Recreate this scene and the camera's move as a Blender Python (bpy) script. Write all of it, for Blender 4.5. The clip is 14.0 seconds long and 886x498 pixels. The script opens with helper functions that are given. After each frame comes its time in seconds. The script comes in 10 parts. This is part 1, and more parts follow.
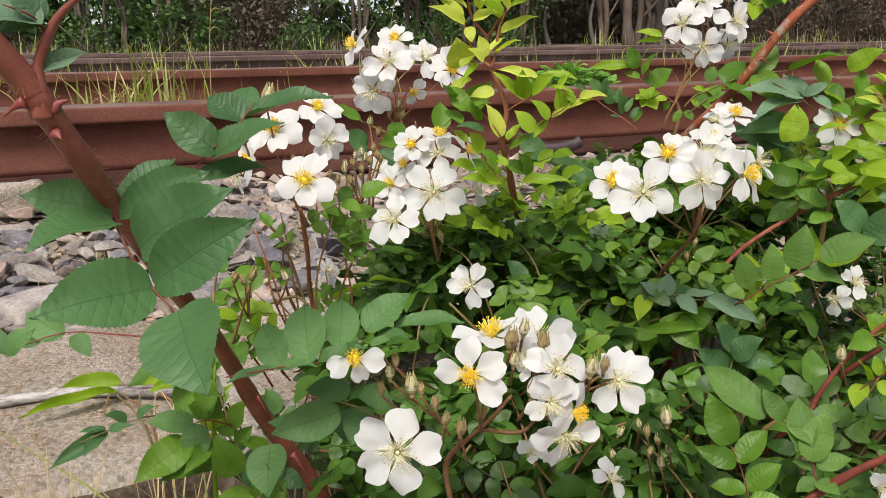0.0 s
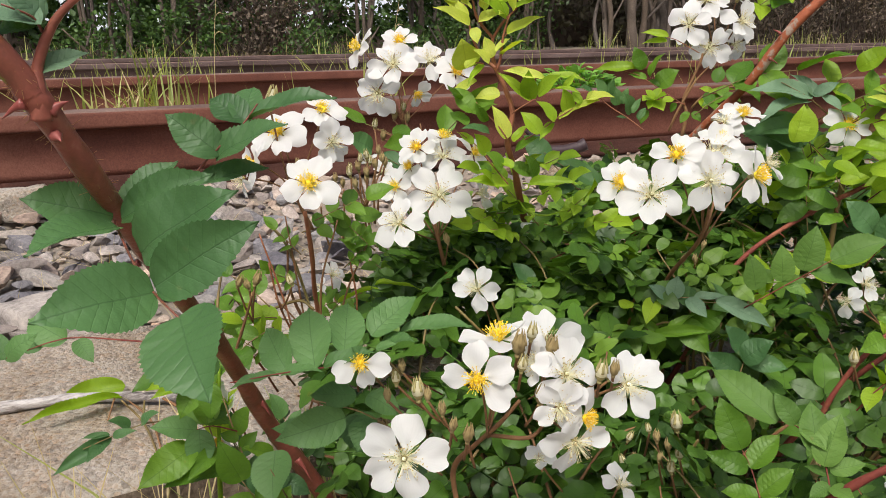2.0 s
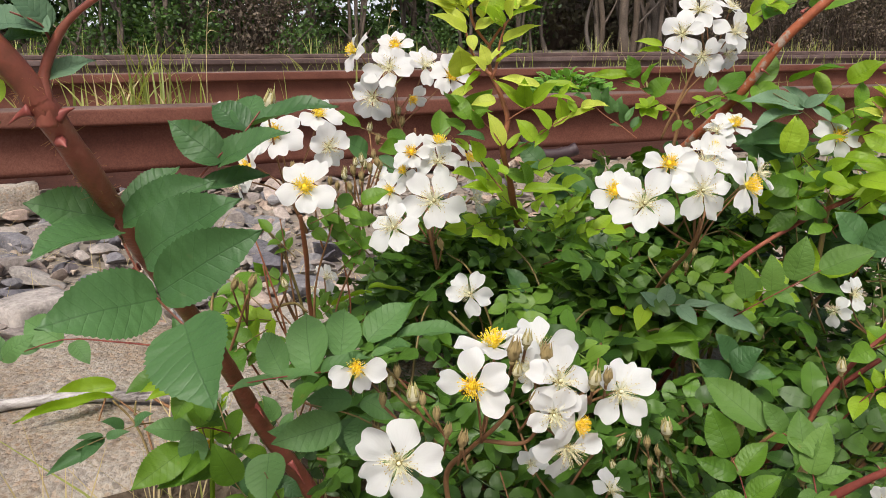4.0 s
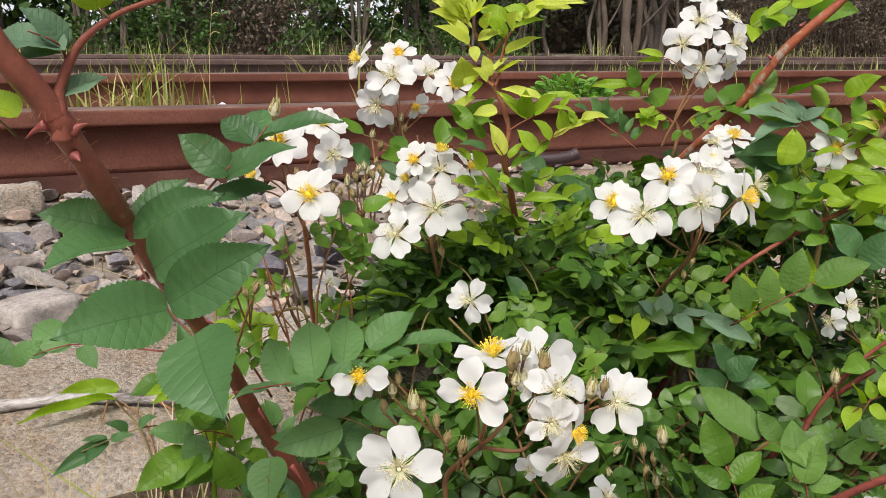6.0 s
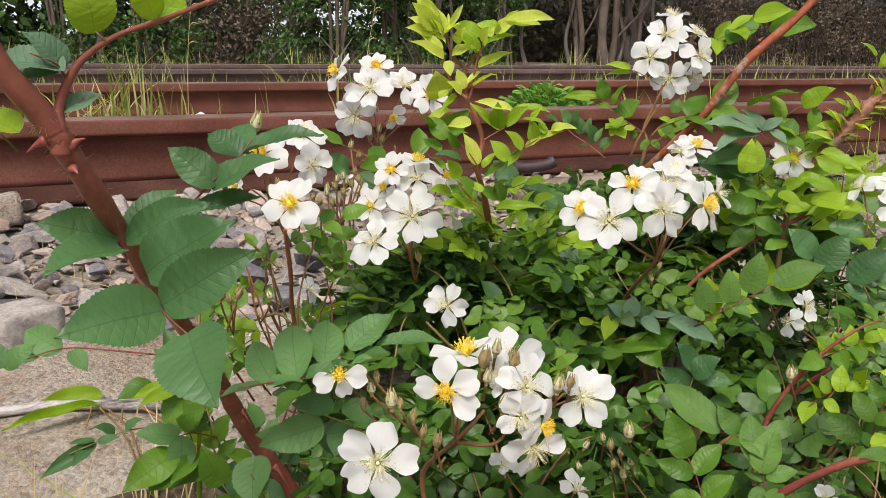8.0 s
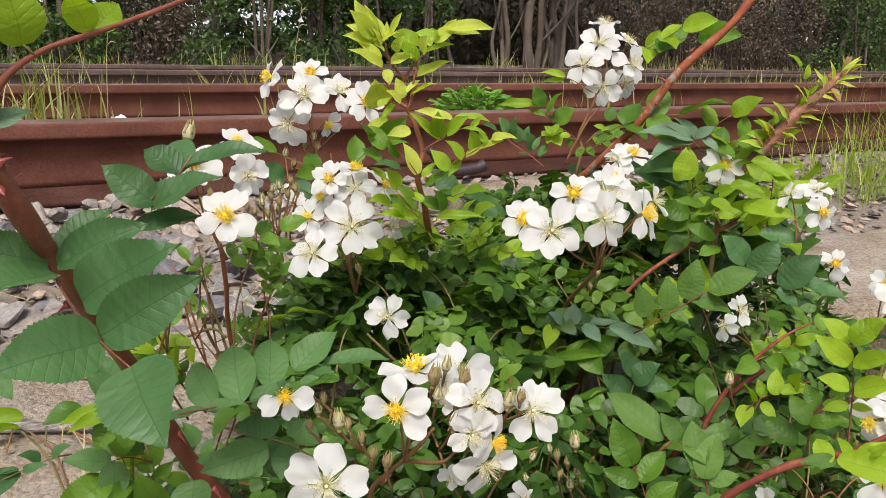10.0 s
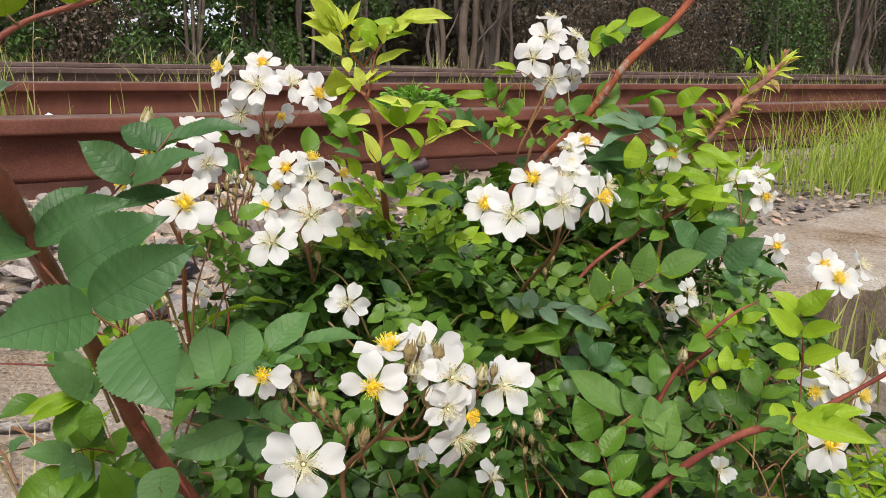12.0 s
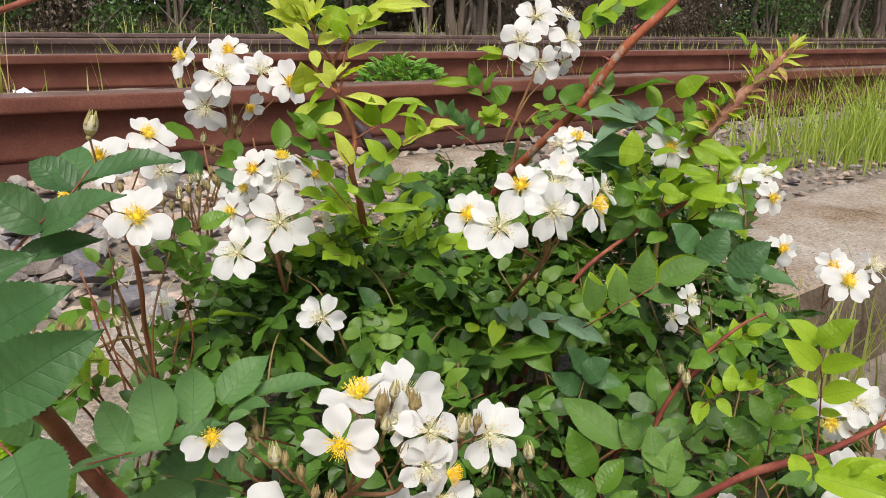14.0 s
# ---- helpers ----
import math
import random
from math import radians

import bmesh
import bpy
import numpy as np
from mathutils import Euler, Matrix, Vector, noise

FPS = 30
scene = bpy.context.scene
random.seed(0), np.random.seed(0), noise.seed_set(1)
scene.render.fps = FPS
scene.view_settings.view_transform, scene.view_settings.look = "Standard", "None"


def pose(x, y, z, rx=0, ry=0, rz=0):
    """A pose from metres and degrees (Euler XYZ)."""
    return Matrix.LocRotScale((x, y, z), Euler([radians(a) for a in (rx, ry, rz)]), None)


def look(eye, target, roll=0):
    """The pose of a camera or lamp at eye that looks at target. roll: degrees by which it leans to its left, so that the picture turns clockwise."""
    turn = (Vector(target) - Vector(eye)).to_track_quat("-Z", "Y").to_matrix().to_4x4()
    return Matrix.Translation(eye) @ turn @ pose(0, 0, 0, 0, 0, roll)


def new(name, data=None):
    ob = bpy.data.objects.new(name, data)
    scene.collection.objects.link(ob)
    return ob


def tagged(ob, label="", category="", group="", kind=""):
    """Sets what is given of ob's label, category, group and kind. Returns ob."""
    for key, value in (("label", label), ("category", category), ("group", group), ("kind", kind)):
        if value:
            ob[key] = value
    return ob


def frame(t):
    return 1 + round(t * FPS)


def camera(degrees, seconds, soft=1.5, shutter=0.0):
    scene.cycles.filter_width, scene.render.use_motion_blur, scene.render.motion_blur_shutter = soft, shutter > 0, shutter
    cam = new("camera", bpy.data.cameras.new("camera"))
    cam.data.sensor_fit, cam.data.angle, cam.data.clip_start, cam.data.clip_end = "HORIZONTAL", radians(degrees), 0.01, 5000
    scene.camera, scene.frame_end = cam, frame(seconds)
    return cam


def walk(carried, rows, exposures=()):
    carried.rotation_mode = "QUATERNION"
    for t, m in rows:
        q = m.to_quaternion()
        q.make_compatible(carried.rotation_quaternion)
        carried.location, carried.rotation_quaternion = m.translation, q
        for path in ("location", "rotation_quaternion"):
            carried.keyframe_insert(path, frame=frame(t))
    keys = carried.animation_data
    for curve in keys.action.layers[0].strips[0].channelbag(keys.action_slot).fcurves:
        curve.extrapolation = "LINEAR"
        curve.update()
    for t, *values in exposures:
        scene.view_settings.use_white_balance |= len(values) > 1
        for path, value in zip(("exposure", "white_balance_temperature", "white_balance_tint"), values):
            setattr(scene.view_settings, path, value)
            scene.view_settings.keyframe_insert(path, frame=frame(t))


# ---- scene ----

cam = camera(58.0, 14.0, soft=0.8)
PATH = [
    (0, (0.1292, 0.0770, 0.2837), (0.8936, 1.8505, -0.2361), -0.45),
    (0.5, (0.1302, 0.0775, 0.2834), (0.8986, 1.8507, -0.2317), -0.42),
    (1, (0.1322, 0.0818, 0.2806), (0.9144, 1.8494, -0.2328), -0.41),
    (1.5, (0.1319, 0.0820, 0.2813), (0.8979, 1.8567, -0.2323), -0.62),
    (2, (0.1302, 0.0806, 0.2825), (0.8844, 1.8610, -0.2287), -0.77),
    (2.5, (0.1292, 0.0818, 0.2818), (0.8768, 1.8646, -0.2307), -0.87),
    (3, (0.1289, 0.0807, 0.2828), (0.8842, 1.8608, -0.2278), -0.52),
    (3.2, (0.1273, 0.0801, 0.2838), (0.8978, 1.8535, -0.2275), -0.13),
    (5.5, (0.1267, 0.0785, 0.2867), (0.9048, 1.8505, -0.2177), 0.50),
    (6, (0.1248, 0.0751, 0.2896), (0.9029, 1.8472, -0.2146), 0.69),
    (6.5, (0.1240, 0.0684, 0.2912), (0.9019, 1.8408, -0.2121), 0.57),
    (7, (0.1221, 0.0623, 0.2900), (0.9178, 1.8268, -0.2132), 0.51),
    (7.5, (0.1218, 0.0596, 0.2933), (0.9299, 1.8203, -0.2033), 0.68),
    (7.7, (0.1206, 0.0593, 0.2926), (0.9326, 1.8206, -0.1956), 0.66),
    (9.8, (0.1183, 0.0696, 0.2941), (1.0935, 1.7491, -0.1838), 1.10),
    (10, (0.1169, 0.0681, 0.2960), (1.0999, 1.7433, -0.1808), 1.15),
    (10.5, (0.1067, 0.0665, 0.2908), (1.1166, 1.7256, -0.1862), 1.31),
    (11, (0.1016, 0.0697, 0.2882), (1.1397, 1.7122, -0.1856), 1.08),
    (11.5, (0.1036, 0.0700, 0.2892), (1.1930, 1.6796, -0.1821), 1.35),
    (12, (0.1025, 0.0684, 0.2895), (1.2188, 1.6597, -0.1813), 1.55),
    (12.5, (0.1019, 0.0711, 0.2895), (1.2378, 1.6488, -0.1806), 1.52),
    (13, (0.1030, 0.0739, 0.2872), (1.2512, 1.6422, -0.1842), 1.43),
    (13.5, (0.1101, 0.0773, 0.2866), (1.2605, 1.6451, -0.1808), 1.16),
    (14, (0.1284, 0.0983, 0.3019), (1.2551, 1.6567, -0.2477), 1.14),
]
walk(cam, [(t, look(eye, target, roll)) for t, eye, target, roll in PATH])

# ---- light ----
world = bpy.data.worlds.new("world")
scene.world = world
world.use_nodes = True
sky = world.node_tree.nodes.new("ShaderNodeTexSky")
sky.sky_type, sky.sun_disc = "NISHITA", False
sky.sun_elevation, sky.sun_rotation = radians(58), radians(213)
sky.air_density, sky.dust_density, sky.ozone_density = 0.6, 7.0, 0.9
backing = world.node_tree.nodes["Background"]
backing.inputs["Strength"].default_value = 0.125
world.node_tree.links.new(sky.outputs["Color"], backing.inputs["Color"])
sun = new("sun", bpy.data.lights.new("sun", "SUN"))
sun.data.energy, sun.data.angle, sun.data.color = 2.5, radians(17), (1.0, 0.985, 0.955)
sun.matrix_world = look((-1.2, -1.85, 3.53), (0, 0, 0))
scene.view_settings.exposure = 0.15

# ---- materials ----


def shader(name, rough=0.7, metal=0.0, spec=0.4):
    m = bpy.data.materials.new(name)
    m.use_nodes = True
    b = m.node_tree.nodes["Principled BSDF"]
    b.inputs["Roughness"].default_value, b.inputs["Metallic"].default_value = rough, metal
    b.inputs["Specular IOR Level"].default_value = spec
    return m, m.node_tree.nodes, m.node_tree.links, b


def ramp(nodes, links, value, stops):
    r = nodes.new("ShaderNodeValToRGB")
    while len(r.color_ramp.elements) < len(stops):
        r.color_ramp.elements.new(0.5)
    for e, (p, c) in zip(r.color_ramp.elements, stops):
        e.position, e.color = p, (*c, 1)
    links.new(value, r.inputs["Fac"])
    return r.outputs["Color"]


def grain(nodes, links, scale, detail=6.0, rough=0.6, coords=None):
    n = nodes.new("ShaderNodeTexNoise")
    n.inputs["Scale"].default_value, n.inputs["Detail"].default_value, n.inputs["Roughness"].default_value = scale, detail, rough
    if coords is None:
        coords = nodes.new("ShaderNodeTexCoord").outputs["Object"]
    links.new(coords, n.inputs["Vector"])
    return n.outputs["Fac"]


def mixed(nodes, links, a, b, fac, how="MIX"):
    m = nodes.new("ShaderNodeMix")
    m.data_type, m.blend_type = "RGBA", how
    for socket, v in ((m.inputs[0], fac), (m.inputs[6], a), (m.inputs[7], b)):
        if isinstance(v, (int, float)):
            socket.default_value = v
        elif isinstance(v, tuple):
            socket.default_value = (*v, 1)
        else:
            links.new(v, socket)
    return m.outputs[2]


def maths(nodes, links, how, a, b=0.0):
    m = nodes.new("ShaderNodeMath")
    m.operation = how
    for socket, v in zip(m.inputs, (a, b)):
        if isinstance(v, (int, float)):
            socket.default_value = v
        else:
            links.new(v, socket)
    return m.outputs[0]


def relief(nodes, links, b, height, strength, distance):
    n = nodes.new("ShaderNodeBump")
    n.inputs["Strength"].default_value, n.inputs["Distance"].default_value = strength, distance
    links.new(height, n.inputs["Height"])
    links.new(n.outputs["Normal"], b.inputs["Normal"])


def rough_stuff(name, stops, scale, fine, rough=0.85, bump=0.6, depth=0.003, spec=0.3, speck=None, vary=0.0, island=False, metal=0.0, pebble=None, stretch=None):
    """Mineral, rust, bark or soil: two scales of noise in the colour, relief from the fine one."""
    m, nodes, links, b = shader(name, rough, metal, spec)
    space = nodes.new("ShaderNodeNewGeometry").outputs["Position"]
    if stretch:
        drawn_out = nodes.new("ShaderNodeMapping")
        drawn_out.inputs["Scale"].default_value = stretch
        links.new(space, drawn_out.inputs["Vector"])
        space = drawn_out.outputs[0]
    big, small = grain(nodes, links, scale, 4, 0.6, space), grain(nodes, links, fine, 6, 0.7, space)
    both = maths(nodes, links, "ADD", maths(nodes, links, "MULTIPLY", big, 0.55), maths(nodes, links, "MULTIPLY", small, 0.45))
    colour = ramp(nodes, links, both, stops)
    if vary:
        chance = nodes.new("ShaderNodeNewGeometry").outputs["Random Per Island"] if island else nodes.new("ShaderNodeObjectInfo").outputs["Random"]
        tone = ramp(nodes, links, chance, [(0, (1 - vary, 1 - vary, 1 - vary * 0.85)), (0.3, (0.85, 0.88, 0.92)), (0.5, (1, 0.94, 0.86)), (0.65, (1 - vary * 0.4, 1 - vary * 0.5, 1 - vary * 0.55)), (0.8, (1 + vary * 0.5, 1 + vary * 0.42, 1 + vary * 0.34)), (1, (1 + vary * 0.3, 1 - vary * 0.1, 1 - vary * 0.35))])
        colour = mixed(nodes, links, colour, tone, 1.0, "MULTIPLY")
    if speck:
        dots = ramp(nodes, links, grain(nodes, links, speck[0], 2, 0.5, space), [(speck[1], (0, 0, 0)), (speck[1] + 0.05, (1, 1, 1))])
        colour = mixed(nodes, links, colour, speck[2], dots)
    height = small
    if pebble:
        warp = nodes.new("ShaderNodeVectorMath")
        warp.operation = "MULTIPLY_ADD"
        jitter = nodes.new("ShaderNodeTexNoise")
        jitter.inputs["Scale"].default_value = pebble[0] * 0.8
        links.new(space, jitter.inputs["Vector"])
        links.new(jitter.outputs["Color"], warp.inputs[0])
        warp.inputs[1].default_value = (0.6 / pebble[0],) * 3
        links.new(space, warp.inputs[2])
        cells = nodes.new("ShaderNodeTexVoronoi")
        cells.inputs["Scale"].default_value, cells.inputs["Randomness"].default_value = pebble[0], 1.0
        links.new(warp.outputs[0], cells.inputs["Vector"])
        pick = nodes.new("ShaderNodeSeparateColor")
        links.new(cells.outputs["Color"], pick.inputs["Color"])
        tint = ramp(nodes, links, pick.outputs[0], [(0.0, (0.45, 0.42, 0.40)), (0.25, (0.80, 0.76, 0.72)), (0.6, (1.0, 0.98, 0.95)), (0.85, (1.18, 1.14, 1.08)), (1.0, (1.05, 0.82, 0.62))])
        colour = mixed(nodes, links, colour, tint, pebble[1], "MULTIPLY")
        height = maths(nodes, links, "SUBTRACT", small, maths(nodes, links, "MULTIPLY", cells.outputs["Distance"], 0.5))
    links.new(colour, b.inputs["Base Color"])
    relief(nodes, links, b, height, bump, depth)
    return m


def leaf_stuff(name, dark, light, thin=0.35, rough=0.45, island=False, veins=8.0):
    """Leaf skin over UV (u across, v along): side veins, mottling, a shift from leaf to leaf, and light that comes through."""
    m, nodes, links, b = shader(name, rough, 0.0, 0.38)
    uv = nodes.new("ShaderNodeTexCoord").outputs["UV"]
    split = nodes.new("ShaderNodeSeparateXYZ")
    links.new(uv, split.inputs[0])
    off = maths(nodes, links, "ABSOLUTE", maths(nodes, links, "SUBTRACT", split.outputs[0], 0.5))
    slant = maths(nodes, links, "SUBTRACT", split.outputs[1], maths(nodes, links, "MULTIPLY", off, 0.55))
    wander = maths(nodes, links, "MULTIPLY", grain(nodes, links, 160, 2, 0.5, nodes.new("ShaderNodeNewGeometry").outputs["Position"]), 0.045)
    slant = maths(nodes, links, "ADD", slant, wander)
    wave = maths(nodes, links, "ABSOLUTE", maths(nodes, links, "SINE", maths(nodes, links, "MULTIPLY", slant, veins * math.pi)))
    vein = ramp(nodes, links, wave, [(0.0, (0.75, 0.75, 0.75)), (0.10, (0.3, 0.3, 0.3)), (0.30, (0, 0, 0))])
    mid = ramp(nodes, links, off, [(0.0, (1, 1, 1)), (0.005, (1, 1, 1)), (0.014, (0, 0, 0))])
    lines = mixed(nodes, links, vein, mid, 1.0, "LIGHTEN")
    chance = nodes.new("ShaderNodeNewGeometry").outputs["Random Per Island"] if island else nodes.new("ShaderNodeObjectInfo").outputs["Random"]
    space = nodes.new("ShaderNodeNewGeometry").outputs["Position"]
    mottle = grain(nodes, links, 90, 4, 0.6, space)
    tone = maths(nodes, links, "ADD", maths(nodes, links, "MULTIPLY", chance, 0.7), maths(nodes, links, "MULTIPLY", mottle, 0.35))
    colour = ramp(nodes, links, tone, [(0.08, dark), (0.85, light)])
    spots = ramp(nodes, links, grain(nodes, links, 170, 2, 0.5, space), [(0.72, (0, 0, 0)), (0.77, (0.35, 0.35, 0.35))])
    colour = mixed(nodes, links, colour, (light[0] * 1.4 + 0.03, light[1] * 0.8, light[2]), spots)
    deep = tuple(c * 0.62 for c in dark)
    colour = mixed(nodes, links, colour, deep, maths(nodes, links, "MULTIPLY", mid, 0.38))
    colour = mixed(nodes, links, colour, deep, maths(nodes, links, "MULTIPLY", vein, 0.06))
    height = maths(nodes, links, "MULTIPLY", mottle, 0.3)
    if not island:
        net = nodes.new("ShaderNodeTexVoronoi")
        net.feature = "DISTANCE_TO_EDGE"
        net.inputs["Scale"].default_value = 900
        links.new(space, net.inputs["Vector"])
        cell = ramp(nodes, links, net.outputs["Distance"], [(0.0, (0.93, 0.94, 0.93)), (0.12, (0.99, 0.99, 0.99)), (0.5, (1.03, 1.03, 1.03))])
        colour = mixed(nodes, links, colour, cell, 1.0, "MULTIPLY")
        pillow = maths(nodes, links, "POWER", wave, 0.8)
        height = maths(nodes, links, "ADD", height, maths(nodes, links, "MULTIPLY", pillow, 0.21))
        height = maths(nodes, links, "ADD", height, maths(nodes, links, "MULTIPLY", maths(nodes, links, "MINIMUM", net.outputs["Distance"], 0.3), 0.22))
    links.new(colour, b.inputs["Base Color"])
    height = maths(nodes, links, "SUBTRACT", height, maths(nodes, links, "MULTIPLY", lines, 0.22))
    relief(nodes, links, b, height, 0.75, 0.0004)
    glow = nodes.new("ShaderNodeBsdfTranslucent")
    links.new(mixed(nodes, links, colour, (1.35, 1.35, 0.35), 1.0, "MULTIPLY"), glow.inputs["Color"])
    mix = nodes.new("ShaderNodeMixShader")
    mix.inputs[0].default_value = thin
    links.new(b.outputs[0], mix.inputs[1])
    links.new(glow.outputs[0], mix.inputs[2])
    links.new(mix.outputs[0], nodes["Material Output"].inputs["Surface"])
    return m


def petal_stuff(name, white, heart):
    m, nodes, links, b = shader(name, 0.6, 0.0, 0.25)
    uv = nodes.new("ShaderNodeTexCoord").outputs["UV"]
    split = nodes.new("ShaderNodeSeparateXYZ")
    links.new(uv, split.inputs[0])
    along = ramp(nodes, links, split.outputs[1], [(0.0, heart), (0.22, white), (1.0, white)])
    stretch = nodes.new("ShaderNodeMapping")
    stretch.inputs["Scale"].default_value = (26, 2.5, 1)
    links.new(uv, stretch.inputs["Vector"])
    streak = grain(nodes, links, 1.0, 3, 0.6, stretch.outputs[0])
    colour = mixed(nodes, links, along, ramp(nodes, links, streak, [(0.3, (0.955, 0.955, 0.95)), (0.7, (1, 1, 1))]), 1.0, "MULTIPLY")
    links.new(colour, b.inputs["Base Color"])
    relief(nodes, links, b, streak, 0.2, 0.0005)
    glow = nodes.new("ShaderNodeBsdfTranslucent")
    links.new(colour, glow.inputs["Color"])
    mix = nodes.new("ShaderNodeMixShader")
    mix.inputs[0].default_value = 0.48
    links.new(b.outputs[0], mix.inputs[1])
    links.new(glow.outputs[0], mix.inputs[2])
    links.new(mix.outputs[0], nodes["Material Output"].inputs["Surface"])
    return m


def stem_stuff(name, stops, rough=0.5):
    m, nodes, links, b = shader(name, rough, 0.0, 0.4)
    space = nodes.new("ShaderNodeNewGeometry").outputs["Position"]
    big, small = grain(nodes, links, 45, 3, 0.6, space), grain(nodes, links, 420, 4, 0.6, space)
    both = maths(nodes, links, "ADD", maths(nodes, links, "MULTIPLY", big, 0.7), maths(nodes, links, "MULTIPLY", small, 0.3))
    links.new(ramp(nodes, links, both, stops), b.inputs["Base Color"])
    relief(nodes, links, b, small, 0.4, 0.0008)
    return m


PETAL = petal_stuff("petal_white", (0.865, 0.87, 0.86), (0.85, 0.85, 0.64))
PETAL_OLD = petal_stuff("petal_cream", (0.86, 0.84, 0.78), (0.78, 0.74, 0.52))
ANTHER_Y = stem_stuff("anther_yellow", [(0.35, (0.97, 0.62, 0.014)), (0.65, (0.98, 0.80, 0.07))], 0.8)
ANTHER_P = stem_stuff("anther_pale", [(0.3, (0.42, 0.29, 0.11)), (0.6, (0.72, 0.60, 0.27))], 0.8)
FILAMENT = stem_stuff("filament_cream", [(0.3, (0.90, 0.87, 0.56)), (0.7, (0.92, 0.90, 0.72))], 0.7)
SEPAL = stem_stuff("sepal_brown_green", [(0.3, (0.24, 0.20, 0.07)), (0.7, (0.42, 0.38, 0.16))], 0.7)
SEPAL_BROWN = stem_stuff("sepal_brown", [(0.3, (0.20, 0.145, 0.058)), (0.7, (0.36, 0.285, 0.13))], 0.9)
CANE_RED = stem_stuff("cane_red_brown", [(0.30, (0.085, 0.048, 0.022)), (0.44, (0.165, 0.056, 0.034)), (0.58, (0.25, 0.074, 0.050)), (0.74, (0.32, 0.150, 0.100))], 0.36)
CANE_ORANGE = stem_stuff("cane_weathered_orange", [(0.38, (0.17, 0.040, 0.018)), (0.555, (0.33, 0.092, 0.036)), (0.59, (0.28, 0.20, 0.15)), (0.70, (0.44, 0.38, 0.31))], 0.7)
CANE_PINK = stem_stuff("cane_pinkish", [(0.36, (0.11, 0.075, 0.055)), (0.46, (0.24, 0.10, 0.065)), (0.54, (0.38, 0.19, 0.125)), (0.60, (0.20, 0.165, 0.13)), (0.68, (0.33, 0.28, 0.22))], 0.75)
STEM_RED = stem_stuff("stem_red", [(0.34, (0.10, 0.020, 0.014)), (0.5, (0.19, 0.040, 0.027)), (0.66, (0.29, 0.105, 0.055))], 0.7)
STEM_SHOOT = stem_stuff("shoot_orange_brown", [(0.3, (0.19, 0.058, 0.030)), (0.7, (0.33, 0.135, 0.062))], 0.55)
STEM_GREEN = stem_stuff("stem_olive", [(0.3, (0.12, 0.11, 0.03)), (0.7, (0.24, 0.15, 0.06))], 0.55)
PEDICEL = stem_stuff("pedicel_brown", [(0.3, (0.15, 0.065, 0.030)), (0.7, (0.27, 0.145, 0.062))], 0.7)
THORN = stem_stuff("thorn_red", [(0.3, (0.17, 0.032, 0.027)), (0.7, (0.29, 0.080, 0.064))], 0.4)
LEAF_DARK = leaf_stuff("leaf_dark_green", (0.037, 0.100, 0.030), (0.092, 0.202, 0.068), 0.25, 0.45)
LEAF_BLUE = leaf_stuff("leaf_blue_green", (0.046, 0.118, 0.028), (0.110, 0.225, 0.066), 0.2, 0.55)
LEAF_PALE = leaf_stuff("leaf_pale_blue_green", (0.085, 0.165, 0.090), (0.165, 0.270, 0.160), 0.2, 0.6)
LEAF_BRACT = leaf_stuff("bract_pinkish_brown", (0.26, 0.12, 0.06), (0.42, 0.27, 0.13), 0.3, 0.7)
LEAF_MID = leaf_stuff("leaf_mid_green", (0.056, 0.145, 0.011), (0.142, 0.278, 0.024), 0.35)
LEAF_LIGHT = leaf_stuff("leaf_light_green", (0.195, 0.335, 0.012), (0.36, 0.53, 0.036), 0.45)
LEAF_FRESH = leaf_stuff("leaf_fresh_green", (0.066, 0.148, 0.022), (0.132, 0.250, 0.046), 0.25, 0.6)
LEAF_YOUNG = leaf_stuff("leaf_young_yellow_green", (0.38, 0.48, 0.04), (0.62, 0.70, 0.12), 0.45)
LEAF_SPRIG = leaf_stuff("leaf_sprig_green", (0.042, 0.108, 0.012), (0.150, 0.270, 0.030), 0.3, island=True)
LEAF_MASS = leaf_stuff("leaf_mass_green", (0.011, 0.038, 0.005), (0.082, 0.180, 0.018), 0.15, island=True)

# ---- mesh helpers ----
V = Vector


def mesh_of(name, bm, *mats, smooth=True):
    me = bpy.data.meshes.new(name)
    bm.normal_update()
    bm.to_mesh(me)
    bm.free()
    for m in mats:
        me.materials.append(m)
    if smooth:
        me.polygons.foreach_set("use_smooth", [True] * len(me.polygons))
    return me


def part(name, data, material, parent, label=""):
    """Links a bmesh, or a mesh that is shared, as one object under a thing or a part."""
    if isinstance(data, bmesh.types.BMesh):
        data = mesh_of(name, data, material)
    ob = new(name, data)
    ob.parent = parent
    return tagged(ob, label)


def thing(name, label, category, group="", kind="", at=(0, 0, 0)):
    ob = new(name)
    ob.location = at
    ob.empty_display_size = 0.05
    return tagged(ob, label, category, group, kind)


def solid(name, bm, material, label, category="", group="", kind="", smooth=True):
    return tagged(new(name, mesh_of(name, bm, material, smooth=smooth)), label, category, group, kind)


def place(ob, parent, m):
    """Sets ob's world pose m where its parents stand unturned at the origin or at their own pose."""
    ob.parent = parent
    ob.matrix_basis = m
    return ob


def smooth_line(points, steps=6):
    """Catmull-Rom through the points."""
    p = [V(q) for q in points]
    p = [p[0] * 2 - p[1]] + p + [p[-1] * 2 - p[-2]]
    out = []
    for a, b, c, d in zip(p, p[1:], p[2:], p[3:]):
        for k in range(steps):
            t = k / steps
            out.append(0.5 * (2 * b + (c - a) * t + (2 * a - 5 * b + 4 * c - d) * t * t + (3 * b - a - 3 * c + d) * t ** 3))
    return out + [p[-2]]


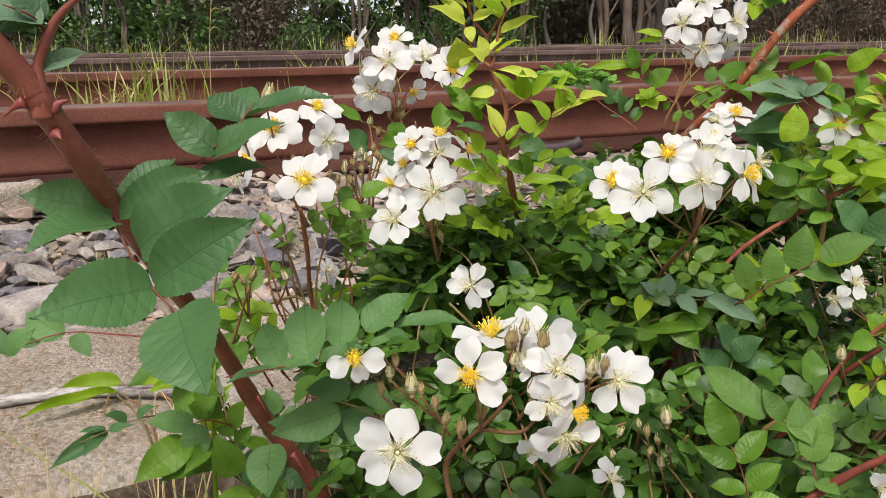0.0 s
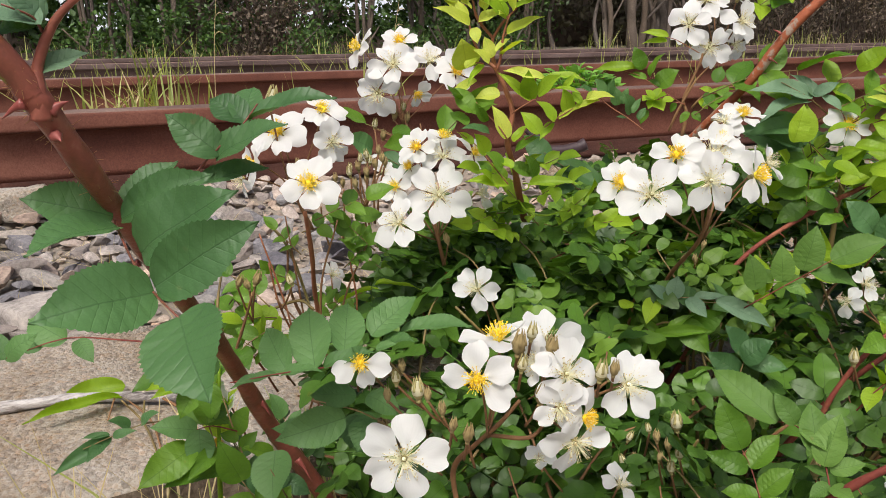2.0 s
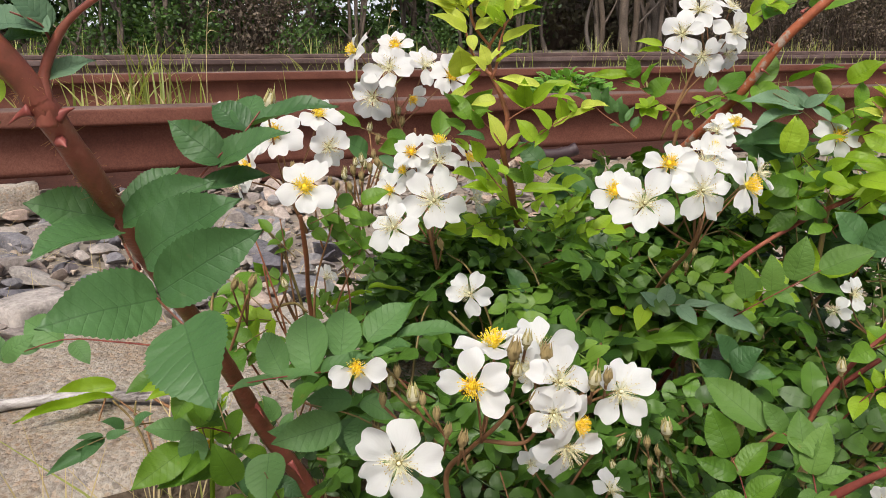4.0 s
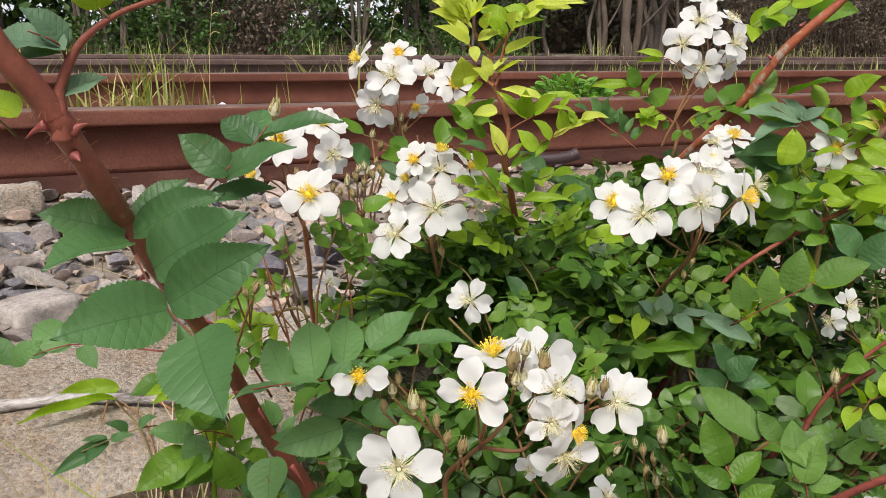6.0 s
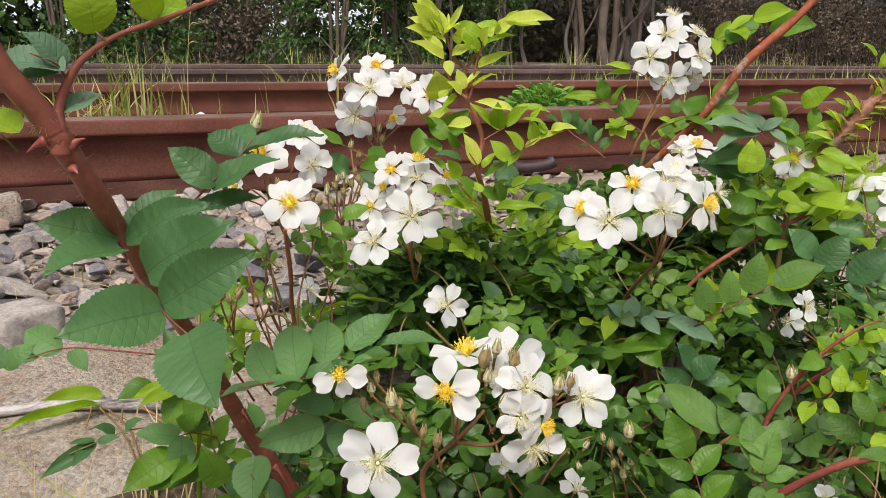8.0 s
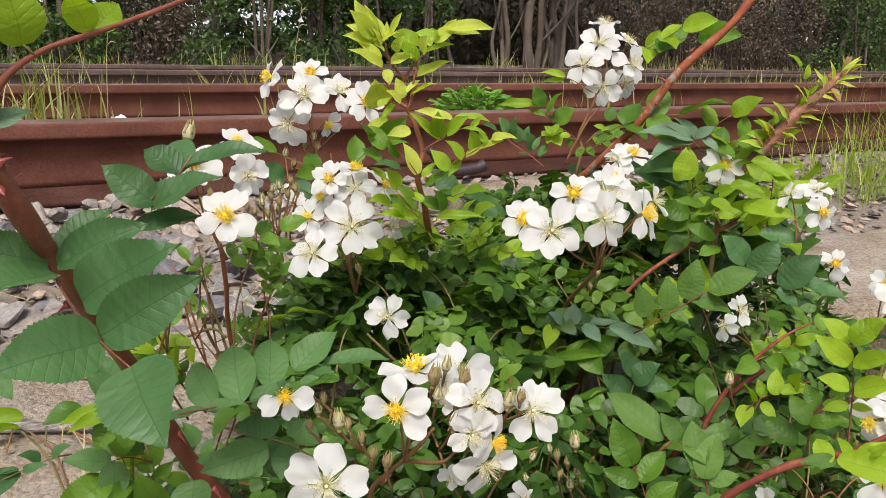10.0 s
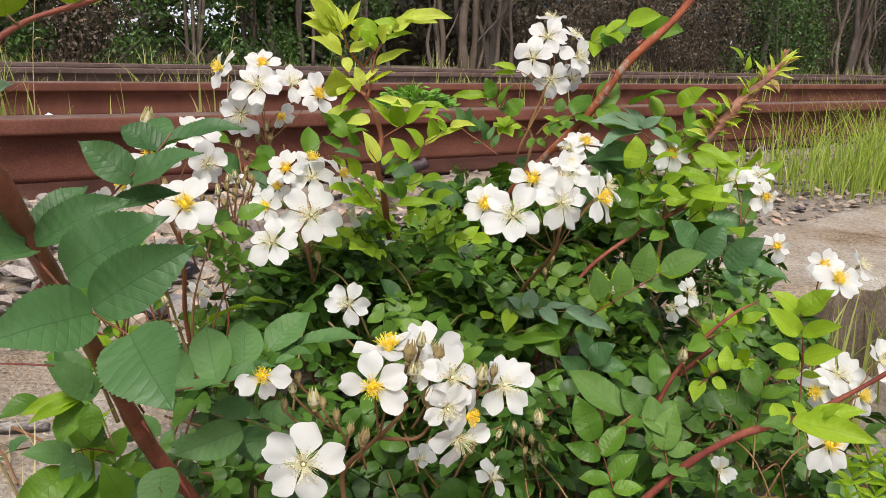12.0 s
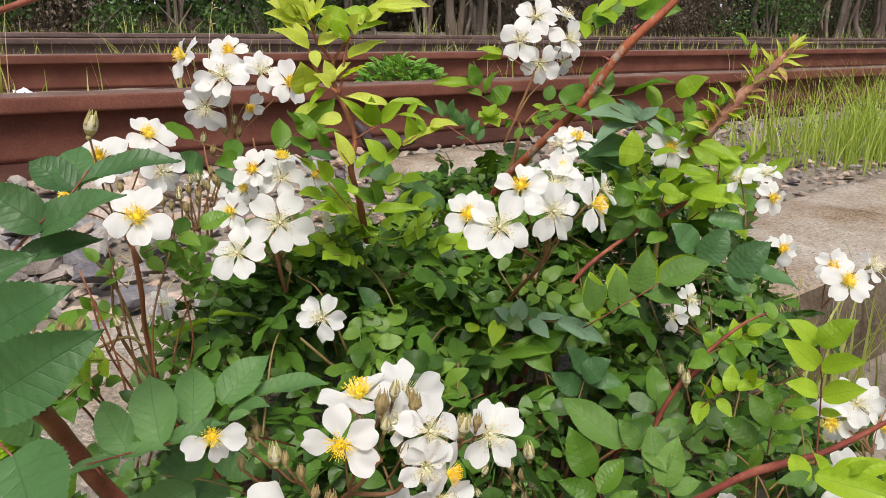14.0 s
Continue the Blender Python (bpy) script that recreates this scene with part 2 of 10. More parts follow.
def tube(bm, points, radii, sides=8, steps=5, wobble=0.0):
    """A tapering round stem through the points, closed at both ends."""
    line = smooth_line(points, steps)
    radii = [radii] * len(points) if isinstance(radii, (int, float)) else radii
    ends = np.linspace(0, len(radii) - 1, len(line))
    rs = np.interp(ends, range(len(radii)), radii)
    side = (line[1] - line[0]).orthogonal().normalized()
    rings = []
    for k, (q, r) in enumerate(zip(line, rs)):
        ahead = (line[min(k + 1, len(line) - 1)] - line[max(k - 1, 0)]).normalized()
        side = (side - ahead * side.dot(ahead)).normalized()
        across = ahead.cross(side)
        r = float(r) * (1 + wobble * noise.noise(q * 90))
        rings.append([bm.verts.new(q + r * (math.cos(a) * side + math.sin(a) * across)) for a in np.linspace(0, 2 * math.pi, sides, endpoint=False).tolist()])
    for a, b in zip(rings, rings[1:]):
        for k in range(sides):
            bm.faces.new((a[k], a[(k + 1) % sides], b[(k + 1) % sides], b[k]))
    bm.faces.new(rings[0][::-1])
    bm.faces.new(rings[-1])
    return line


def frame_of(origin, along, normal, scale=1.0):
    """A pose whose y runs along, and z as near the normal as it can."""
    y = V(along).normalized()
    x = y.cross(V(normal))
    x = x.normalized() if x.length > 1e-5 else y.orthogonal().normalized()
    z = x.cross(y)
    m = Matrix((x, y, z)).transposed().to_4x4()
    return Matrix.Translation(origin) @ m @ Matrix.Scale(scale, 4)


def leaflet_rows(width, teeth, fold, curl, twist, seed, sides=(-1, -0.5, 0, 0.5, 1), point=0.5, bite=1.0):
    """Rows across a toothed leaflet one unit long: (left, mid-left, rib, mid-right, right) of (x, y, z)."""
    rng = random.Random(seed)
    rows = []
    n = teeth * 2
    for k in range(n + 1):
        s = k / n
        w = width * 0.5 * (math.sin(math.pi * min(1, s ** 0.84)) ** (0.56 + point * s * s)) * (1.06 - 0.18 * s)
        tooth = (0.0 if k % 2 == 0 else 1.0) * (0.010 + 0.78 / (n * 1.6)) * math.sin(math.pi * s) ** 0.5 * rng.uniform(0.6, 1.2) * bite
        z = -curl * (s - 0.25) ** 2 + 0.012 * math.sin(9 * s + seed)
        row = []
        for side in sides:
            x = side * w * (1 + (tooth / max(width * 0.5, 0.1) if abs(side) == 1 else 0))
            y = s + (tooth * 0.8 if abs(side) == 1 else 0) - 0.02 * abs(side)
            lift = fold * abs(x) + twist * x * (s - 0.5) + (0.02 * math.sin(11 * s + 2 * seed) if abs(side) == 1 else 0) + rng.uniform(-0.006, 0.006)
            row.append((x, y, z + lift, 0.5 + 0.5 * side * (w / (width * 0.55)), s))
        rows.append(row)
    return rows


def add_leaflet(bm, uv, rows, m, slot=0):
    grid = [[(bm.verts.new(m @ V(p[:3])), p[3:]) for p in row] for row in rows]
    for a, b in zip(grid, grid[1:]):
        for k in range(len(a) - 1):
            corners = (a[k], a[k + 1], b[k + 1], b[k])
            f = bm.faces.new([c[0] for c in corners])
            f.material_index, f.smooth = slot, True
            for loop, c in zip(f.loops, corners):
                loop[uv].uv = c[1]


LEAF_SHAPES = [leaflet_rows(w, 21, f, c, t, k) for k, (w, f, c, t) in enumerate(
    [(0.62, 0.26, 0.26, 0.3), (0.57, 0.34, 0.34, -0.3), (0.66, 0.12, 0.30, 0.4), (0.60, 0.32, 0.16, -0.3), (0.60, -0.08, 0.28, 0.25), (0.68, 0.18, 0.34, 0.0)])]
SMALL_SHAPES = [leaflet_rows(w, 8, f, c, t, k + 10, (-1, 0, 1), 0.08, 0.55) for k, (w, f, c, t) in enumerate([(0.60, 0.15, 0.15, 0.2), (0.66, 0.28, 0.30, -0.3), (0.63, -0.06, 0.25, 0.3), (0.70, 0.14, 0.12, 0.1), (0.56, 0.2, 0.4, 0.0)])]
LEAF_MESHES = {}


def leaflet_mesh(k, material):
    if (k, material.name) not in LEAF_MESHES:
        bm = bmesh.new()
        add_leaflet(bm, bm.loops.layers.uv.new("UVMap"), LEAF_SHAPES[k], Matrix())
        LEAF_MESHES[k, material.name] = mesh_of("leaflet", bm, material)
    return LEAF_MESHES[k, material.name]


DICE = random.Random(7)
FACE = V((-0.33, -0.58, 0.75))


def near(v, spread):
    return (V(v) + V([DICE.gauss(0, spread) for _ in range(3)])).normalized()


def leaflet(parent, base, tip, material, normal=None, broad=1.0, shape=None):
    base, tip = V(base), V(tip)
    k = DICE.choice((0, 3) if normal else range(len(LEAF_SHAPES))) if shape is None else shape
    m = frame_of(base, tip - base, near(normal or FACE, 0.10 if normal else 0.24), (tip - base).length)
    ob = new("leaflet", leaflet_mesh(k, material))
    return place(ob, parent, m @ Matrix.Diagonal((broad, 1, 1, 1)))


def leaf(plant, spine, material, stem=None, radius=0.00032):
    """The stalk of a compound leaf; its leaflets are added under it."""
    bm = bmesh.new()
    tube(bm, spine, [radius * 1.2, radius * 0.7], 5, 3)
    return part("leaf", bm, stem or STEM_GREEN, plant)


def pinnate(plant, base, tip, up, pairs, size, material, stem=None):
    """A whole compound leaf, its leaflets in pairs with one at the tip."""
    base, tip, up = V(base), V(tip), V(up).normalized()
    ahead = (tip - base)
    length = max(ahead.length, size * 0.72 * (pairs + 0.8))
    ahead.normalize()
    base = tip - ahead * length
    across = ahead.cross(up).normalized()
    sag = up * (length * DICE.uniform(-0.02, 0.12))
    spine = [base, base.lerp(tip, 0.5) + sag, tip]
    stalk = leaf(plant, spine, material, stem)
    line = smooth_line(spine, 8)
    for k in range(pairs):
        at = line[int(len(line) * (0.30 + 0.62 * k / max(1, pairs)))]
        for side in (-1, 1):
            way = (across * side * 0.9 + ahead * 0.5 + near((0, 0, 0.001), 0.12) * 0.25).normalized()
            s = size * DICE.uniform(0.78, 1.0) * (0.8 + 0.2 * (k + 1) / pairs)
            leaflet(stalk, at, at + way * s, material, near(up, 0.30))
    leaflet(stalk, tip, tip + near(ahead, 0.15) * size * 1.1, material, near(up, 0.3))
    return stalk


# ---- flowers ----
def petal_mesh(seed, material):
    rng = random.Random(seed)
    bm = bmesh.new()
    uv = bm.loops.layers.uv.new("UVMap")
    ns, nu = 9, 10
    cup, droop, notch, broad = rng.uniform(0.05, 0.45), rng.uniform(-0.10, 0.36), rng.uniform(0.08, 0.20), rng.uniform(0.74, 0.92)
    skew = rng.uniform(-0.25, 0.25)
    grid = []
    for i in range(ns + 1):
        s = i / ns
        row = []
        for j in range(nu + 1):
            u = j / nu * 2 - 1
            w = broad * 0.5 * (0.08 + 0.92 * math.sin(math.pi * 0.5 * min(1, s * 1.14)) ** 1.85)
            top = 1 - notch * math.exp(-((u - skew) / 0.34) ** 2) - 0.30 * abs(u) ** 2.7 + 0.022 * math.sin(8 * u + 2 * seed) * s
            y = s * top
            x = u * w * (1 - 0.07 * max(0, s - 0.75) * 4 * abs(u))
            z = cup * (x * x) * 2.2 + 0.16 * s - droop * s * s + 0.035 * math.sin(4 * u + seed) * s + 0.022 * math.sin(7 * s + 3 * u + seed)
            row.append((bm.verts.new((x, y + 0.06, z)), (j / nu, s)))
        grid.append(row)
    for a, b in zip(grid, grid[1:]):
        for j in range(nu):
            cs = (a[j], a[j + 1], b[j + 1], b[j])
            f = bm.faces.new([c[0] for c in cs])
            for loop, c in zip(f.loops, cs):
                loop[uv].uv = c[1]
    return mesh_of("petal", bm, material)


PETALS = [petal_mesh(k, PETAL) for k in range(11)]
OLD_PETALS = [petal_mesh(k + 20, PETAL_OLD) for k in range(4)]


def bead(bm, at, r, slot):
    made = bmesh.ops.create_icosphere(bm, subdivisions=1, radius=r, matrix=Matrix.Translation(at))
    for f in {f for v in made["verts"] for f in v.link_faces}:
        f.material_index = slot


def hair(bm, a, b, r, slot):
    """A three-sided thread."""
    a, b = V(a), V(b)
    side = (b - a).orthogonal().normalized()
    other = (b - a).normalized().cross(side)
    ends = [[bm.verts.new(q + r * (math.cos(t) * side + math.sin(t) * other)) for t in (0, 2.1, 4.2)] for q in (a, b)]
    for k in range(3):
        f = bm.faces.new((ends[0][k], ends[0][(k + 1) % 3], ends[1][(k + 1) % 3], ends[1][k]))
        f.material_index = slot


def stamen_mesh(seed, fresh):
    """The heart of a flower one unit across: threads with pollen heads round a pale column."""
    rng = random.Random(seed)
    bm = bmesh.new()
    count = 190 if fresh else 115
    for k in range(count):
        a = rng.uniform(0, 2 * math.pi)
        lean = rng.uniform(0.05, 0.95) if fresh else rng.uniform(0.3, 1.2)
        length = rng.uniform(0.08, 0.205) if fresh else rng.uniform(0.08, 0.26)
        way = V((math.cos(a) * math.sin(lean), math.sin(a) * math.sin(lean), math.cos(lean)))
        foot = V((math.cos(a), math.sin(a), 0)) * 0.035 + V((0, 0, 0.03))
        hair(bm, foot, foot + way * length, 0.0032 if fresh else 0.0022, 0 if fresh and k % 3 else 1)
        bead(bm, foot + way * length, rng.uniform(0.006, 0.0105) if fresh else rng.uniform(0.005, 0.009), 0)
    bead(bm, (0, 0, 0.06), 0.078 if fresh else 0.026, 0 if fresh else 1)
    bead(bm, (0, 0, 0.10), 0.045 if fresh else 0.014, 0 if fresh else 1)
    bead(bm, (0, 0, 0.0), 0.055, 2)
    bead(bm, (0, 0, -0.07), 0.05, 2)
    return mesh_of("flower", bm, ANTHER_Y if fresh else ANTHER_P, FILAMENT, SEPAL)


HEARTS = {"y": [stamen_mesh(k, True) for k in range(3)], "p": [stamen_mesh(k + 5, False) for k in range(3)]}


def flower(plant, at, facing, width, kind="p", spin=0.0, petals=5, openness=0.0, joint=None):
    """An open five-petalled flower; joint is where its stalk leaves the twig."""
    at, facing = V(at), V(facing).normalized()
    heart = new("flower", DICE.choice(HEARTS[kind]))
    m = frame_of(at, V((0, 0, 1)).cross(facing).cross(facing) if abs(facing.z) < 0.98 else V((0, 1, 0)), facing, width)
    place(heart, plant, m)
    for k in range(5):
        if k >= petals:
            break
        a = spin + k * 72 + DICE.uniform(-9, 9)
        tilt = openness + DICE.uniform(-14, 16)
        p = new("petal", DICE.choice(OLD_PETALS if kind == "old" else PETALS))
        s = 0.47 * DICE.uniform(0.90, 1.08)
        place(p, heart, pose(0, 0, DICE.uniform(-0.004, 0.012), 0, 0, a) @ pose(0, 0, 0, tilt, DICE.uniform(-16, 16)) @ Matrix.Scale(s, 4))
    if joint:
        bm = bmesh.new()
        back = at - facing * width * 0.1
        mid = back.lerp(V(joint), 0.5) - facing * width * 0.15
        tube(bm, [back, mid, V(joint)], 0.00045, 5, 4)
        part("stalk", bm, PEDICEL, plant)
    return heart


def bud_mesh(shut=False):
    bm = bmesh.new()
    bmesh.ops.create_uvsphere(bm, u_segments=10, v_segments=8, radius=0.5)
    for v in bm.verts:
        f = 1 - 0.45 * max(0, v.co.z * 2) ** 1.5
        v.co.x *= (0.60 if shut else 0.64) * f
        v.co.y *= (0.60 if shut else 0.64) * f
    for f in bm.faces:
        f.material_index = 1 if not shut and math.sin(5 * math.atan2(f.calc_center_median().y, f.calc_center_median().x)) > -0.35 and f.calc_center_median().z > -0.12 else 0
    bead(bm, (0, 0, -0.55), 0.16, 0)
    for k in range(5):
        a = k * 1.2566
        tube(bm, [(0.27 * math.cos(a), 0.27 * math.sin(a), 0.0), (0.22 * math.cos(a), 0.22 * math.sin(a), 0.3), (0.14 * math.cos(a + 0.3), 0.14 * math.sin(a + 0.3), 0.72)], [0.10, 0.07, 0.01], 5, 2)
    return mesh_of("bud", bm, SEPAL_BROWN if shut else SEPAL, PETAL_OLD)


BUDS = [bud_mesh(), bud_mesh(True)]


def bud(plant, at, facing, length, joint=None):
    at, facing = V(at), V(facing).normalized()
    ob = place(new("bud", DICE.choice(BUDS)), plant, Matrix.Translation(at) @ facing.to_track_quat("Z", "Y").to_matrix().to_4x4() @ Matrix.Scale(length, 4))
    if joint:
        bm = bmesh.new()
        tube(bm, [at - facing * length * 0.5, at.lerp(V(joint), 0.5) - facing * length * 0.4, V(joint)], 0.0005, 5, 3)
        part("stalk", bm, PEDICEL, plant)
    return ob


def thorn(parent, at, way, length, root):
    bm = bmesh.new()
    way = V(way).normalized()
    at = V(at)
    hook = V((0, 0, -1)) * length * 0.18
    tube(bm, [at - way * root * 0.3, at + way * length * 0.45, at + way * length + hook], [root, root * 0.4, 0.00012], 7, 3)
    return part("thorn", bm, THORN, parent)


def cane(plant, points, radii, material, sides=9, wobble=0.22, label=""):
    bm = bmesh.new()
    tube(bm, points, radii, sides, 7, wobble)
    return part("cane", bm, material, plant, label)

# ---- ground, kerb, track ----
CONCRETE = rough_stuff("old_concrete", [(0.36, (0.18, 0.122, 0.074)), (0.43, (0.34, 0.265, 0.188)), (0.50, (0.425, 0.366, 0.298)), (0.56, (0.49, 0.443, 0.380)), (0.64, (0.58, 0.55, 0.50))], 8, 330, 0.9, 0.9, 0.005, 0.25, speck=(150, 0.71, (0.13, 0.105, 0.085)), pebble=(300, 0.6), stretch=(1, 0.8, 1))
SHADED_STAIN = rough_stuff("shaded_stained_concrete", [(0.36, (0.07, 0.052, 0.036)), (0.5, (0.165, 0.125, 0.088)), (0.64, (0.30, 0.24, 0.18))], 14, 200, 0.95, 1.0, 0.008, 0.2)
SOIL = rough_stuff("dry_soil", [(0.3, (0.12, 0.098, 0.076)), (0.5, (0.25, 0.212, 0.170)), (0.75, (0.40, 0.355, 0.300))], 3, 60, 0.95, 0.8, 0.01)
STONE = rough_stuff("ballast_stone", [(0.3, (0.11, 0.105, 0.10)), (0.5, (0.29, 0.27, 0.255)), (0.7, (0.46, 0.43, 0.40))], 30, 240, 0.85, 0.7, 0.002, 0.3, vary=0.6)
GRIT = rough_stuff("ballast_grit", [(0.3, (0.14, 0.115, 0.095)), (0.5, (0.33, 0.28, 0.235)), (0.7, (0.52, 0.46, 0.40))], 26, 240, 0.9, 0.7, 0.002, 0.3, vary=0.6, island=True)
RUST = rough_stuff("rusted_steel", [(0.34, (0.070, 0.022, 0.013)), (0.5, (0.135, 0.046, 0.029)), (0.66, (0.200, 0.084, 0.056))], 6, 300, 0.75, 0.5, 0.0015, 0.35)
# Darker copy of the rust; puts shade into the sky-facing rail foot.
RUST_SHADED = rough_stuff("shaded_rail_foot", [(0.34, (0.026, 0.011, 0.008)), (0.5, (0.055, 0.022, 0.016)), (0.66, (0.10, 0.048, 0.035))], 9, 260, 0.9, 0.6, 0.002, 0.2)
# Paler rust for the upward faces of the rail head.
RUST_TOP = rough_stuff("pale_rail_top", [(0.3, (0.085, 0.045, 0.035)), (0.5, (0.145, 0.090, 0.072)), (0.7, (0.22, 0.155, 0.128))], 9, 300, 0.7, 0.5, 0.0012, 0.35)
RUST_FAR = rough_stuff("greyed_rusted_steel", [(0.34, (0.050, 0.030, 0.026)), (0.5, (0.100, 0.066, 0.060)), (0.66, (0.165, 0.122, 0.112))], 6, 200, 0.7, 0.5, 0.0015, 0.35)
DARK_STEEL = rough_stuff("dark_rusted_steel", [(0.3, (0.032, 0.021, 0.024)), (0.7, (0.075, 0.047, 0.050))], 30, 300, 0.5, 0.5, 0.001, 0.4)
DRY_WOOD = rough_stuff("weathered_wood", [(0.38, (0.07, 0.06, 0.056)), (0.46, (0.24, 0.215, 0.20)), (0.53, (0.42, 0.39, 0.37)), (0.62, (0.60, 0.57, 0.55))], 70, 520, 0.9, 1.0, 0.0015, stretch=(0.22, 1, 1))
BARK = rough_stuff("grey_bark", [(0.3, (0.060, 0.048, 0.038)), (0.55, (0.135, 0.110, 0.090)), (0.8, (0.25, 0.21, 0.175))], 4, 60, 0.9, 0.9, 0.008, vary=0.2)
BRUSH = rough_stuff("dead_brush", [(0.3, (0.040, 0.030, 0.022)), (0.6, (0.085, 0.062, 0.046)), (0.85, (0.16, 0.12, 0.09))], 3, 30, 0.95, 0.8, 0.03)
PLASTER = rough_stuff("pale_plaster", [(0.3, (0.70, 0.76, 0.82)), (0.7, (0.80, 0.86, 0.92))], 1, 30, 0.8, 0.2, 0.002)
PALE_SLOPE = rough_stuff("pale_slope", [(0.3, (0.36, 0.40, 0.44)), (0.7, (0.52, 0.56, 0.60))], 1, 20, 0.9, 0.3, 0.003)
HEDGE_LEAF = leaf_stuff("hedge_leaf", (0.008, 0.022, 0.006), (0.085, 0.170, 0.035), 0.2, 0.5, island=True)
DEAD_LEAF = leaf_stuff("dead_leaf", (0.045, 0.035, 0.027), (0.21, 0.165, 0.125), 0.15, 0.8, island=True)
DULL_LEAF = leaf_stuff("dull_brown_leaf", (0.025, 0.022, 0.014), (0.095, 0.085, 0.05), 0.15, 0.7, island=True)
GRASS = leaf_stuff("grass_green", (0.19, 0.25, 0.06), (0.47, 0.50, 0.19), 0.4, 0.5, island=True, veins=0.0)
FRESH_GRASS = leaf_stuff("grass_fresh", (0.22, 0.33, 0.05), (0.47, 0.57, 0.14), 0.45, 0.5, island=True, veins=0.0)
STRAW = leaf_stuff("grass_straw", (0.36, 0.28, 0.15), (0.62, 0.52, 0.30), 0.25, 0.7, island=True, veins=0.0)
WEED_LEAF = leaf_stuff("weed_leaf", (0.10, 0.24, 0.035), (0.20, 0.40, 0.07), 0.35, 0.5, island=True)

GROUND_Y = [-400, -2, 0.30, 0.52, 0.79, 0.9, 1.5, 1.62, 1.75, 2.4, 3.1, 3.3, 4.0, 5.0, 5.2, 6.6, 7.2, 8.0, 9.0, 14, 3000]
GROUND_Z = [-0.10, -0.10, -0.085, -0.08, -0.02, -0.01, 0.0, 0.015, 0.03, 0.055, 0.04, 0.04, 0.06, 0.05, 0.05, 0.05, 0.06, 0.10, 0.12, 0.15, 0.15]


def ground_height(x, y):
    z = float(np.interp(y, GROUND_Y, GROUND_Z))
    return z + (0.008 * noise.noise((x * 6, y * 6, 0)) if abs(x) < 40 and -3 < y < 20 else 0)


def ground():
    xs = sorted({*np.linspace(-1, 4, 101), *np.linspace(-6, 24, 91), -3000, -400, -60, 60, 400, 3000})
    ys = sorted({*np.linspace(0.2, 1.8, 41), *np.linspace(-2, 9, 56), -3000, -400, -40, 12, 16, 40, 400, 3000})
    bm = bmesh.new()
    grid = [[bm.verts.new((x, y, ground_height(x, y))) for x in xs] for y in ys]
    for a, b in zip(grid, grid[1:]):
        for k in range(len(a) - 1):
            bm.faces.new((a[k], a[k + 1], b[k + 1], b[k]))
    return solid("ground", bm, SOIL, "dry brown soil beside and between the railway tracks", "ground", kind="structure")


ground()


def kerb():
    """A long weathered concrete kerb with rounded, chipped arrises, set in the soil beside the ballast."""
    section = [(0.512, -0.14), (0.514, -0.02), (0.518, 0.018), (0.524, 0.033), (0.540, 0.039)] + [(y, 0.04) for y in np.linspace(0.565, 0.78, 12)] + [(0.80, 0.036), (0.812, 0.02), (0.815, -0.14)]
    bm = bmesh.new()
    rings = []
    for x in sorted({*np.linspace(-0.6, 3.0, 280).tolist(), *np.linspace(-6, 14, 200).tolist()}):
        ring = []
        for k, (y, z) in enumerate(section):
            chip = noise.noise((x * 7, y * 9, z * 9 + 3)) * 0.014 + noise.noise((x * 28, y * 28, z * 28)) * 0.006
            top = 0.0022 * noise.noise((x * 40, y * 40, 1)) + 0.006 * noise.noise((x * 9, y * 9, 2))
            edge = 1 if k < 5 or k > 16 else 0
            ring.append(bm.verts.new((x, y + edge * chip, z + top + edge * (chip * 0.6 if z > 0 else 0))))
        rings.append(ring)
    for a, b in zip(rings, rings[1:]):
        for k in range(len(a) - 1):
            bm.faces.new((a[k], a[k + 1], b[k + 1], b[k]))
    bm.faces.new(rings[0])
    bm.faces.new(rings[-1][::-1])
    bmesh.ops.recalc_face_normals(bm, faces=bm.faces)
    me = mesh_of("concrete_kerb", bm, CONCRETE, SHADED_STAIN)
    # Front face: soil stain plus shade, both put into the darker colour.
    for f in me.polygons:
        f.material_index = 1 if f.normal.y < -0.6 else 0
    return tagged(new("concrete_kerb", me), "weathered beige concrete kerb with chipped edges along the ballast", "kerb", kind="structure")


kerb()


def drawn(outline, x0, x1):
    """A closed section in y and z, drawn out along x with a slight unevenness."""
    bm = bmesh.new()
    rings = []
    for x in sorted({x0, x1, *np.linspace(-1, 6, 71).tolist(), *np.linspace(6.5, 30, 25).tolist()}):
        rings.append([bm.verts.new((x, v + 0.0012 * noise.noise((x * 6, v * 30, z * 30)), z + 0.0010 * noise.noise((x * 7, v * 20, z * 20 + 5)))) for v, z in outline])
    for a, b in zip(rings, rings[1:]):
        for k in range(len(a)):
            bm.faces.new((a[k], a[(k + 1) % len(a)], b[(k + 1) % len(a)], b[k]))
    bm.faces.new(rings[0])
    bm.faces.new(rings[-1][::-1])
    bmesh.ops.recalc_face_normals(bm, faces=bm.faces)
    return bm


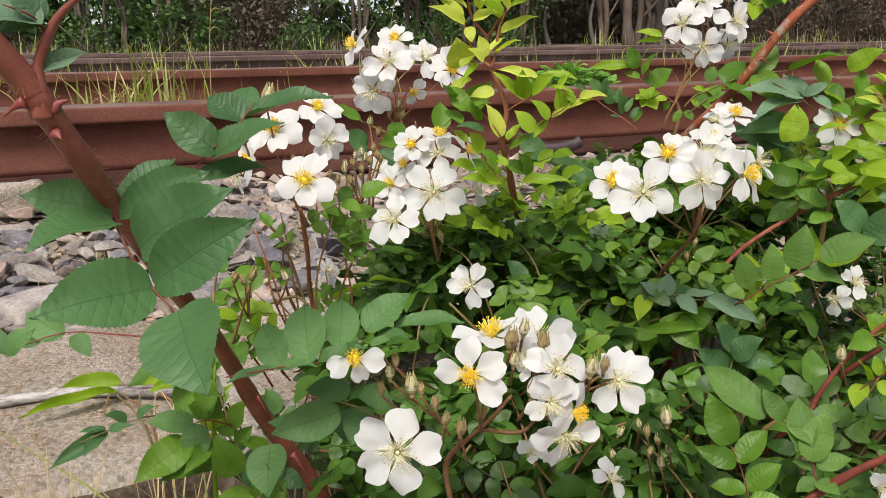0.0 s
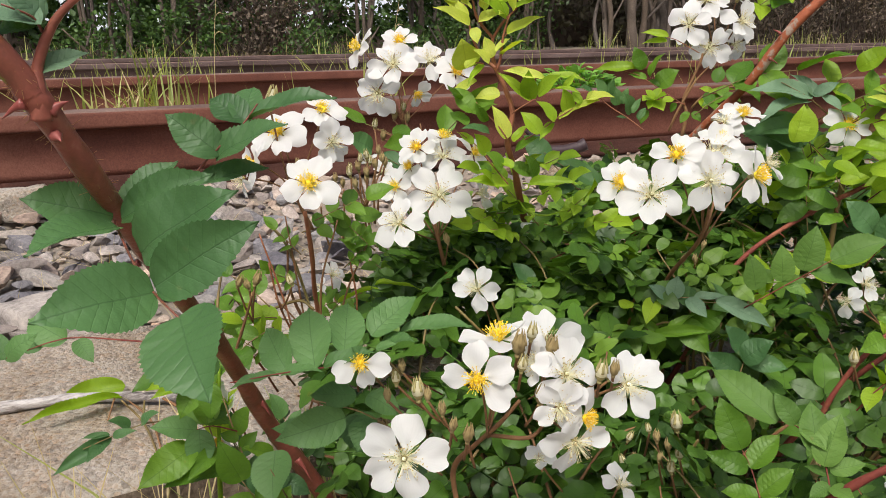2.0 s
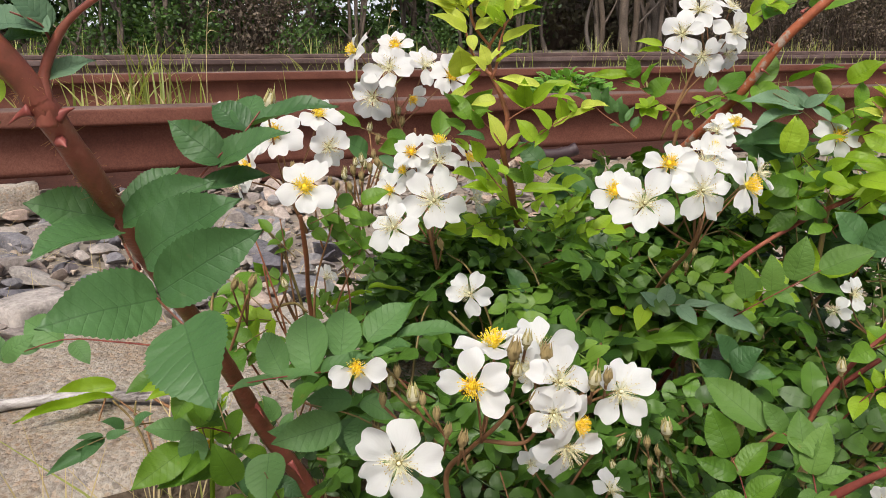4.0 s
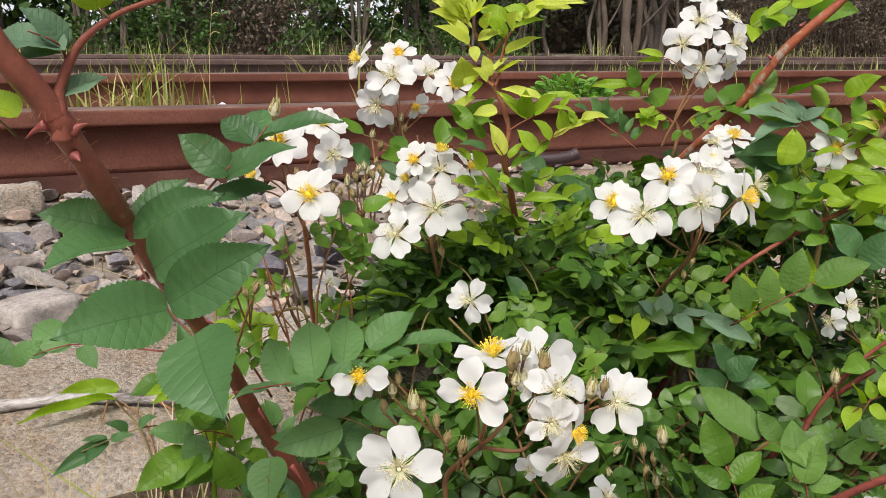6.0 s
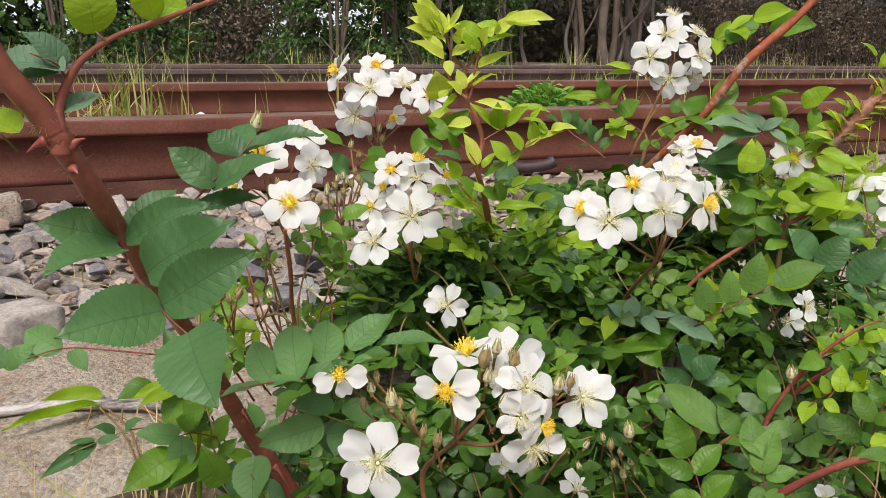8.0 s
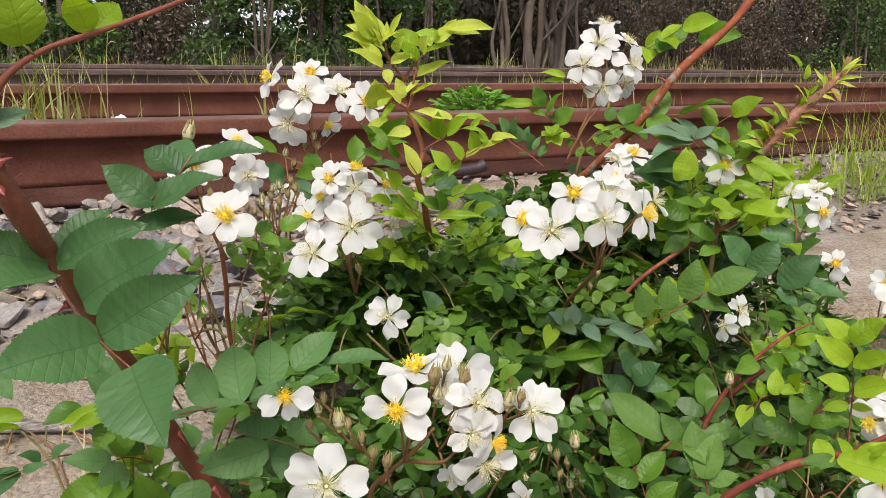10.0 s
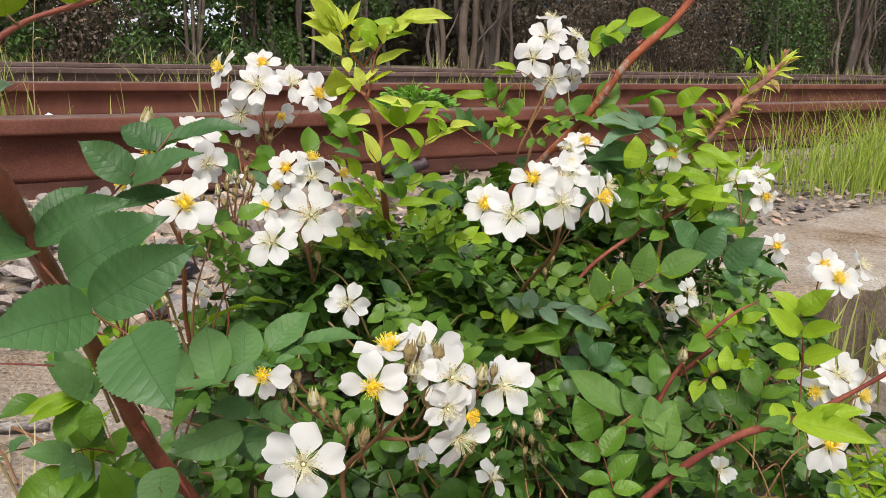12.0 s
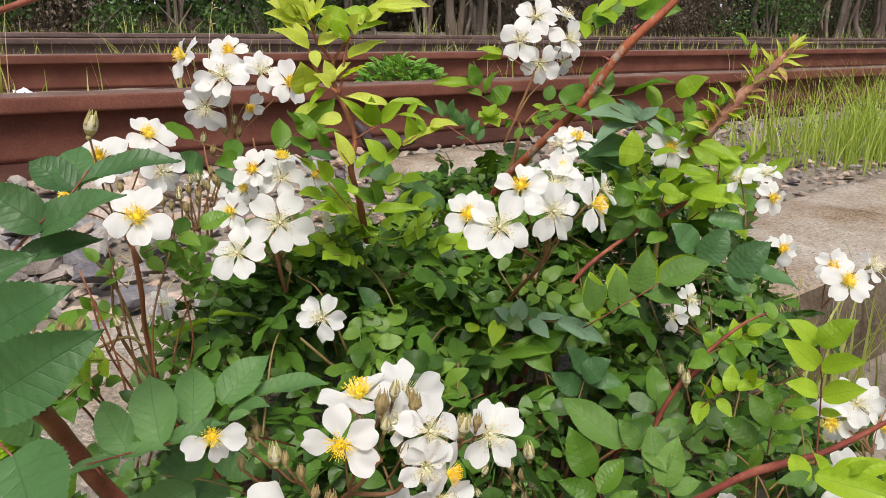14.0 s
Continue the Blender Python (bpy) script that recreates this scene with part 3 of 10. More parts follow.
def rail(y, label, steel=RUST, x0=-30, x1=90):
    """A flat-bottomed rail: foot, web and head; y is the middle of the head."""
    r = thing("rail", label, "rail", "railway rails")
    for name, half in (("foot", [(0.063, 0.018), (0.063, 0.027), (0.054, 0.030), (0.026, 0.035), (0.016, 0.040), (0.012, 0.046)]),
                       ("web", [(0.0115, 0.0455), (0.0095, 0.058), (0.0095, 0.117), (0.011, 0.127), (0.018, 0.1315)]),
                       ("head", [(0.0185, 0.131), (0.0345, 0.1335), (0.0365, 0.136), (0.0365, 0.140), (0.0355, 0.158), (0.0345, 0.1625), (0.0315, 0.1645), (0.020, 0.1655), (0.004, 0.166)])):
        ob = part(name, drawn([(y - w, z) for w, z in half] + [(y + w, z) for w, z in half[::-1]], x0, x1), RUST_SHADED if name == "foot" else steel, r)
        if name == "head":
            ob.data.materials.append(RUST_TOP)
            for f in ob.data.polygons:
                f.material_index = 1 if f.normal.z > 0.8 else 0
    return r


rail(1.668, "rust-brown steel rail of the nearer track, beside the ballast")
rail(3.173, "rust-brown steel rail with weeds growing against it")
rail(5.13, "grey-brown steel rail of the farther track", RUST_FAR)
rail(6.60, "grey-brown steel rail at the foot of the thicket", RUST_FAR)


def stone_mesh(seed, subdiv=1):
    rng = random.Random(seed)
    bm = bmesh.new()
    bmesh.ops.create_icosphere(bm, subdivisions=subdiv, radius=0.5)
    cuts = [(V([rng.gauss(0, 1) for _ in range(3)]).normalized(), rng.uniform(0.17, 0.38)) for _ in range(10)]
    for v in bm.verts:
        for n, d in cuts:
            over = v.co.dot(n) - d
            if over > 0:
                v.co -= n * over
        v.co *= 1 + 0.10 * noise.noise(v.co * 3 + V((seed, 0, 0)))
        v.co.z *= 0.58
    return bm


STONES = [mesh_of("stone", stone_mesh(k, 2), STONE, smooth=False) for k in range(9)]
STONE_SHAPES = []
for k in range(9):
    b = stone_mesh(k + 30, 1)
    STONE_SHAPES.append(([v.co.copy() for v in b.verts], [[v.index for v in f.verts] for f in b.faces]))
    b.free()
GRAVEL = random.Random(3)


def ballast():
    bed = thing("ballast_bed", "loose grey and pinkish crushed stone beside the rail", "gravel", kind="stuff")
    verts, faces, laid = [], [], 0
    for row in range(34):
        for col in range(330):
            y = 0.80 + row * 0.0245 + GRAVEL.uniform(-0.010, 0.010)
            x = -2.4 + col * 0.026 + GRAVEL.uniform(-0.011, 0.011)
            if 0.80 + 0.03 * noise.noise((x * 5, 0, 0)) > y or y > 1.605:
                continue
            size = GRAVEL.choice((0.012, 0.017, 0.023, 0.029, 0.036, 0.055)) * GRAVEL.uniform(0.8, 1.2)
            if x > 0.6:
                size *= 0.75 if x < 1.1 else 0.55
            if 1.52 < y:
                size = min(size, 0.05)
            m = pose(x, y, ground_height(x, y) + size * GRAVEL.uniform(0.1, 0.42), GRAVEL.gauss(0, 16), GRAVEL.gauss(0, 16), GRAVEL.uniform(0, 360)) @ Matrix.Diagonal((size * GRAVEL.uniform(0.9, 1.6), size, size * GRAVEL.uniform(0.6, 1), 1))
            if -0.12 < x < 0.42 and 0.84 < y < 1.6 and size > 0.03 and laid < 290:
                place(new("stone", GRAVEL.choice(STONES)), bed, m)
                laid += 1
            else:
                co, fs = GRAVEL.choice(STONE_SHAPES)
                n = len(verts)
                verts += [m @ c for c in co]
                faces += [[n + i for i in f] for f in fs]
    me = bpy.data.meshes.new("gravel")
    me.from_pydata(verts, [], faces)
    me.materials.append(GRIT)
    tagged(part("gravel", me, GRIT, bed), kind="stuff")
    return bed


ballast()


def block(name, at, size, turn, material, label, category, seed, tilt=(0, 0)):
    """A rough broken lump of concrete or rock resting on the gravel."""
    bm = bmesh.new()
    bmesh.ops.create_cube(bm, size=1)
    bmesh.ops.subdivide_edges(bm, edges=bm.edges, cuts=5, use_grid_fill=True)
    for v in bm.verts:
        v.co *= 1 - 0.12 * max(0, v.co.length - 0.55)
        v.co += V((1, 1, 0.6)) * 0.09 * noise.noise(v.co * 2.4 + V((seed, 0, 0))) + V((1, 1, 1)) * 0.03 * noise.noise(v.co * 8 + V((seed, 3, 0)))
        v.co = V((v.co.x * size[0], v.co.y * size[1], v.co.z * size[2]))
    ob = solid(name, bm, material, label, category)
    ob.matrix_world = pose(*at, tilt[0], tilt[1], turn)
    return ob


block("rock", (0.005, 1.50, 0.035), (0.072, 0.05, 0.048), 12, CONCRETE, "pale square-broken lump of rock by the rail foot", "rock", 2)
block("concrete_lump", (1.04, 1.34, 0.016), (0.27, 0.17, 0.055), 14, CONCRETE, "flat worn lump of pale concrete lying in the ballast", "concrete", 5)
block("rock", (0.06, 0.92, 0.02), (0.07, 0.05, 0.04), 30, STONE, "angular grey stone lying on the ballast", "rock", 8)


def anchor(x):
    """A bent steel rail anchor lying on the rail foot."""
    bm = bmesh.new()
    tube(bm, [(x - 0.075, 1.60, 0.090), (x - 0.060, 1.59, 0.070), (x - 0.045, 1.585, 0.045), (x - 0.01, 1.575, 0.042), (x + 0.03, 1.57, 0.046), (x + 0.05, 1.565, 0.054)], [0.009, 0.012, 0.013, 0.012, 0.013, 0.014], 10, 6, 0.1)
    return solid("rail_anchor", bm, DARK_STEEL, "bent dark rusted steel anchor clipped to the rail foot", "rail anchor")


anchor(1.05)

# ---- thicket behind the tracks ----
WILD = random.Random(21)


def leaf_cards(bm, uv, count, spot, size, slant=1.0):
    """Small folded leaves, four triangles each, at places that spot() gives."""
    for _ in range(count):
        at, s = V(spot()), size * WILD.uniform(0.6, 1.3)
        way = V([WILD.gauss(0, 1) for _ in range(3)]).normalized()
        side = way.orthogonal().normalized()
        side.rotate(Matrix.Rotation(WILD.uniform(0, 6.28), 3, way))
        up = way.cross(side)
        pts = [at, at + way * s * 0.5 + side * s * 0.3 + up * s * 0.08, at + way * s, at + way * s * 0.5 - side * s * 0.3 + up * s * 0.08]
        vs = [bm.verts.new(p) for p in pts]
        for tri, uvs in (((0, 1, 2), ((0.5, 0), (1, 0.5), (0.5, 1))), ((0, 2, 3), ((0.5, 0), (0.5, 1), (0, 0.5)))):
            f = bm.faces.new([vs[k] for k in tri])
            for loop, c in zip(f.loops, uvs):
                loop[uv].uv = c


def crown(count, centre, radii, size, clumps=14):
    """Leaves in uneven clumps inside an ellipsoid."""
    bm = bmesh.new()
    uv = bm.loops.layers.uv.new("UVMap")
    hubs = [V([c + r * WILD.uniform(-1, 1) for c, r in zip(centre, radii)]) for _ in range(clumps)]
    spread = min(radii) * 0.30

    def spot():
        h = WILD.choice(hubs)
        q = h + V([WILD.gauss(0, spread) for _ in range(3)])
        q.z = max(q.z, 0.13)
        return q
    leaf_cards(bm, uv, count, spot, size)
    return bm


def shrub(x, y, height, width, count, leaf_material, label, stems=4, size=0.05):
    s = thing("shrub", label, "shrub", "shrubs of the thicket")
    for _ in range(stems):
        a, b = WILD.uniform(-0.3, 0.3) * width, WILD.uniform(-0.8, 0.8) * width
        bm = bmesh.new()
        tube(bm, [(x + a * 0.5, y + WILD.uniform(-0.1, 0.1), 0.06), (x + a, y, height * 0.4), (x + b, y + WILD.uniform(-0.2, 0.2), height * 0.95)], [0.022, 0.016, 0.005], 6, 4, 0.2)
        part("stem", bm, BARK, s)
    part("crown", crown(count, (x, y, height * 0.42), (width, width * 0.7, height * 0.42), size), leaf_material, s)
    return s


def tree(x, y, trunks, lean, label, high=3.6, rad=0.05, leaves=160):
    t = thing("tree", label, "tree", "trees of the thicket")
    for k in range(trunks):
        a = WILD.uniform(-0.36, 0.36)
        r = rad * WILD.choice((0.3, 0.45, 0.6, 0.8, 1.1))
        tilt = lean + WILD.gauss(0, 0.22)
        bm = bmesh.new()
        line = [(x + a, y + WILD.uniform(-0.15, 0.15), 0.05)]
        for f in (0.12, 0.25, 0.4, 0.6, 1.0):
            line.append((x + a + tilt * f + WILD.gauss(0, 0.045), y + WILD.gauss(0, 0.05), high * f))
        tube(bm, line, [r * 1.4, r, r * 0.95, r * 0.85, r * 0.7, r * 0.35], 8, 4, 0.35)
        trunk = part("trunk", bm, BARK, t)
        for _ in range(2):
            foot = V(line[WILD.choice((1, 2, 3))])
            way = V((WILD.choice((-1, 1)) * WILD.uniform(0.2, 0.7), WILD.uniform(-0.3, 0.2), WILD.uniform(0.5, 1.2)))
            bm = bmesh.new()
            tube(bm, [foot, foot + way * 0.5 + V((0, 0, -0.06)), foot + way], [r * 0.4, r * 0.28, r * 0.1], 6, 4, 0.3)
            part("limb", bm, BARK, trunk)
    # The crown is above the view, added only to shade the thicket.
    part("crown", crown(leaves, (x + lean, y, high * 0.85), (1.4, 1.3, 0.8), 0.22), HEDGE_LEAF, t)
    return t


def brush(x, y, width, height, count, label):
    """A tangle of dead twigs with clinging dry leaves."""
    s = thing("dead_brush", label, "brush", "dead brush of the thicket")
    for _ in range(count):
        a = x + WILD.uniform(-width, width)
        b = y + WILD.uniform(-0.35, 0.35)
        tip = (a + WILD.gauss(0, 0.55), b + WILD.gauss(0, 0.2), WILD.uniform(0.25, 1.0) * height)
        mid = (a + WILD.gauss(0, 0.1), b, height * 0.3)
        bm = bmesh.new()
        tube(bm, [(a, b, 0.05), mid, tip], [0.008, 0.005, 0.002], 4, 3)
        part("twig", bm, BARK if WILD.random() < 0.15 else BRUSH, s)
    part("foliage", crown(count * 26, (x, y, height * 0.4), (width, 0.4, height * 0.4), 0.05, 24), DEAD_LEAF, s)
    return s


# Added dark sheet that stands in for the shade under the trees.
def bank(x0, x1, y, height, label):
    bm = bmesh.new()
    cols = np.linspace(x0, x1, int((x1 - x0) * 5) + 2)
    grid = []
    for v in np.linspace(0, 1, 10):
        grid.append([bm.verts.new((x, y + 1.6 * v * v + 0.25 * noise.noise((x * 1.3, v * 3, 0)), height * (v ** 0.6) * (1 + 0.25 * noise.noise((x * 0.9, 0, 5))) + 0.05 * noise.noise((x * 5, v * 9, 1)))) for x in cols])
    for a, b in zip(grid, grid[1:]):
        for k in range(len(a) - 1):
            bm.faces.new((a[k], a[k + 1], b[k + 1], b[k]))
    return solid("earth_bank", bm, BRUSH, label, "earth bank", kind="structure")


bank(-9.0, 4.5, 9.8, 0.42, "dark backdrop added behind the shrubs")
bank(4.7, 14.8, 10.7, 1.1, "dark backdrop standing in for shade under the trees")
bank(15.0, 34.0, 9.4, 0.6, "dark backdrop added behind the trees")


def undergrowth(count, x0, x1, material, label):
    """Uneven leafy growth behind the shrubs, with gaps to the light beyond."""
    bm = bmesh.new()
    uv = bm.loops.layers.uv.new("UVMap")

    def spot():
        while True:
            q = (WILD.uniform(x0, x1), WILD.uniform(9.9, 11.6), WILD.uniform(0.1, 2.2))
            if noise.noise((q[0] * 1.6, q[2] * 2.2, 4)) < 0.34 + WILD.uniform(-0.03, 0.03):
                return q
    leaf_cards(bm, uv, count, spot, 0.12)
    return solid("undergrowth", bm, material, label, "undergrowth", kind="stuff")


undergrowth(30000, -6, 5, HEDGE_LEAF, "dense green undergrowth at the back of the thicket")
undergrowth(44000, 4.5, 26, DULL_LEAF, "dull brown undergrowth at the back of the thicket")


def yard():
    """An added pale slope up to the house; it brightens the gaps in the thicket."""
    bm = bmesh.new()
    grid = [[bm.verts.new((x, y, 0.22 + (y - 13) * 0.13 + 0.02 * noise.noise((x, y, 0)))) for x in np.linspace(-20, 40, 61).tolist()] for y in np.linspace(13, 24, 23).tolist()]
    for a, b in zip(grid, grid[1:]):
        for k in range(len(a) - 1):
            bm.faces.new((a[k], a[k + 1], b[k + 1], b[k]))
    return solid("yard", bm, PALE_SLOPE, "added pale slope that brightens the gaps in the thicket", "yard", kind="structure")


yard()
for sx, sy, sh, sw, sn in ((-1.6, 8.6, 2.4, 0.7, 2500), (-0.6, 8.4, 2.6, 0.6, 3200), (0.2, 8.7, 2.4, 0.5, 3200), (0.4, 8.2, 1.2, 0.35, 700), (0.85, 8.3, 2.3, 0.4, 2600), (2.7, 8.3, 2.6, 0.55, 3600), (3.4, 8.5, 2.4, 0.5, 3600), (4.1, 8.5, 2.3, 0.4, 3000), (4.9, 8.8, 2.2, 0.5, 2400), (14.8, 9.0, 2.3, 0.6, 1800), (16.2, 9.0, 2.3, 0.7, 1800), (12.6, 8.2, 2.2, 0.7, 3200), (13.5, 8.4, 2.4, 0.6, 2600), (19, 8.6, 2.6, 0.9, 1800), (21, 8.8, 2.6, 0.9, 1800)):
    shrub(sx, sy, sh, sw, sn, HEDGE_LEAF, "dark green leafy shrub at the edge of the thicket", 4, 0.055)
for sx, sy, sw in ((0.1, 7.9, 0.35), (2.0, 7.85, 0.25), (2.7, 7.9, 0.3), (3.5, 8.0, 0.3), (4.4, 8.0, 0.25)):
    shrub(sx, sy, 0.42, sw, 420, HEDGE_LEAF, "low green sapling in the weeds below the thicket", 2, 0.04)
for sx, sw, sn in ((1.5, 0.5, 70), (2.1, 0.45, 60), (7.6, 0.7, 60), (8.7, 0.7, 60), (9.8, 0.7, 60), (10.9, 0.7, 60), (11.8, 0.6, 50), (15.2, 0.7, 50), (16.6, 0.7, 50)):
    brush(sx, 8.9, sw, 1.6, sn, "tangle of dead brown brush with dry leaves")
for tx, tn, tl, ty in ((5.9, 4, 0.1, 8.4), (6.4, 5, 0.25, 8.3), (6.8, 4, 0.4, 8.5), (1.2, 2, 0.1, 8.7), (5.1, 2, 0.2, 8.8), (14.7, 4, 0.1, 8.3), (15.6, 5, 0.3, 8.4), (16.8, 4, 0.0, 8.4), (18.0, 4, 0.2, 8.5)):
    tree(tx, ty, tn, tl, "grey-brown multi-stemmed tree at the edge of the thicket")
# Added row of trees whose unseen crowns block sky light.
for k in range(14):
    tree(-3 + 1.7 * k, 9.0 + 0.5 * (k % 3), 2, 0.2, "grey-brown tree added to shade the thicket", 3.6, 0.05, 160)


def house():
    """A pale house, seen only in scraps through the leaves."""
    h = thing("house", "pale plastered house behind the thicket", "house")
    bm = bmesh.new()
    bmesh.ops.create_cube(bm, size=1, matrix=Matrix.Translation((-7, 27, 3.2)) @ Matrix.Diagonal((20, 8, 4.4, 1)))
    part("wall", bm, PLASTER, h)
    bm = bmesh.new()
    q = [bm.verts.new(p) for p in ((-18, 22.4, 5.3), (4, 22.4, 5.3), (4, 31.6, 5.3), (-18, 31.6, 5.3), (-17, 27, 8), (3, 27, 8))]
    for f in ((0, 1, 5, 4), (2, 3, 4, 5), (0, 4, 3), (1, 2, 5), (3, 2, 1, 0)):
        bm.faces.new([q[k] for k in f])
    part("roof", bm, BRUSH, h)
    pane, nodes, links, b = shader("window_glass", 0.1, 0.0, 0.6)
    b.inputs["Base Color"].default_value = (0.10, 0.20, 0.30, 1)
    for k in range(6):
        bm = bmesh.new()
        bmesh.ops.create_cube(bm, size=1, matrix=Matrix.Translation((-15 + k * 3.4, 22.98, 2.6)) @ Matrix.Diagonal((1.3, 0.08, 1.3, 1)))
        part("window", bm, pane, h)
    return h


house()

# ---- grasses ----


def blades(bm, uv, x, y, count, spread, height, width=0.004, lean=0.35, foot=None):
    for _ in range(count):
        bx, by = x + WILD.gauss(0, spread), y + WILD.gauss(0, spread * 0.6)
        z = (ground_height(bx, by) if foot is None else foot) - 0.005
        h, a = height * WILD.uniform(0.3, 1.15), WILD.uniform(0, 6.28)
        out = V((math.cos(a), math.sin(a), 0)) * h * abs(WILD.gauss(0, lean))
        side = V((math.cos(a + 1.57 + WILD.uniform(-0.8, 0.8)), math.sin(a + 1.57), 0)) * width * WILD.uniform(0.6, 1.2) * 0.5
        last = None
        for k in range(5):
            s = k / 4
            mid = V((bx, by, z)) + out * s ** 1.8 + V((0, 0, h * (s - 0.12 * s * s)))
            w = side * (1 - s ** 1.6) + side * 0.06
            pair = (bm.verts.new(mid - w), bm.verts.new(mid + w))
            if last:
                f = bm.faces.new((last[0], last[1], pair[1], pair[0]))
                for loop, c in zip(f.loops, ((0.1, s - 0.25), (0.9, s - 0.25), (0.9, s), (0.1, s))):
                    loop[uv].uv = c
            last = pair


def grass(label, spots, material, name="grass", lean=0.35):
    """spots: (x, y, blades, spread, height, width)."""
    bm = bmesh.new()
    uv = bm.loops.layers.uv.new("UVMap")
    for x, y, n, spread, height, width in spots:
        blades(bm, uv, x, y, n, spread, height, width, lean)
    return solid(name, bm, material, label, "grass", kind="stuff")


grass("clump of yellow-green grass growing between the rails", [(0.27, 2.55, 38, 0.05, 0.27, 0.009), (0.25, 2.5, 24, 0.08, 0.19, 0.009), (0.12, 2.5, 10, 0.06, 0.17, 0.008), (0.45, 2.6, 5, 0.05, 0.17, 0.008), (0.70, 2.6, 3, 0.03, 0.30, 0.008), (0.98, 2.6, 5, 0.04, 0.24, 0.008), (0.02, 2.6, 7, 0.06, 0.2, 0.009), (1.0, 2.9, 6, 0.2, 0.15, 0.007)], GRASS, lean=0.42)
grass("dry straw at the foot of the grass clump", [(0.27, 2.52, 26, 0.07, 0.17, 0.009), (0.1, 2.5, 8, 0.1, 0.12, 0.008), (0.95, 2.6, 4, 0.06, 0.16, 0.007)], STRAW, lean=0.9)
grass("thin grass and weeds between the tracks", [(WILD.uniform(-1, 12), WILD.uniform(3.4, 4.9), 6, 0.08, WILD.choice((0.08, 0.11, 0.15, 0.20)), 0.008) for _ in range(330)], GRASS)
grass("rough grass along the foot of the thicket", [(WILD.uniform(-2, 20), WILD.uniform(6.9, 8.2), 9, 0.16, WILD.choice((0.06, 0.08, 0.10, 0.16, 0.30)), 0.009) for _ in range(230)], GRASS)
grass("dry straw among the weeds below the thicket", [(WILD.uniform(-2, 20), WILD.uniform(6.9, 8.2), 6, 0.14, 0.26, 0.006) for _ in range(60)], STRAW)
grass("tuft of grass against the rail", [(2.55, 3.0, 16, 0.12, 0.2, 0.006), (2.9, 2.9, 10, 0.1, 0.18, 0.006), (4.4, 2.9, 14, 0.14, 0.2, 0.006)], GRASS)
grass("dry straw and stalks strewn over the ballast", [(GRAVEL.uniform(-0.25, 0.5), GRAVEL.uniform(0.84, 1.45), 3, 0.03, 0.055, 0.0014) for _ in range(90)], STRAW, "dry_straw", 2.2)
grass("bright green grass growing in the ballast beside the kerb", [(1.62, 1.20, 22, 0.065, 0.183, 0.0034), (1.78, 1.10, 36, 0.078, 0.189, 0.0034), (1.92, 1.06, 41, 0.078, 0.221, 0.0034), (2.06, 1.04, 178, 0.091, 0.242, 0.0034), (2.22, 1.03, 178, 0.091, 0.242, 0.0034), (2.38, 1.06, 178, 0.104, 0.242, 0.0034), (1.85, 1.23, 31, 0.091, 0.210, 0.0034), (2.1, 1.23, 142, 0.104, 0.221, 0.0034), (2.4, 1.28, 160, 0.117, 0.231, 0.0034), (2.6, 1.18, 160, 0.117, 0.231, 0.0034), (2.9, 1.23, 160, 0.130, 0.231, 0.0034), (3.2, 1.28, 160, 0.130, 0.231, 0.0034)], FRESH_GRASS, lean=0.5)
grass("sparse grass in the ballast", [(1.35, 1.25, 14, 0.05, 0.12, 0.004), (1.5, 1.3, 18, 0.05, 0.13, 0.004), (1.6, 1.15, 12, 0.05, 0.10, 0.004)], GRASS)
grass("grass blades at the foot of the kerb", [(0.62, 0.46, 16, 0.03, 0.15, 0.005), (0.70, 0.45, 20, 0.03, 0.18, 0.005), (0.78, 0.45, 22, 0.03, 0.2, 0.005), (0.85, 0.46, 20, 0.03, 0.19, 0.005), (0.90, 0.46, 12, 0.02, 0.16, 0.005), (0.98, 0.45, 18, 0.03, 0.19, 0.005), (1.06, 0.45, 18, 0.03, 0.2, 0.005), (1.14, 0.44, 12, 0.03, 0.2, 0.005)], GRASS)
grass("dry straw lying at the foot of the kerb", [(0.08 + 0.02 * k, 0.485, 18, 0.018, 0.175, 0.003) for k in range(10)], STRAW)
grass("fresh grass blades among the straw below the kerb", [(0.12 + 0.03 * k, 0.47, 5, 0.02, 0.17, 0.004) for k in range(9)], GRASS)


def weed(x, y, width, height, count, label):
    bm = bmesh.new()
    uv = bm.loops.layers.uv.new("UVMap")
    for _ in range(count):
        a, r = WILD.uniform(0, 6.28), width * math.sqrt(WILD.random())
        px, py = x + r * math.cos(a), y + r * math.sin(a) * 0.6
        top = ground_height(px, py) + height * WILD.uniform(0.35, 1) * (1 - 0.5 * (r / width) ** 2)
        s = WILD.uniform(0.025, 0.045)
        way = near((math.cos(a), math.sin(a), 0.5), 0.5)
        add_leaflet(bm, uv, WILD.choice(SMALL_SHAPES), frame_of((px, py, top), way, (0, -0.3, 1), s))
    w = thing("weed", label, "weed")
    for k in range(14):
        a = k * 0.45
        bm2 = bmesh.new()
        tube(bm2, [(x + 0.02 * math.cos(a), y + 0.02 * math.sin(a), 0.03), (x + 0.7 * width * math.cos(a), y + 0.4 * width * math.sin(a), 0.05 + height * 0.8)], [0.002, 0.001], 4, 3)
        part("stem", bm2, STEM_GREEN, w)
    part("foliage", bm, WEED_LEAF, w)
    return w


weed(1.74, 2.62, 0.16, 0.13, 320, "bushy bright green weed growing between the rails")


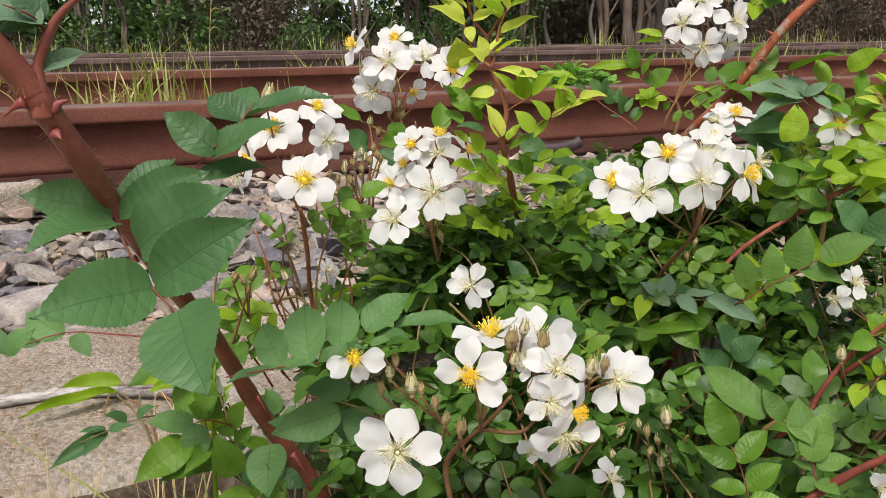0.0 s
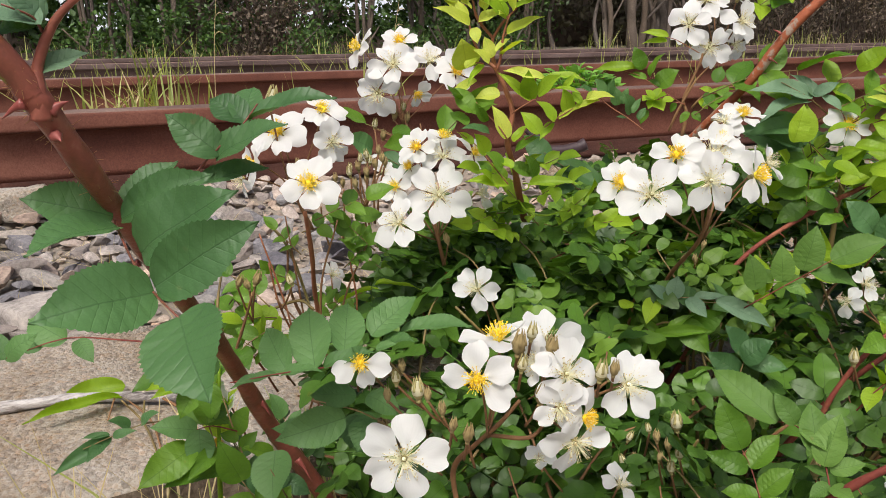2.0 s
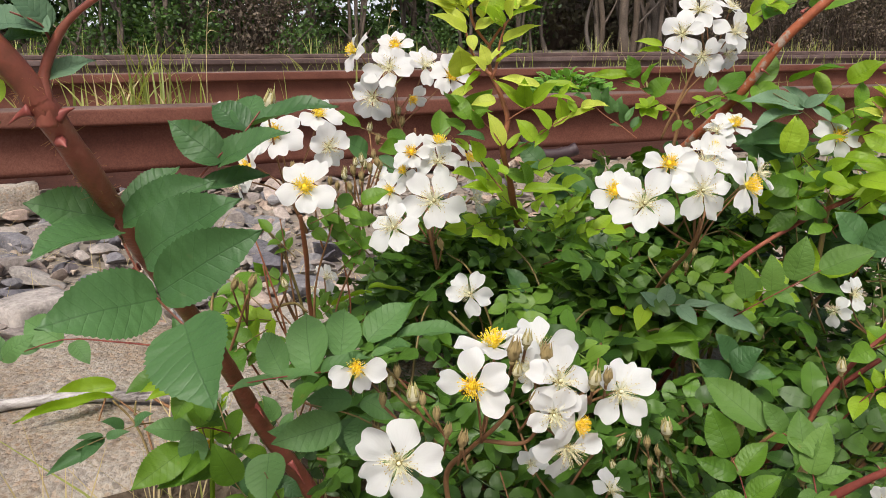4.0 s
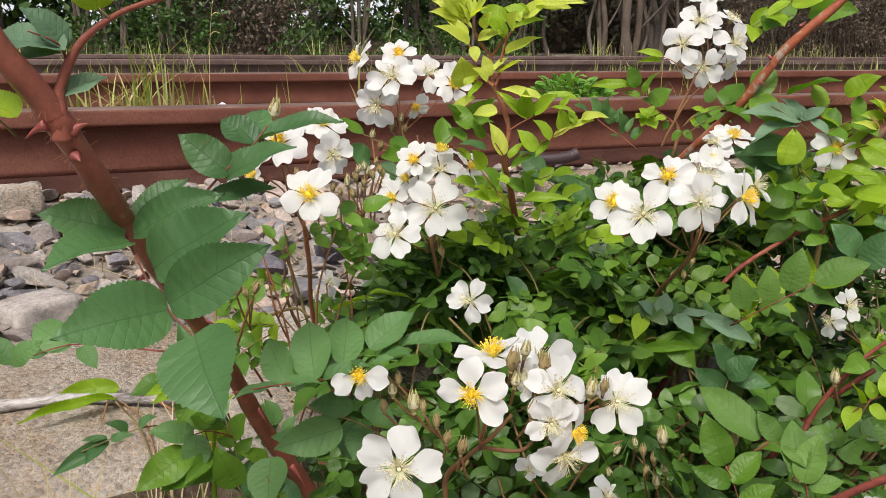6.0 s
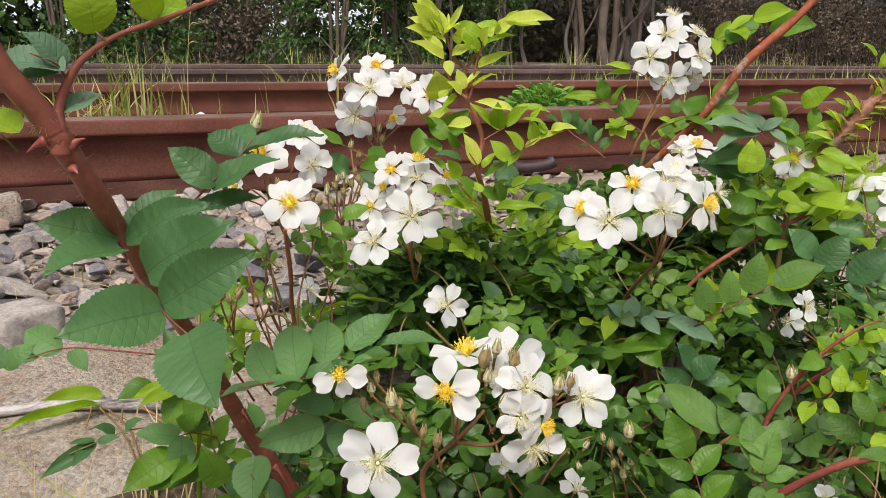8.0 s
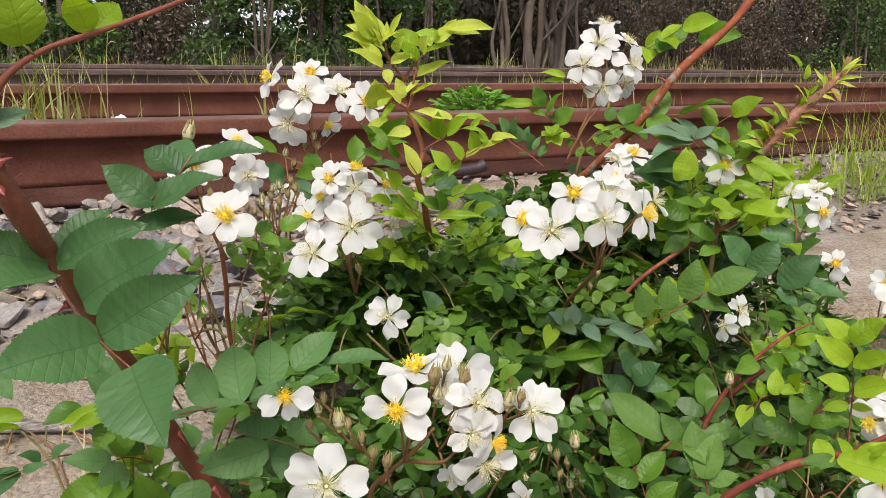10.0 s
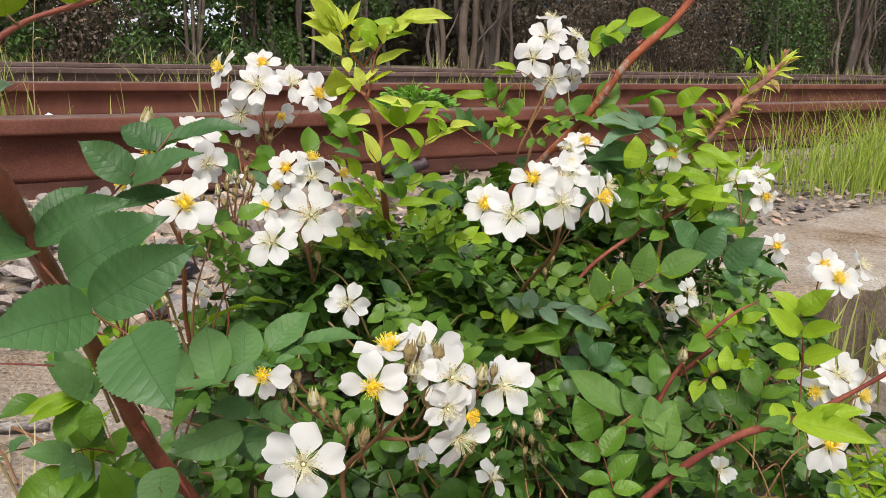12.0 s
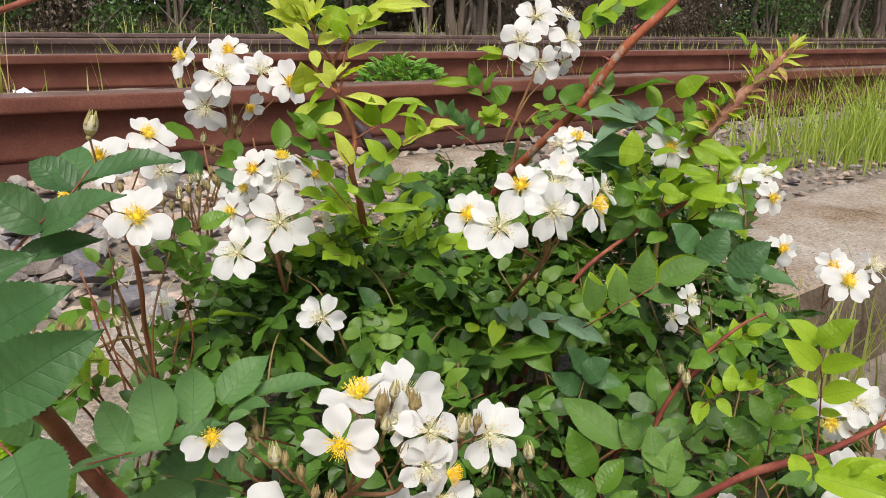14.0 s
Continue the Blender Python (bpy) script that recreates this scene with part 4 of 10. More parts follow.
def litter():
    """A crumpled scrap of white paper between the rails."""
    bm = bmesh.new()
    bmesh.ops.create_grid(bm, x_segments=7, y_segments=5, size=0.5)
    for v in bm.verts:
        v.co = V((v.co.x * 0.055, v.co.y * 0.04, 0.012 + 0.016 * noise.noise(v.co * 3) + 0.008 * noise.noise(v.co * 9)))
    bmesh.ops.solidify(bm, geom=bm.faces, thickness=0.001)
    ob = solid("paper_scrap", bm, PLASTER, "crumpled scrap of white paper on the ground between the rails", "litter")
    ob.matrix_world = pose(0.52, 2.76, 0.062, 12, 0, 15)
    return ob


litter()


def seed_stalk(x, y, height, lean):
    """A tall dry grass stalk with a few drooping spikelets."""
    st = thing("grass_stalk", "tall thin dry grass stalk with drooping seed heads", "grass", "grass stalks")
    bm = bmesh.new()
    z = ground_height(x, y) - 0.005
    line = tube(bm, [(x, y, z), (x + lean * 0.3, y, z + height * 0.5), (x + lean, y, z + height)], [0.0016, 0.0012, 0.0006], 5, 8)
    part("stem", bm, STRAW, st)
    for k in (9, 11, 13, 15, 16):
        q = line[min(k, len(line) - 1)]
        bm = bmesh.new()
        side = 1 if k % 2 else -1
        tube(bm, [q, q + V((side * 0.012, 0, 0.012)), q + V((side * 0.030, 0, 0.008))], [0.0005, 0.0018, 0.0003], 5, 3)
        part("spikelet", bm, STRAW, st)
    return st


seed_stalk(0.47, 2.7, 0.45, 0.04)
seed_stalk(1.05, 2.7, 0.40, 0.05)


def twig(points, radii, label):
    bm = bmesh.new()
    tube(bm, points, radii, 8, 8, 0.25)
    return solid("dry_twig", bm, DRY_WOOD, label, "twig")


# ---- the rose in the foreground: one thick cane with its leaves ----
left_rose = thing("rose_cane", "thick red-brown thorny rose cane with broad dark green leaves", "rose bush", "wild roses")
main_cane = cane(left_rose, [(0.0947, 0.2847, 0.3120), (0.1062, 0.2842, 0.2887), (0.1143, 0.2862, 0.2761), (0.1166, 0.2873, 0.2716), (0.1193, 0.2891, 0.2664), (0.1294, 0.3033, 0.2445), (0.1429, 0.3369, 0.2129), (0.1672, 0.3954, 0.1584), (0.1874, 0.4234, 0.1094), (0.2142, 0.4363, 0.0572), (0.2370, 0.4540, -0.0042), (0.2619, 0.4620, -0.0450), (0.2800, 0.4677, -0.1000)], [0.003, 0.0032, 0.0034, 0.0038, 0.0034, 0.0032, 0.0033, 0.0036, 0.004, 0.0042, 0.0044, 0.0046, 0.0048], CANE_RED, label="red-brown cane with pale lenticels")
cane(left_rose, [(0.1180, 0.2868, 0.2655), (0.1184, 0.2862, 0.2716), (0.1190, 0.2868, 0.2784), (0.1242, 0.2852, 0.2881), (0.1329, 0.2822, 0.2948), (0.1449, 0.2760, 0.2994), (0.1581, 0.2661, 0.3050), (0.1706, 0.2567, 0.3110), (0.1824, 0.2476, 0.3171)], [0.0026, 0.0017, 0.0012, 0.0009, 0.0007, 0.0007, 0.0006, 0.0006, 0.0005], CANE_RED)
thorn(main_cane, (0.1206, 0.2868, 0.2676), (0.8133, -0.1168, 0.5911), 0.0045, 0.0019)
thorn(main_cane, (0.1206, 0.2866, 0.2615), (0.35, -0.92, -0.15), 0.0028, 0.0017)
thorn(main_cane, (0.1146, 0.2852, 0.2692), (-0.8700, 0.2635, -0.4168), 0.0051, 0.0017)
thorn(main_cane, (0.1539, 0.3649, 0.1893), (0.9077, -0.4153, -0.0594), 0.0069, 0.002)
thorn(main_cane, (0.1412, 0.3335, 0.2183), (0.9077, -0.4153, -0.0594), 0.0041, 0.0016)
thorn(main_cane, (0.1359, 0.3249, 0.2193), (-0.8488, 0.2386, -0.4718), 0.0034, 0.0014)
thorn(main_cane, (0.1823, 0.4136, 0.1266), (0.5007, -0.4327, -0.7497), 0.0066, 0.0015)
thorn(main_cane, (0.1981, 0.4192, 0.0912), (0.4763, -0.4273, -0.7685), 0.0108, 0.0018)
thorn(main_cane, (0.1205, 0.2878, 0.2636), (0.1633, -0.3352, -0.9279), 0.0008, 0.0012)
stalk = leaf(left_rose, [(0.1308, 0.3071, 0.2362), (0.1337, 0.2786, 0.2320), (0.1367, 0.2545, 0.2308), (0.1401, 0.2359, 0.2305)], LEAF_DARK, CANE_RED)
leaflet(stalk, (0.1304, 0.3044, 0.2382), (0.1099, 0.3022, 0.2462), LEAF_DARK, (-0.31, -0.69, 0.66), broad=0.95)
leaflet(stalk, (0.1311, 0.3002, 0.2364), (0.1106, 0.2825, 0.2375), LEAF_DARK, (-0.43, -0.73, 0.53), broad=0.9)
leaflet(stalk, (0.1328, 0.3032, 0.2377), (0.1546, 0.2917, 0.2507), LEAF_DARK, (-0.19, -0.68, 0.70), broad=0.72)
leaflet(stalk, (0.1329, 0.3090, 0.2381), (0.1483, 0.3129, 0.2519), LEAF_DARK, (-0.53, -0.43, 0.73), broad=0.85)
leaflet(stalk, (0.1358, 0.2783, 0.2341), (0.1540, 0.2606, 0.2514), LEAF_DARK, (-0.59, -0.59, 0.56), broad=0.85)
leaflet(stalk, (0.1367, 0.2545, 0.2308), (0.1140, 0.2423, 0.2323), LEAF_DARK, (-0.34, -0.77, 0.53), broad=0.98)
leaflet(stalk, (0.1373, 0.2566, 0.2315), (0.1572, 0.2443, 0.2466), LEAF_DARK, (-0.27, -0.86, 0.44), broad=0.85)
leaflet(stalk, (0.1401, 0.2360, 0.2308), (0.1412, 0.2141, 0.2228), LEAF_DARK, (-0.38, -0.87, 0.30), broad=1.22)
stalk = leaf(left_rose, [(0.1485, 0.3058, 0.2433), (0.1574, 0.3025, 0.2533), (0.1647, 0.3011, 0.2597), (0.1698, 0.3007, 0.2660)], LEAF_DARK, CANE_RED)
leaflet(stalk, (0.1589, 0.3018, 0.2530), (0.1461, 0.3062, 0.2647), LEAF_DARK, (-0.25, -0.81, 0.53), broad=0.95)
leaflet(stalk, (0.1580, 0.3019, 0.2520), (0.1733, 0.2894, 0.2636), LEAF_DARK, (-0.53, -0.45, 0.72), broad=0.75)
leaflet(stalk, (0.1523, 0.3035, 0.2449), (0.1716, 0.3010, 0.2500), LEAF_DARK, (-0.21, -0.46, 0.86), broad=0.65)
leaflet(stalk, (0.1668, 0.3029, 0.2613), (0.1584, 0.3131, 0.2684), LEAF_DARK, (-0.34, -0.77, 0.53))
leaflet(stalk, (0.1676, 0.3028, 0.2623), (0.1906, 0.2970, 0.2693), LEAF_DARK, (-0.41, -0.40, 0.82), broad=0.7)
leaflet(stalk, (0.1655, 0.3033, 0.2607), (0.1716, 0.3150, 0.2716), LEAF_DARK, (-0.14, -0.83, 0.54), broad=0.85)
stalk = leaf(left_rose, [(0.1207, 0.2866, 0.2848), (0.1192, 0.2840, 0.2881), (0.1136, 0.2821, 0.2907)], LEAF_BLUE, CANE_RED)
leaflet(stalk, (0.1214, 0.2861, 0.2878), (0.1127, 0.2842, 0.2964), LEAF_PALE, (-0.2, -0.75, 0.62))
leaflet(stalk, (0.1203, 0.2832, 0.2868), (0.1030, 0.2976, 0.2908), LEAF_PALE, (-0.2, -0.75, 0.62), broad=0.8)
leaflet(stalk, (0.1190, 0.2867, 0.2861), (0.1085, 0.2983, 0.2858), LEAF_BLUE, broad=0.7)
leaflet(stalk, (0.1186, 0.2871, 0.2763), (0.1298, 0.2898, 0.2815), LEAF_PALE, (-0.2, -0.75, 0.62), broad=0.75)
stalk = leaf(left_rose, [(0.1309, 0.2826, 0.2937), (0.1286, 0.2821, 0.2960)], LEAF_LIGHT)
leaflet(stalk, (0.1286, 0.2821, 0.2957), (0.1263, 0.2773, 0.3112), LEAF_LIGHT, broad=1.1)
leaflet(stalk, (0.1424, 0.2770, 0.2994), (0.1378, 0.2714, 0.3082), LEAF_LIGHT)
leaflet(stalk, (0.1437, 0.2766, 0.2998), (0.1505, 0.2808, 0.3070), LEAF_LIGHT)
stalk = leaf(left_rose, [(0.1079, 0.2930, 0.2661), (0.1042, 0.2861, 0.2724)], LEAF_MID)
leaflet(stalk, (0.1087, 0.2891, 0.2713), (0.0984, 0.3010, 0.2761), LEAF_LIGHT, (-0.2, -0.6, 0.75))
stalk = leaf(left_rose, [(0.1431, 0.3664, 0.1779), (0.1277, 0.3736, 0.1794), (0.1102, 0.3814, 0.1801), (0.0913, 0.3776, 0.1772)], LEAF_BLUE, STEM_RED)
leaflet(stalk, (0.1102, 0.3813, 0.1796), (0.0969, 0.3946, 0.1860), LEAF_BLUE)
leaflet(stalk, (0.1141, 0.3795, 0.1793), (0.1184, 0.3706, 0.1745), LEAF_BLUE, broad=1.1)
leaflet(stalk, (0.0913, 0.3776, 0.1772), (0.0847, 0.3833, 0.1871), LEAF_BLUE)
leaflet(stalk, (0.0962, 0.3862, 0.1754), (0.1062, 0.3948, 0.1812), LEAF_BLUE, broad=0.9)
leaflet(stalk, (0.0904, 0.3780, 0.1772), (0.1009, 0.3706, 0.1871), LEAF_BLUE, broad=0.8)

# ---- the main bush: canes ----
rose = thing("rose_bush", "wild rose bush in full bloom with clusters of white five-petalled flowers", "rose bush", "wild roses")
right_cane = cane(rose, [(0.5225, 0.3979, 0.3390), (0.5062, 0.4040, 0.3153), (0.4816, 0.4181, 0.2872), (0.4684, 0.4369, 0.2536), (0.4590, 0.4661, 0.2231), (0.4585, 0.5034, 0.1861), (0.4560, 0.5306, 0.1175), (0.4358, 0.5177, 0.0289)], [0.0024, 0.0025, 0.0026, 0.0026, 0.0027, 0.0028, 0.003, 0.004], CANE_ORANGE, label="weathered orange-brown cane")
thorn(right_cane, (0.4860, 0.4140, 0.2995), (0.7133, -0.1168, 0.6911), 0.0053, 0.0012)
thorn(right_cane, (0.4738, 0.4201, 0.2822), (-0.6452, 0.4570, 0.6122), 0.0050, 0.0012)
thorn(right_cane, (0.4706, 0.4234, 0.2689), (0.8169, -0.4581, -0.3505), 0.0052, 0.0012)
mid_cane = cane(rose, [(0.5466, 0.3905, 0.2110), (0.5241, 0.3969, 0.1986), (0.4883, 0.4029, 0.1843), (0.4526, 0.4075, 0.1653), (0.4326, 0.4098, 0.1425), (0.4325, 0.4386, 0.0848), (0.4289, 0.4877, 0.0137)], [0.001, 0.0012, 0.0013, 0.0013, 0.0013, 0.0016, 0.0022], STEM_RED)
thorn(mid_cane, (0.4700, 0.4049, 0.1754), (0.7454, -0.4633, -0.4794), 0.0045, 0.0007)
thorn(mid_cane, (0.5057, 0.3997, 0.1920), (-0.3276, 0.3884, 0.8613), 0.0044, 0.0007)
thorn(mid_cane, (0.4444, 0.4087, 0.1568), (0.6452, -0.4570, -0.6122), 0.0051, 0.0007)
cane(rose, [(0.4847, 0.3375, 0.1275), (0.4754, 0.3484, 0.1117), (0.4696, 0.3658, 0.0846), (0.4511, 0.3838, 0.0398)], [0.0012, 0.0014, 0.0016, 0.002], STEM_RED)
low_cane = cane(rose, [(0.3530, 0.2766, 0.0965), (0.3640, 0.2675, 0.1139), (0.3718, 0.2572, 0.1281), (0.3810, 0.2474, 0.1386), (0.3874, 0.2405, 0.1436), (0.3987, 0.2294, 0.1508), (0.4109, 0.2188, 0.1618), (0.4209, 0.2097, 0.1725), (0.4285, 0.2000, 0.1837)], [0.0018, 0.0017, 0.0016, 0.0015, 0.0017, 0.0011, 0.001, 0.001, 0.0009], STEM_RED)
thorn(low_cane, (0.3764, 0.2518, 0.1338), (-0.2609, 0.4434, 0.8575), 0.0042, 0.0007)
thorn(low_cane, (0.3957, 0.2324, 0.1491), (0.4944, -0.5552, -0.6688), 0.0039, 0.0007)
thorn(low_cane, (0.3678, 0.2612, 0.1232), (0.4944, -0.5552, -0.6688), 0.0041, 0.0007)
cane(rose, [(0.2208, 0.4734, 0.1980), (0.2261, 0.4859, 0.1710), (0.2325, 0.5065, 0.1339), (0.2472, 0.5175, 0.0761), (0.2776, 0.4887, 0.0217)], [0.0011, 0.0013, 0.0014, 0.0015, 0.0022], STEM_SHOOT)
cane(rose, [(0.2057, 0.5078, 0.1370), (0.2232, 0.5119, 0.1386), (0.2304, 0.5074, 0.1339)], [0.0008, 0.0008, 0.0008], STEM_GREEN)
cane(rose, [(0.5112, 0.3970, 0.2234), (0.5152, 0.3808, 0.2426), (0.5257, 0.3654, 0.2673), (0.5378, 0.3582, 0.2809), (0.5503, 0.3532, 0.2943)], [0.0016, 0.0036, 0.0034, 0.0024, 0.0010], CANE_PINK, label="budding pinkish cane tip")
cane(rose, [(0.5130, 0.4068, 0.1542), (0.5140, 0.4048, 0.1927), (0.5112, 0.3970, 0.2234)], [0.0016, 0.0016, 0.0018], STEM_GREEN)

# the tall flower cluster
cane(rose, [(0.3249, 0.5437, 0.1632), (0.3207, 0.5667, 0.1971), (0.3230, 0.5956, 0.2221)], [0.0013, 0.0011, 0.001], PEDICEL)
flower(rose, (0.2980, 0.6168, 0.2768), (-0.91, -0.09, 0.40), 0.0316, "y", 10, joint=(0.3209, 0.5976, 0.2259))
flower(rose, (0.3213, 0.6019, 0.2797), (-0.27, -0.76, 0.59), 0.0290, "y", 20, joint=(0.3209, 0.5976, 0.2259))
flower(rose, (0.3124, 0.5905, 0.2660), (-0.43, -0.75, 0.50), 0.0360, "p", 0, joint=(0.3209, 0.5976, 0.2259))
flower(rose, (0.3040, 0.5999, 0.2473), (-0.55, -0.82, -0.17), 0.0351, "p", 35, joint=(0.3209, 0.5976, 0.2259))
flower(rose, (0.3462, 0.6099, 0.2667), (-0.05, -0.60, 0.80), 0.0337, "p", 10, joint=(0.3209, 0.5976, 0.2259))
flower(rose, (0.3576, 0.5917, 0.2598), (-0.03, -0.89, 0.45), 0.0327, "y", 30, joint=(0.3209, 0.5976, 0.2259))
flower(rose, (0.3314, 0.5991, 0.2464), (0.10, -0.84, -0.54), 0.0233, "y", 0, petals=3, openness=20, joint=(0.3209, 0.5976, 0.2259))
bud(rose, (0.3031, 0.6053, 0.2260), (0.01, -0.35, 0.94), 0.0066, (0.3214, 0.5832, 0.2158))
bud(rose, (0.3162, 0.6013, 0.2315), (0.01, -0.35, 0.94), 0.0066, (0.3214, 0.5832, 0.2158))
bud(rose, (0.3222, 0.6004, 0.2371), (0.01, -0.35, 0.94), 0.0066, (0.3214, 0.5832, 0.2158))
bud(rose, (0.3075, 0.6012, 0.2185), (0.01, -0.35, 0.94), 0.0066, (0.3214, 0.5832, 0.2158))
bud(rose, (0.3238, 0.5974, 0.2296), (0.01, -0.35, 0.94), 0.0066, (0.3214, 0.5832, 0.2158))
bud(rose, (0.3185, 0.5970, 0.2202), (0.01, -0.35, 0.94), 0.0066, (0.3214, 0.5832, 0.2158))

# the flower cluster over the kerb
cane(rose, [(0.2282, 0.4901, 0.1845), (0.2208, 0.4870, 0.2012), (0.2172, 0.4873, 0.2164)], [0.001, 0.0009, 0.0008], PEDICEL)
flower(rose, (0.2118, 0.4790, 0.2380), (-0.50, -0.63, 0.60), 0.0300, "y", 15, joint=(0.2184, 0.4888, 0.2041))
flower(rose, (0.2350, 0.4830, 0.2471), (-0.16, -0.70, 0.70), 0.0244, "y", 0, joint=(0.2184, 0.4888, 0.2041))
flower(rose, (0.2365, 0.4724, 0.2323), (0.13, -0.99, 0.11), 0.0252, "p", 40, joint=(0.2184, 0.4888, 0.2041))
flower(rose, (0.2213, 0.4622, 0.2137), (-0.29, -0.82, 0.50), 0.0330, "y", 0, joint=(0.2184, 0.4888, 0.2041))
flower(rose, (0.1985, 0.4806, 0.2236), (-0.97, -0.25, 0.05), 0.0238, "y", 25, joint=(0.2184, 0.4888, 0.2041))
flower(rose, (0.1924, 0.4863, 0.2149), (-0.86, -0.27, -0.43), 0.0200, "p", 10, petals=4, joint=(0.2184, 0.4888, 0.2041))
bud(rose, (0.2289, 0.5417, 0.2075), (-0.17, -0.08, 0.98), 0.0056, (0.2708, 0.5285, 0.1859))
bud(rose, (0.2340, 0.5408, 0.2123), (-0.17, -0.08, 0.98), 0.0056, (0.2708, 0.5285, 0.1859))
bud(rose, (0.2609, 0.5278, 0.2072), (-0.17, -0.08, 0.98), 0.0056, (0.2708, 0.5285, 0.1859))
bud(rose, (0.2659, 0.5266, 0.2104), (-0.17, -0.08, 0.98), 0.0056, (0.2708, 0.5285, 0.1859))
bud(rose, (0.2701, 0.5238, 0.2072), (-0.17, -0.08, 0.98), 0.0056, (0.2708, 0.5285, 0.1859))
bud(rose, (0.2752, 0.5230, 0.2119), (-0.17, -0.08, 0.98), 0.0056, (0.2708, 0.5285, 0.1859))
bud(rose, (0.2633, 0.5249, 0.2008), (-0.17, -0.08, 0.98), 0.0056, (0.2708, 0.5285, 0.1859))
bud(rose, (0.2795, 0.5221, 0.2151), (-0.17, -0.08, 0.98), 0.0056, (0.2708, 0.5285, 0.1859))
bud(rose, (0.2712, 0.5262, 0.2168), (-0.17, -0.08, 0.98), 0.0056, (0.2708, 0.5285, 0.1859))
flower(rose, (0.2797, 0.5536, 0.2074), (-0.38, -0.28, 0.88), 0.0184, "p", 0, petals=4, openness=35)
flower(rose, (0.2882, 0.5484, 0.2022), (0.12, -0.71, 0.69), 0.0177, "p", 50, petals=4, openness=30)
bud(rose, (0.2067, 0.4677, 0.2555), (0.21, -0.08, 0.97), 0.0095, (0.2184, 0.4888, 0.2041))
cane(rose, [(0.2529, 0.5507, 0.1581), (0.2481, 0.5456, 0.1723), (0.2459, 0.5393, 0.1861)], [0.0007, 0.0006, 0.0005], PEDICEL)
cane(rose, [(0.2649, 0.5454, 0.1580), (0.2609, 0.5415, 0.1772), (0.2595, 0.5363, 0.1958)], [0.0007, 0.0006, 0.0005], PEDICEL)
cane(rose, [(0.2715, 0.5446, 0.1648), (0.2667, 0.5415, 0.1856), (0.2644, 0.5371, 0.2056)], [0.0007, 0.0006, 0.0005], PEDICEL)
cane(rose, [(0.2752, 0.5440, 0.1681), (0.2713, 0.5407, 0.1897), (0.2699, 0.5361, 0.2105)], [0.0007, 0.0006, 0.0005], PEDICEL)
cane(rose, [(0.2768, 0.5433, 0.1681), (0.2747, 0.5390, 0.1889), (0.2750, 0.5334, 0.2088)], [0.0007, 0.0006, 0.0005], PEDICEL)
cane(rose, [(0.2804, 0.5427, 0.1715), (0.2792, 0.5385, 0.1938), (0.2804, 0.5330, 0.2153)], [0.0007, 0.0006, 0.0005], PEDICEL)
cane(rose, [(0.2824, 0.5429, 0.1749), (0.2817, 0.5369, 0.1921), (0.2834, 0.5298, 0.2087)], [0.0007, 0.0006, 0.0005], PEDICEL)
cane(rose, [(0.2614, 0.5480, 0.1614), (0.2570, 0.5442, 0.1806), (0.2552, 0.5391, 0.1991)], [0.0007, 0.0006, 0.0005], PEDICEL)
bud(rose, (0.2599, 0.5395, 0.1994), (-0.03, -0.09, 1.00), 0.0051)
bud(rose, (0.2649, 0.5398, 0.2079), (-0.03, -0.09, 1.00), 0.0051)
bud(rose, (0.2711, 0.5386, 0.2131), (-0.03, -0.09, 1.00), 0.0051)
bud(rose, (0.2763, 0.5360, 0.2118), (-0.03, -0.09, 1.00), 0.0051)
bud(rose, (0.2817, 0.5354, 0.2177), (-0.03, -0.09, 1.00), 0.0051)
bud(rose, (0.2847, 0.5322, 0.2110), (-0.03, -0.09, 1.00), 0.0051)
bud(rose, (0.2561, 0.5419, 0.2021), (-0.03, -0.09, 1.00), 0.0051)
bud(rose, (0.2732, 0.5343, 0.2013), (-0.03, -0.09, 1.00), 0.0051)
bud(rose, (0.2763, 0.5312, 0.1953), (-0.03, -0.09, 1.00), 0.0051)
bud(rose, (0.2666, 0.5346, 0.1928), (-0.03, -0.09, 1.00), 0.0051)
cane(rose, [(0.3049, 0.5795, 0.1790), (0.3018, 0.5939, 0.2042), (0.3026, 0.6044, 0.2223)], [0.0007, 0.0006, 0.0005], PEDICEL)
cane(rose, [(0.3069, 0.5746, 0.1654), (0.3037, 0.5890, 0.1904), (0.3046, 0.5995, 0.2083)], [0.0007, 0.0006, 0.0005], PEDICEL)
cane(rose, [(0.3334, 0.5682, 0.1825), (0.3305, 0.5825, 0.2077), (0.3316, 0.5930, 0.2258)], [0.0007, 0.0006, 0.0005], PEDICEL)
cane(rose, [(0.3159, 0.5715, 0.1679), (0.3129, 0.5858, 0.1929), (0.3138, 0.5963, 0.2109)], [0.0007, 0.0006, 0.0005], PEDICEL)

# the middle flower cluster
cane(rose, [(0.3209, 0.5082, 0.1131), (0.3062, 0.4912, 0.1491), (0.2981, 0.4864, 0.1782), (0.2994, 0.4975, 0.1991)], [0.0015, 0.0013, 0.0011, 0.0009], PEDICEL)
flower(rose, (0.2924, 0.4673, 0.2011), (-0.41, -0.82, 0.40), 0.0365, "p", 5, joint=(0.3001, 0.4889, 0.1708))
flower(rose, (0.2693, 0.4679, 0.1882), (-0.51, -0.65, 0.55), 0.0306, "p", 30, joint=(0.3001, 0.4889, 0.1708))
flower(rose, (0.2951, 0.5060, 0.2218), (-0.49, -0.74, 0.46), 0.0241, "y", 20, joint=(0.3001, 0.4889, 0.1708))
flower(rose, (0.3139, 0.5102, 0.2251), (-0.02, -0.34, 0.94), 0.0279, "y", 0, joint=(0.3001, 0.4889, 0.1708))
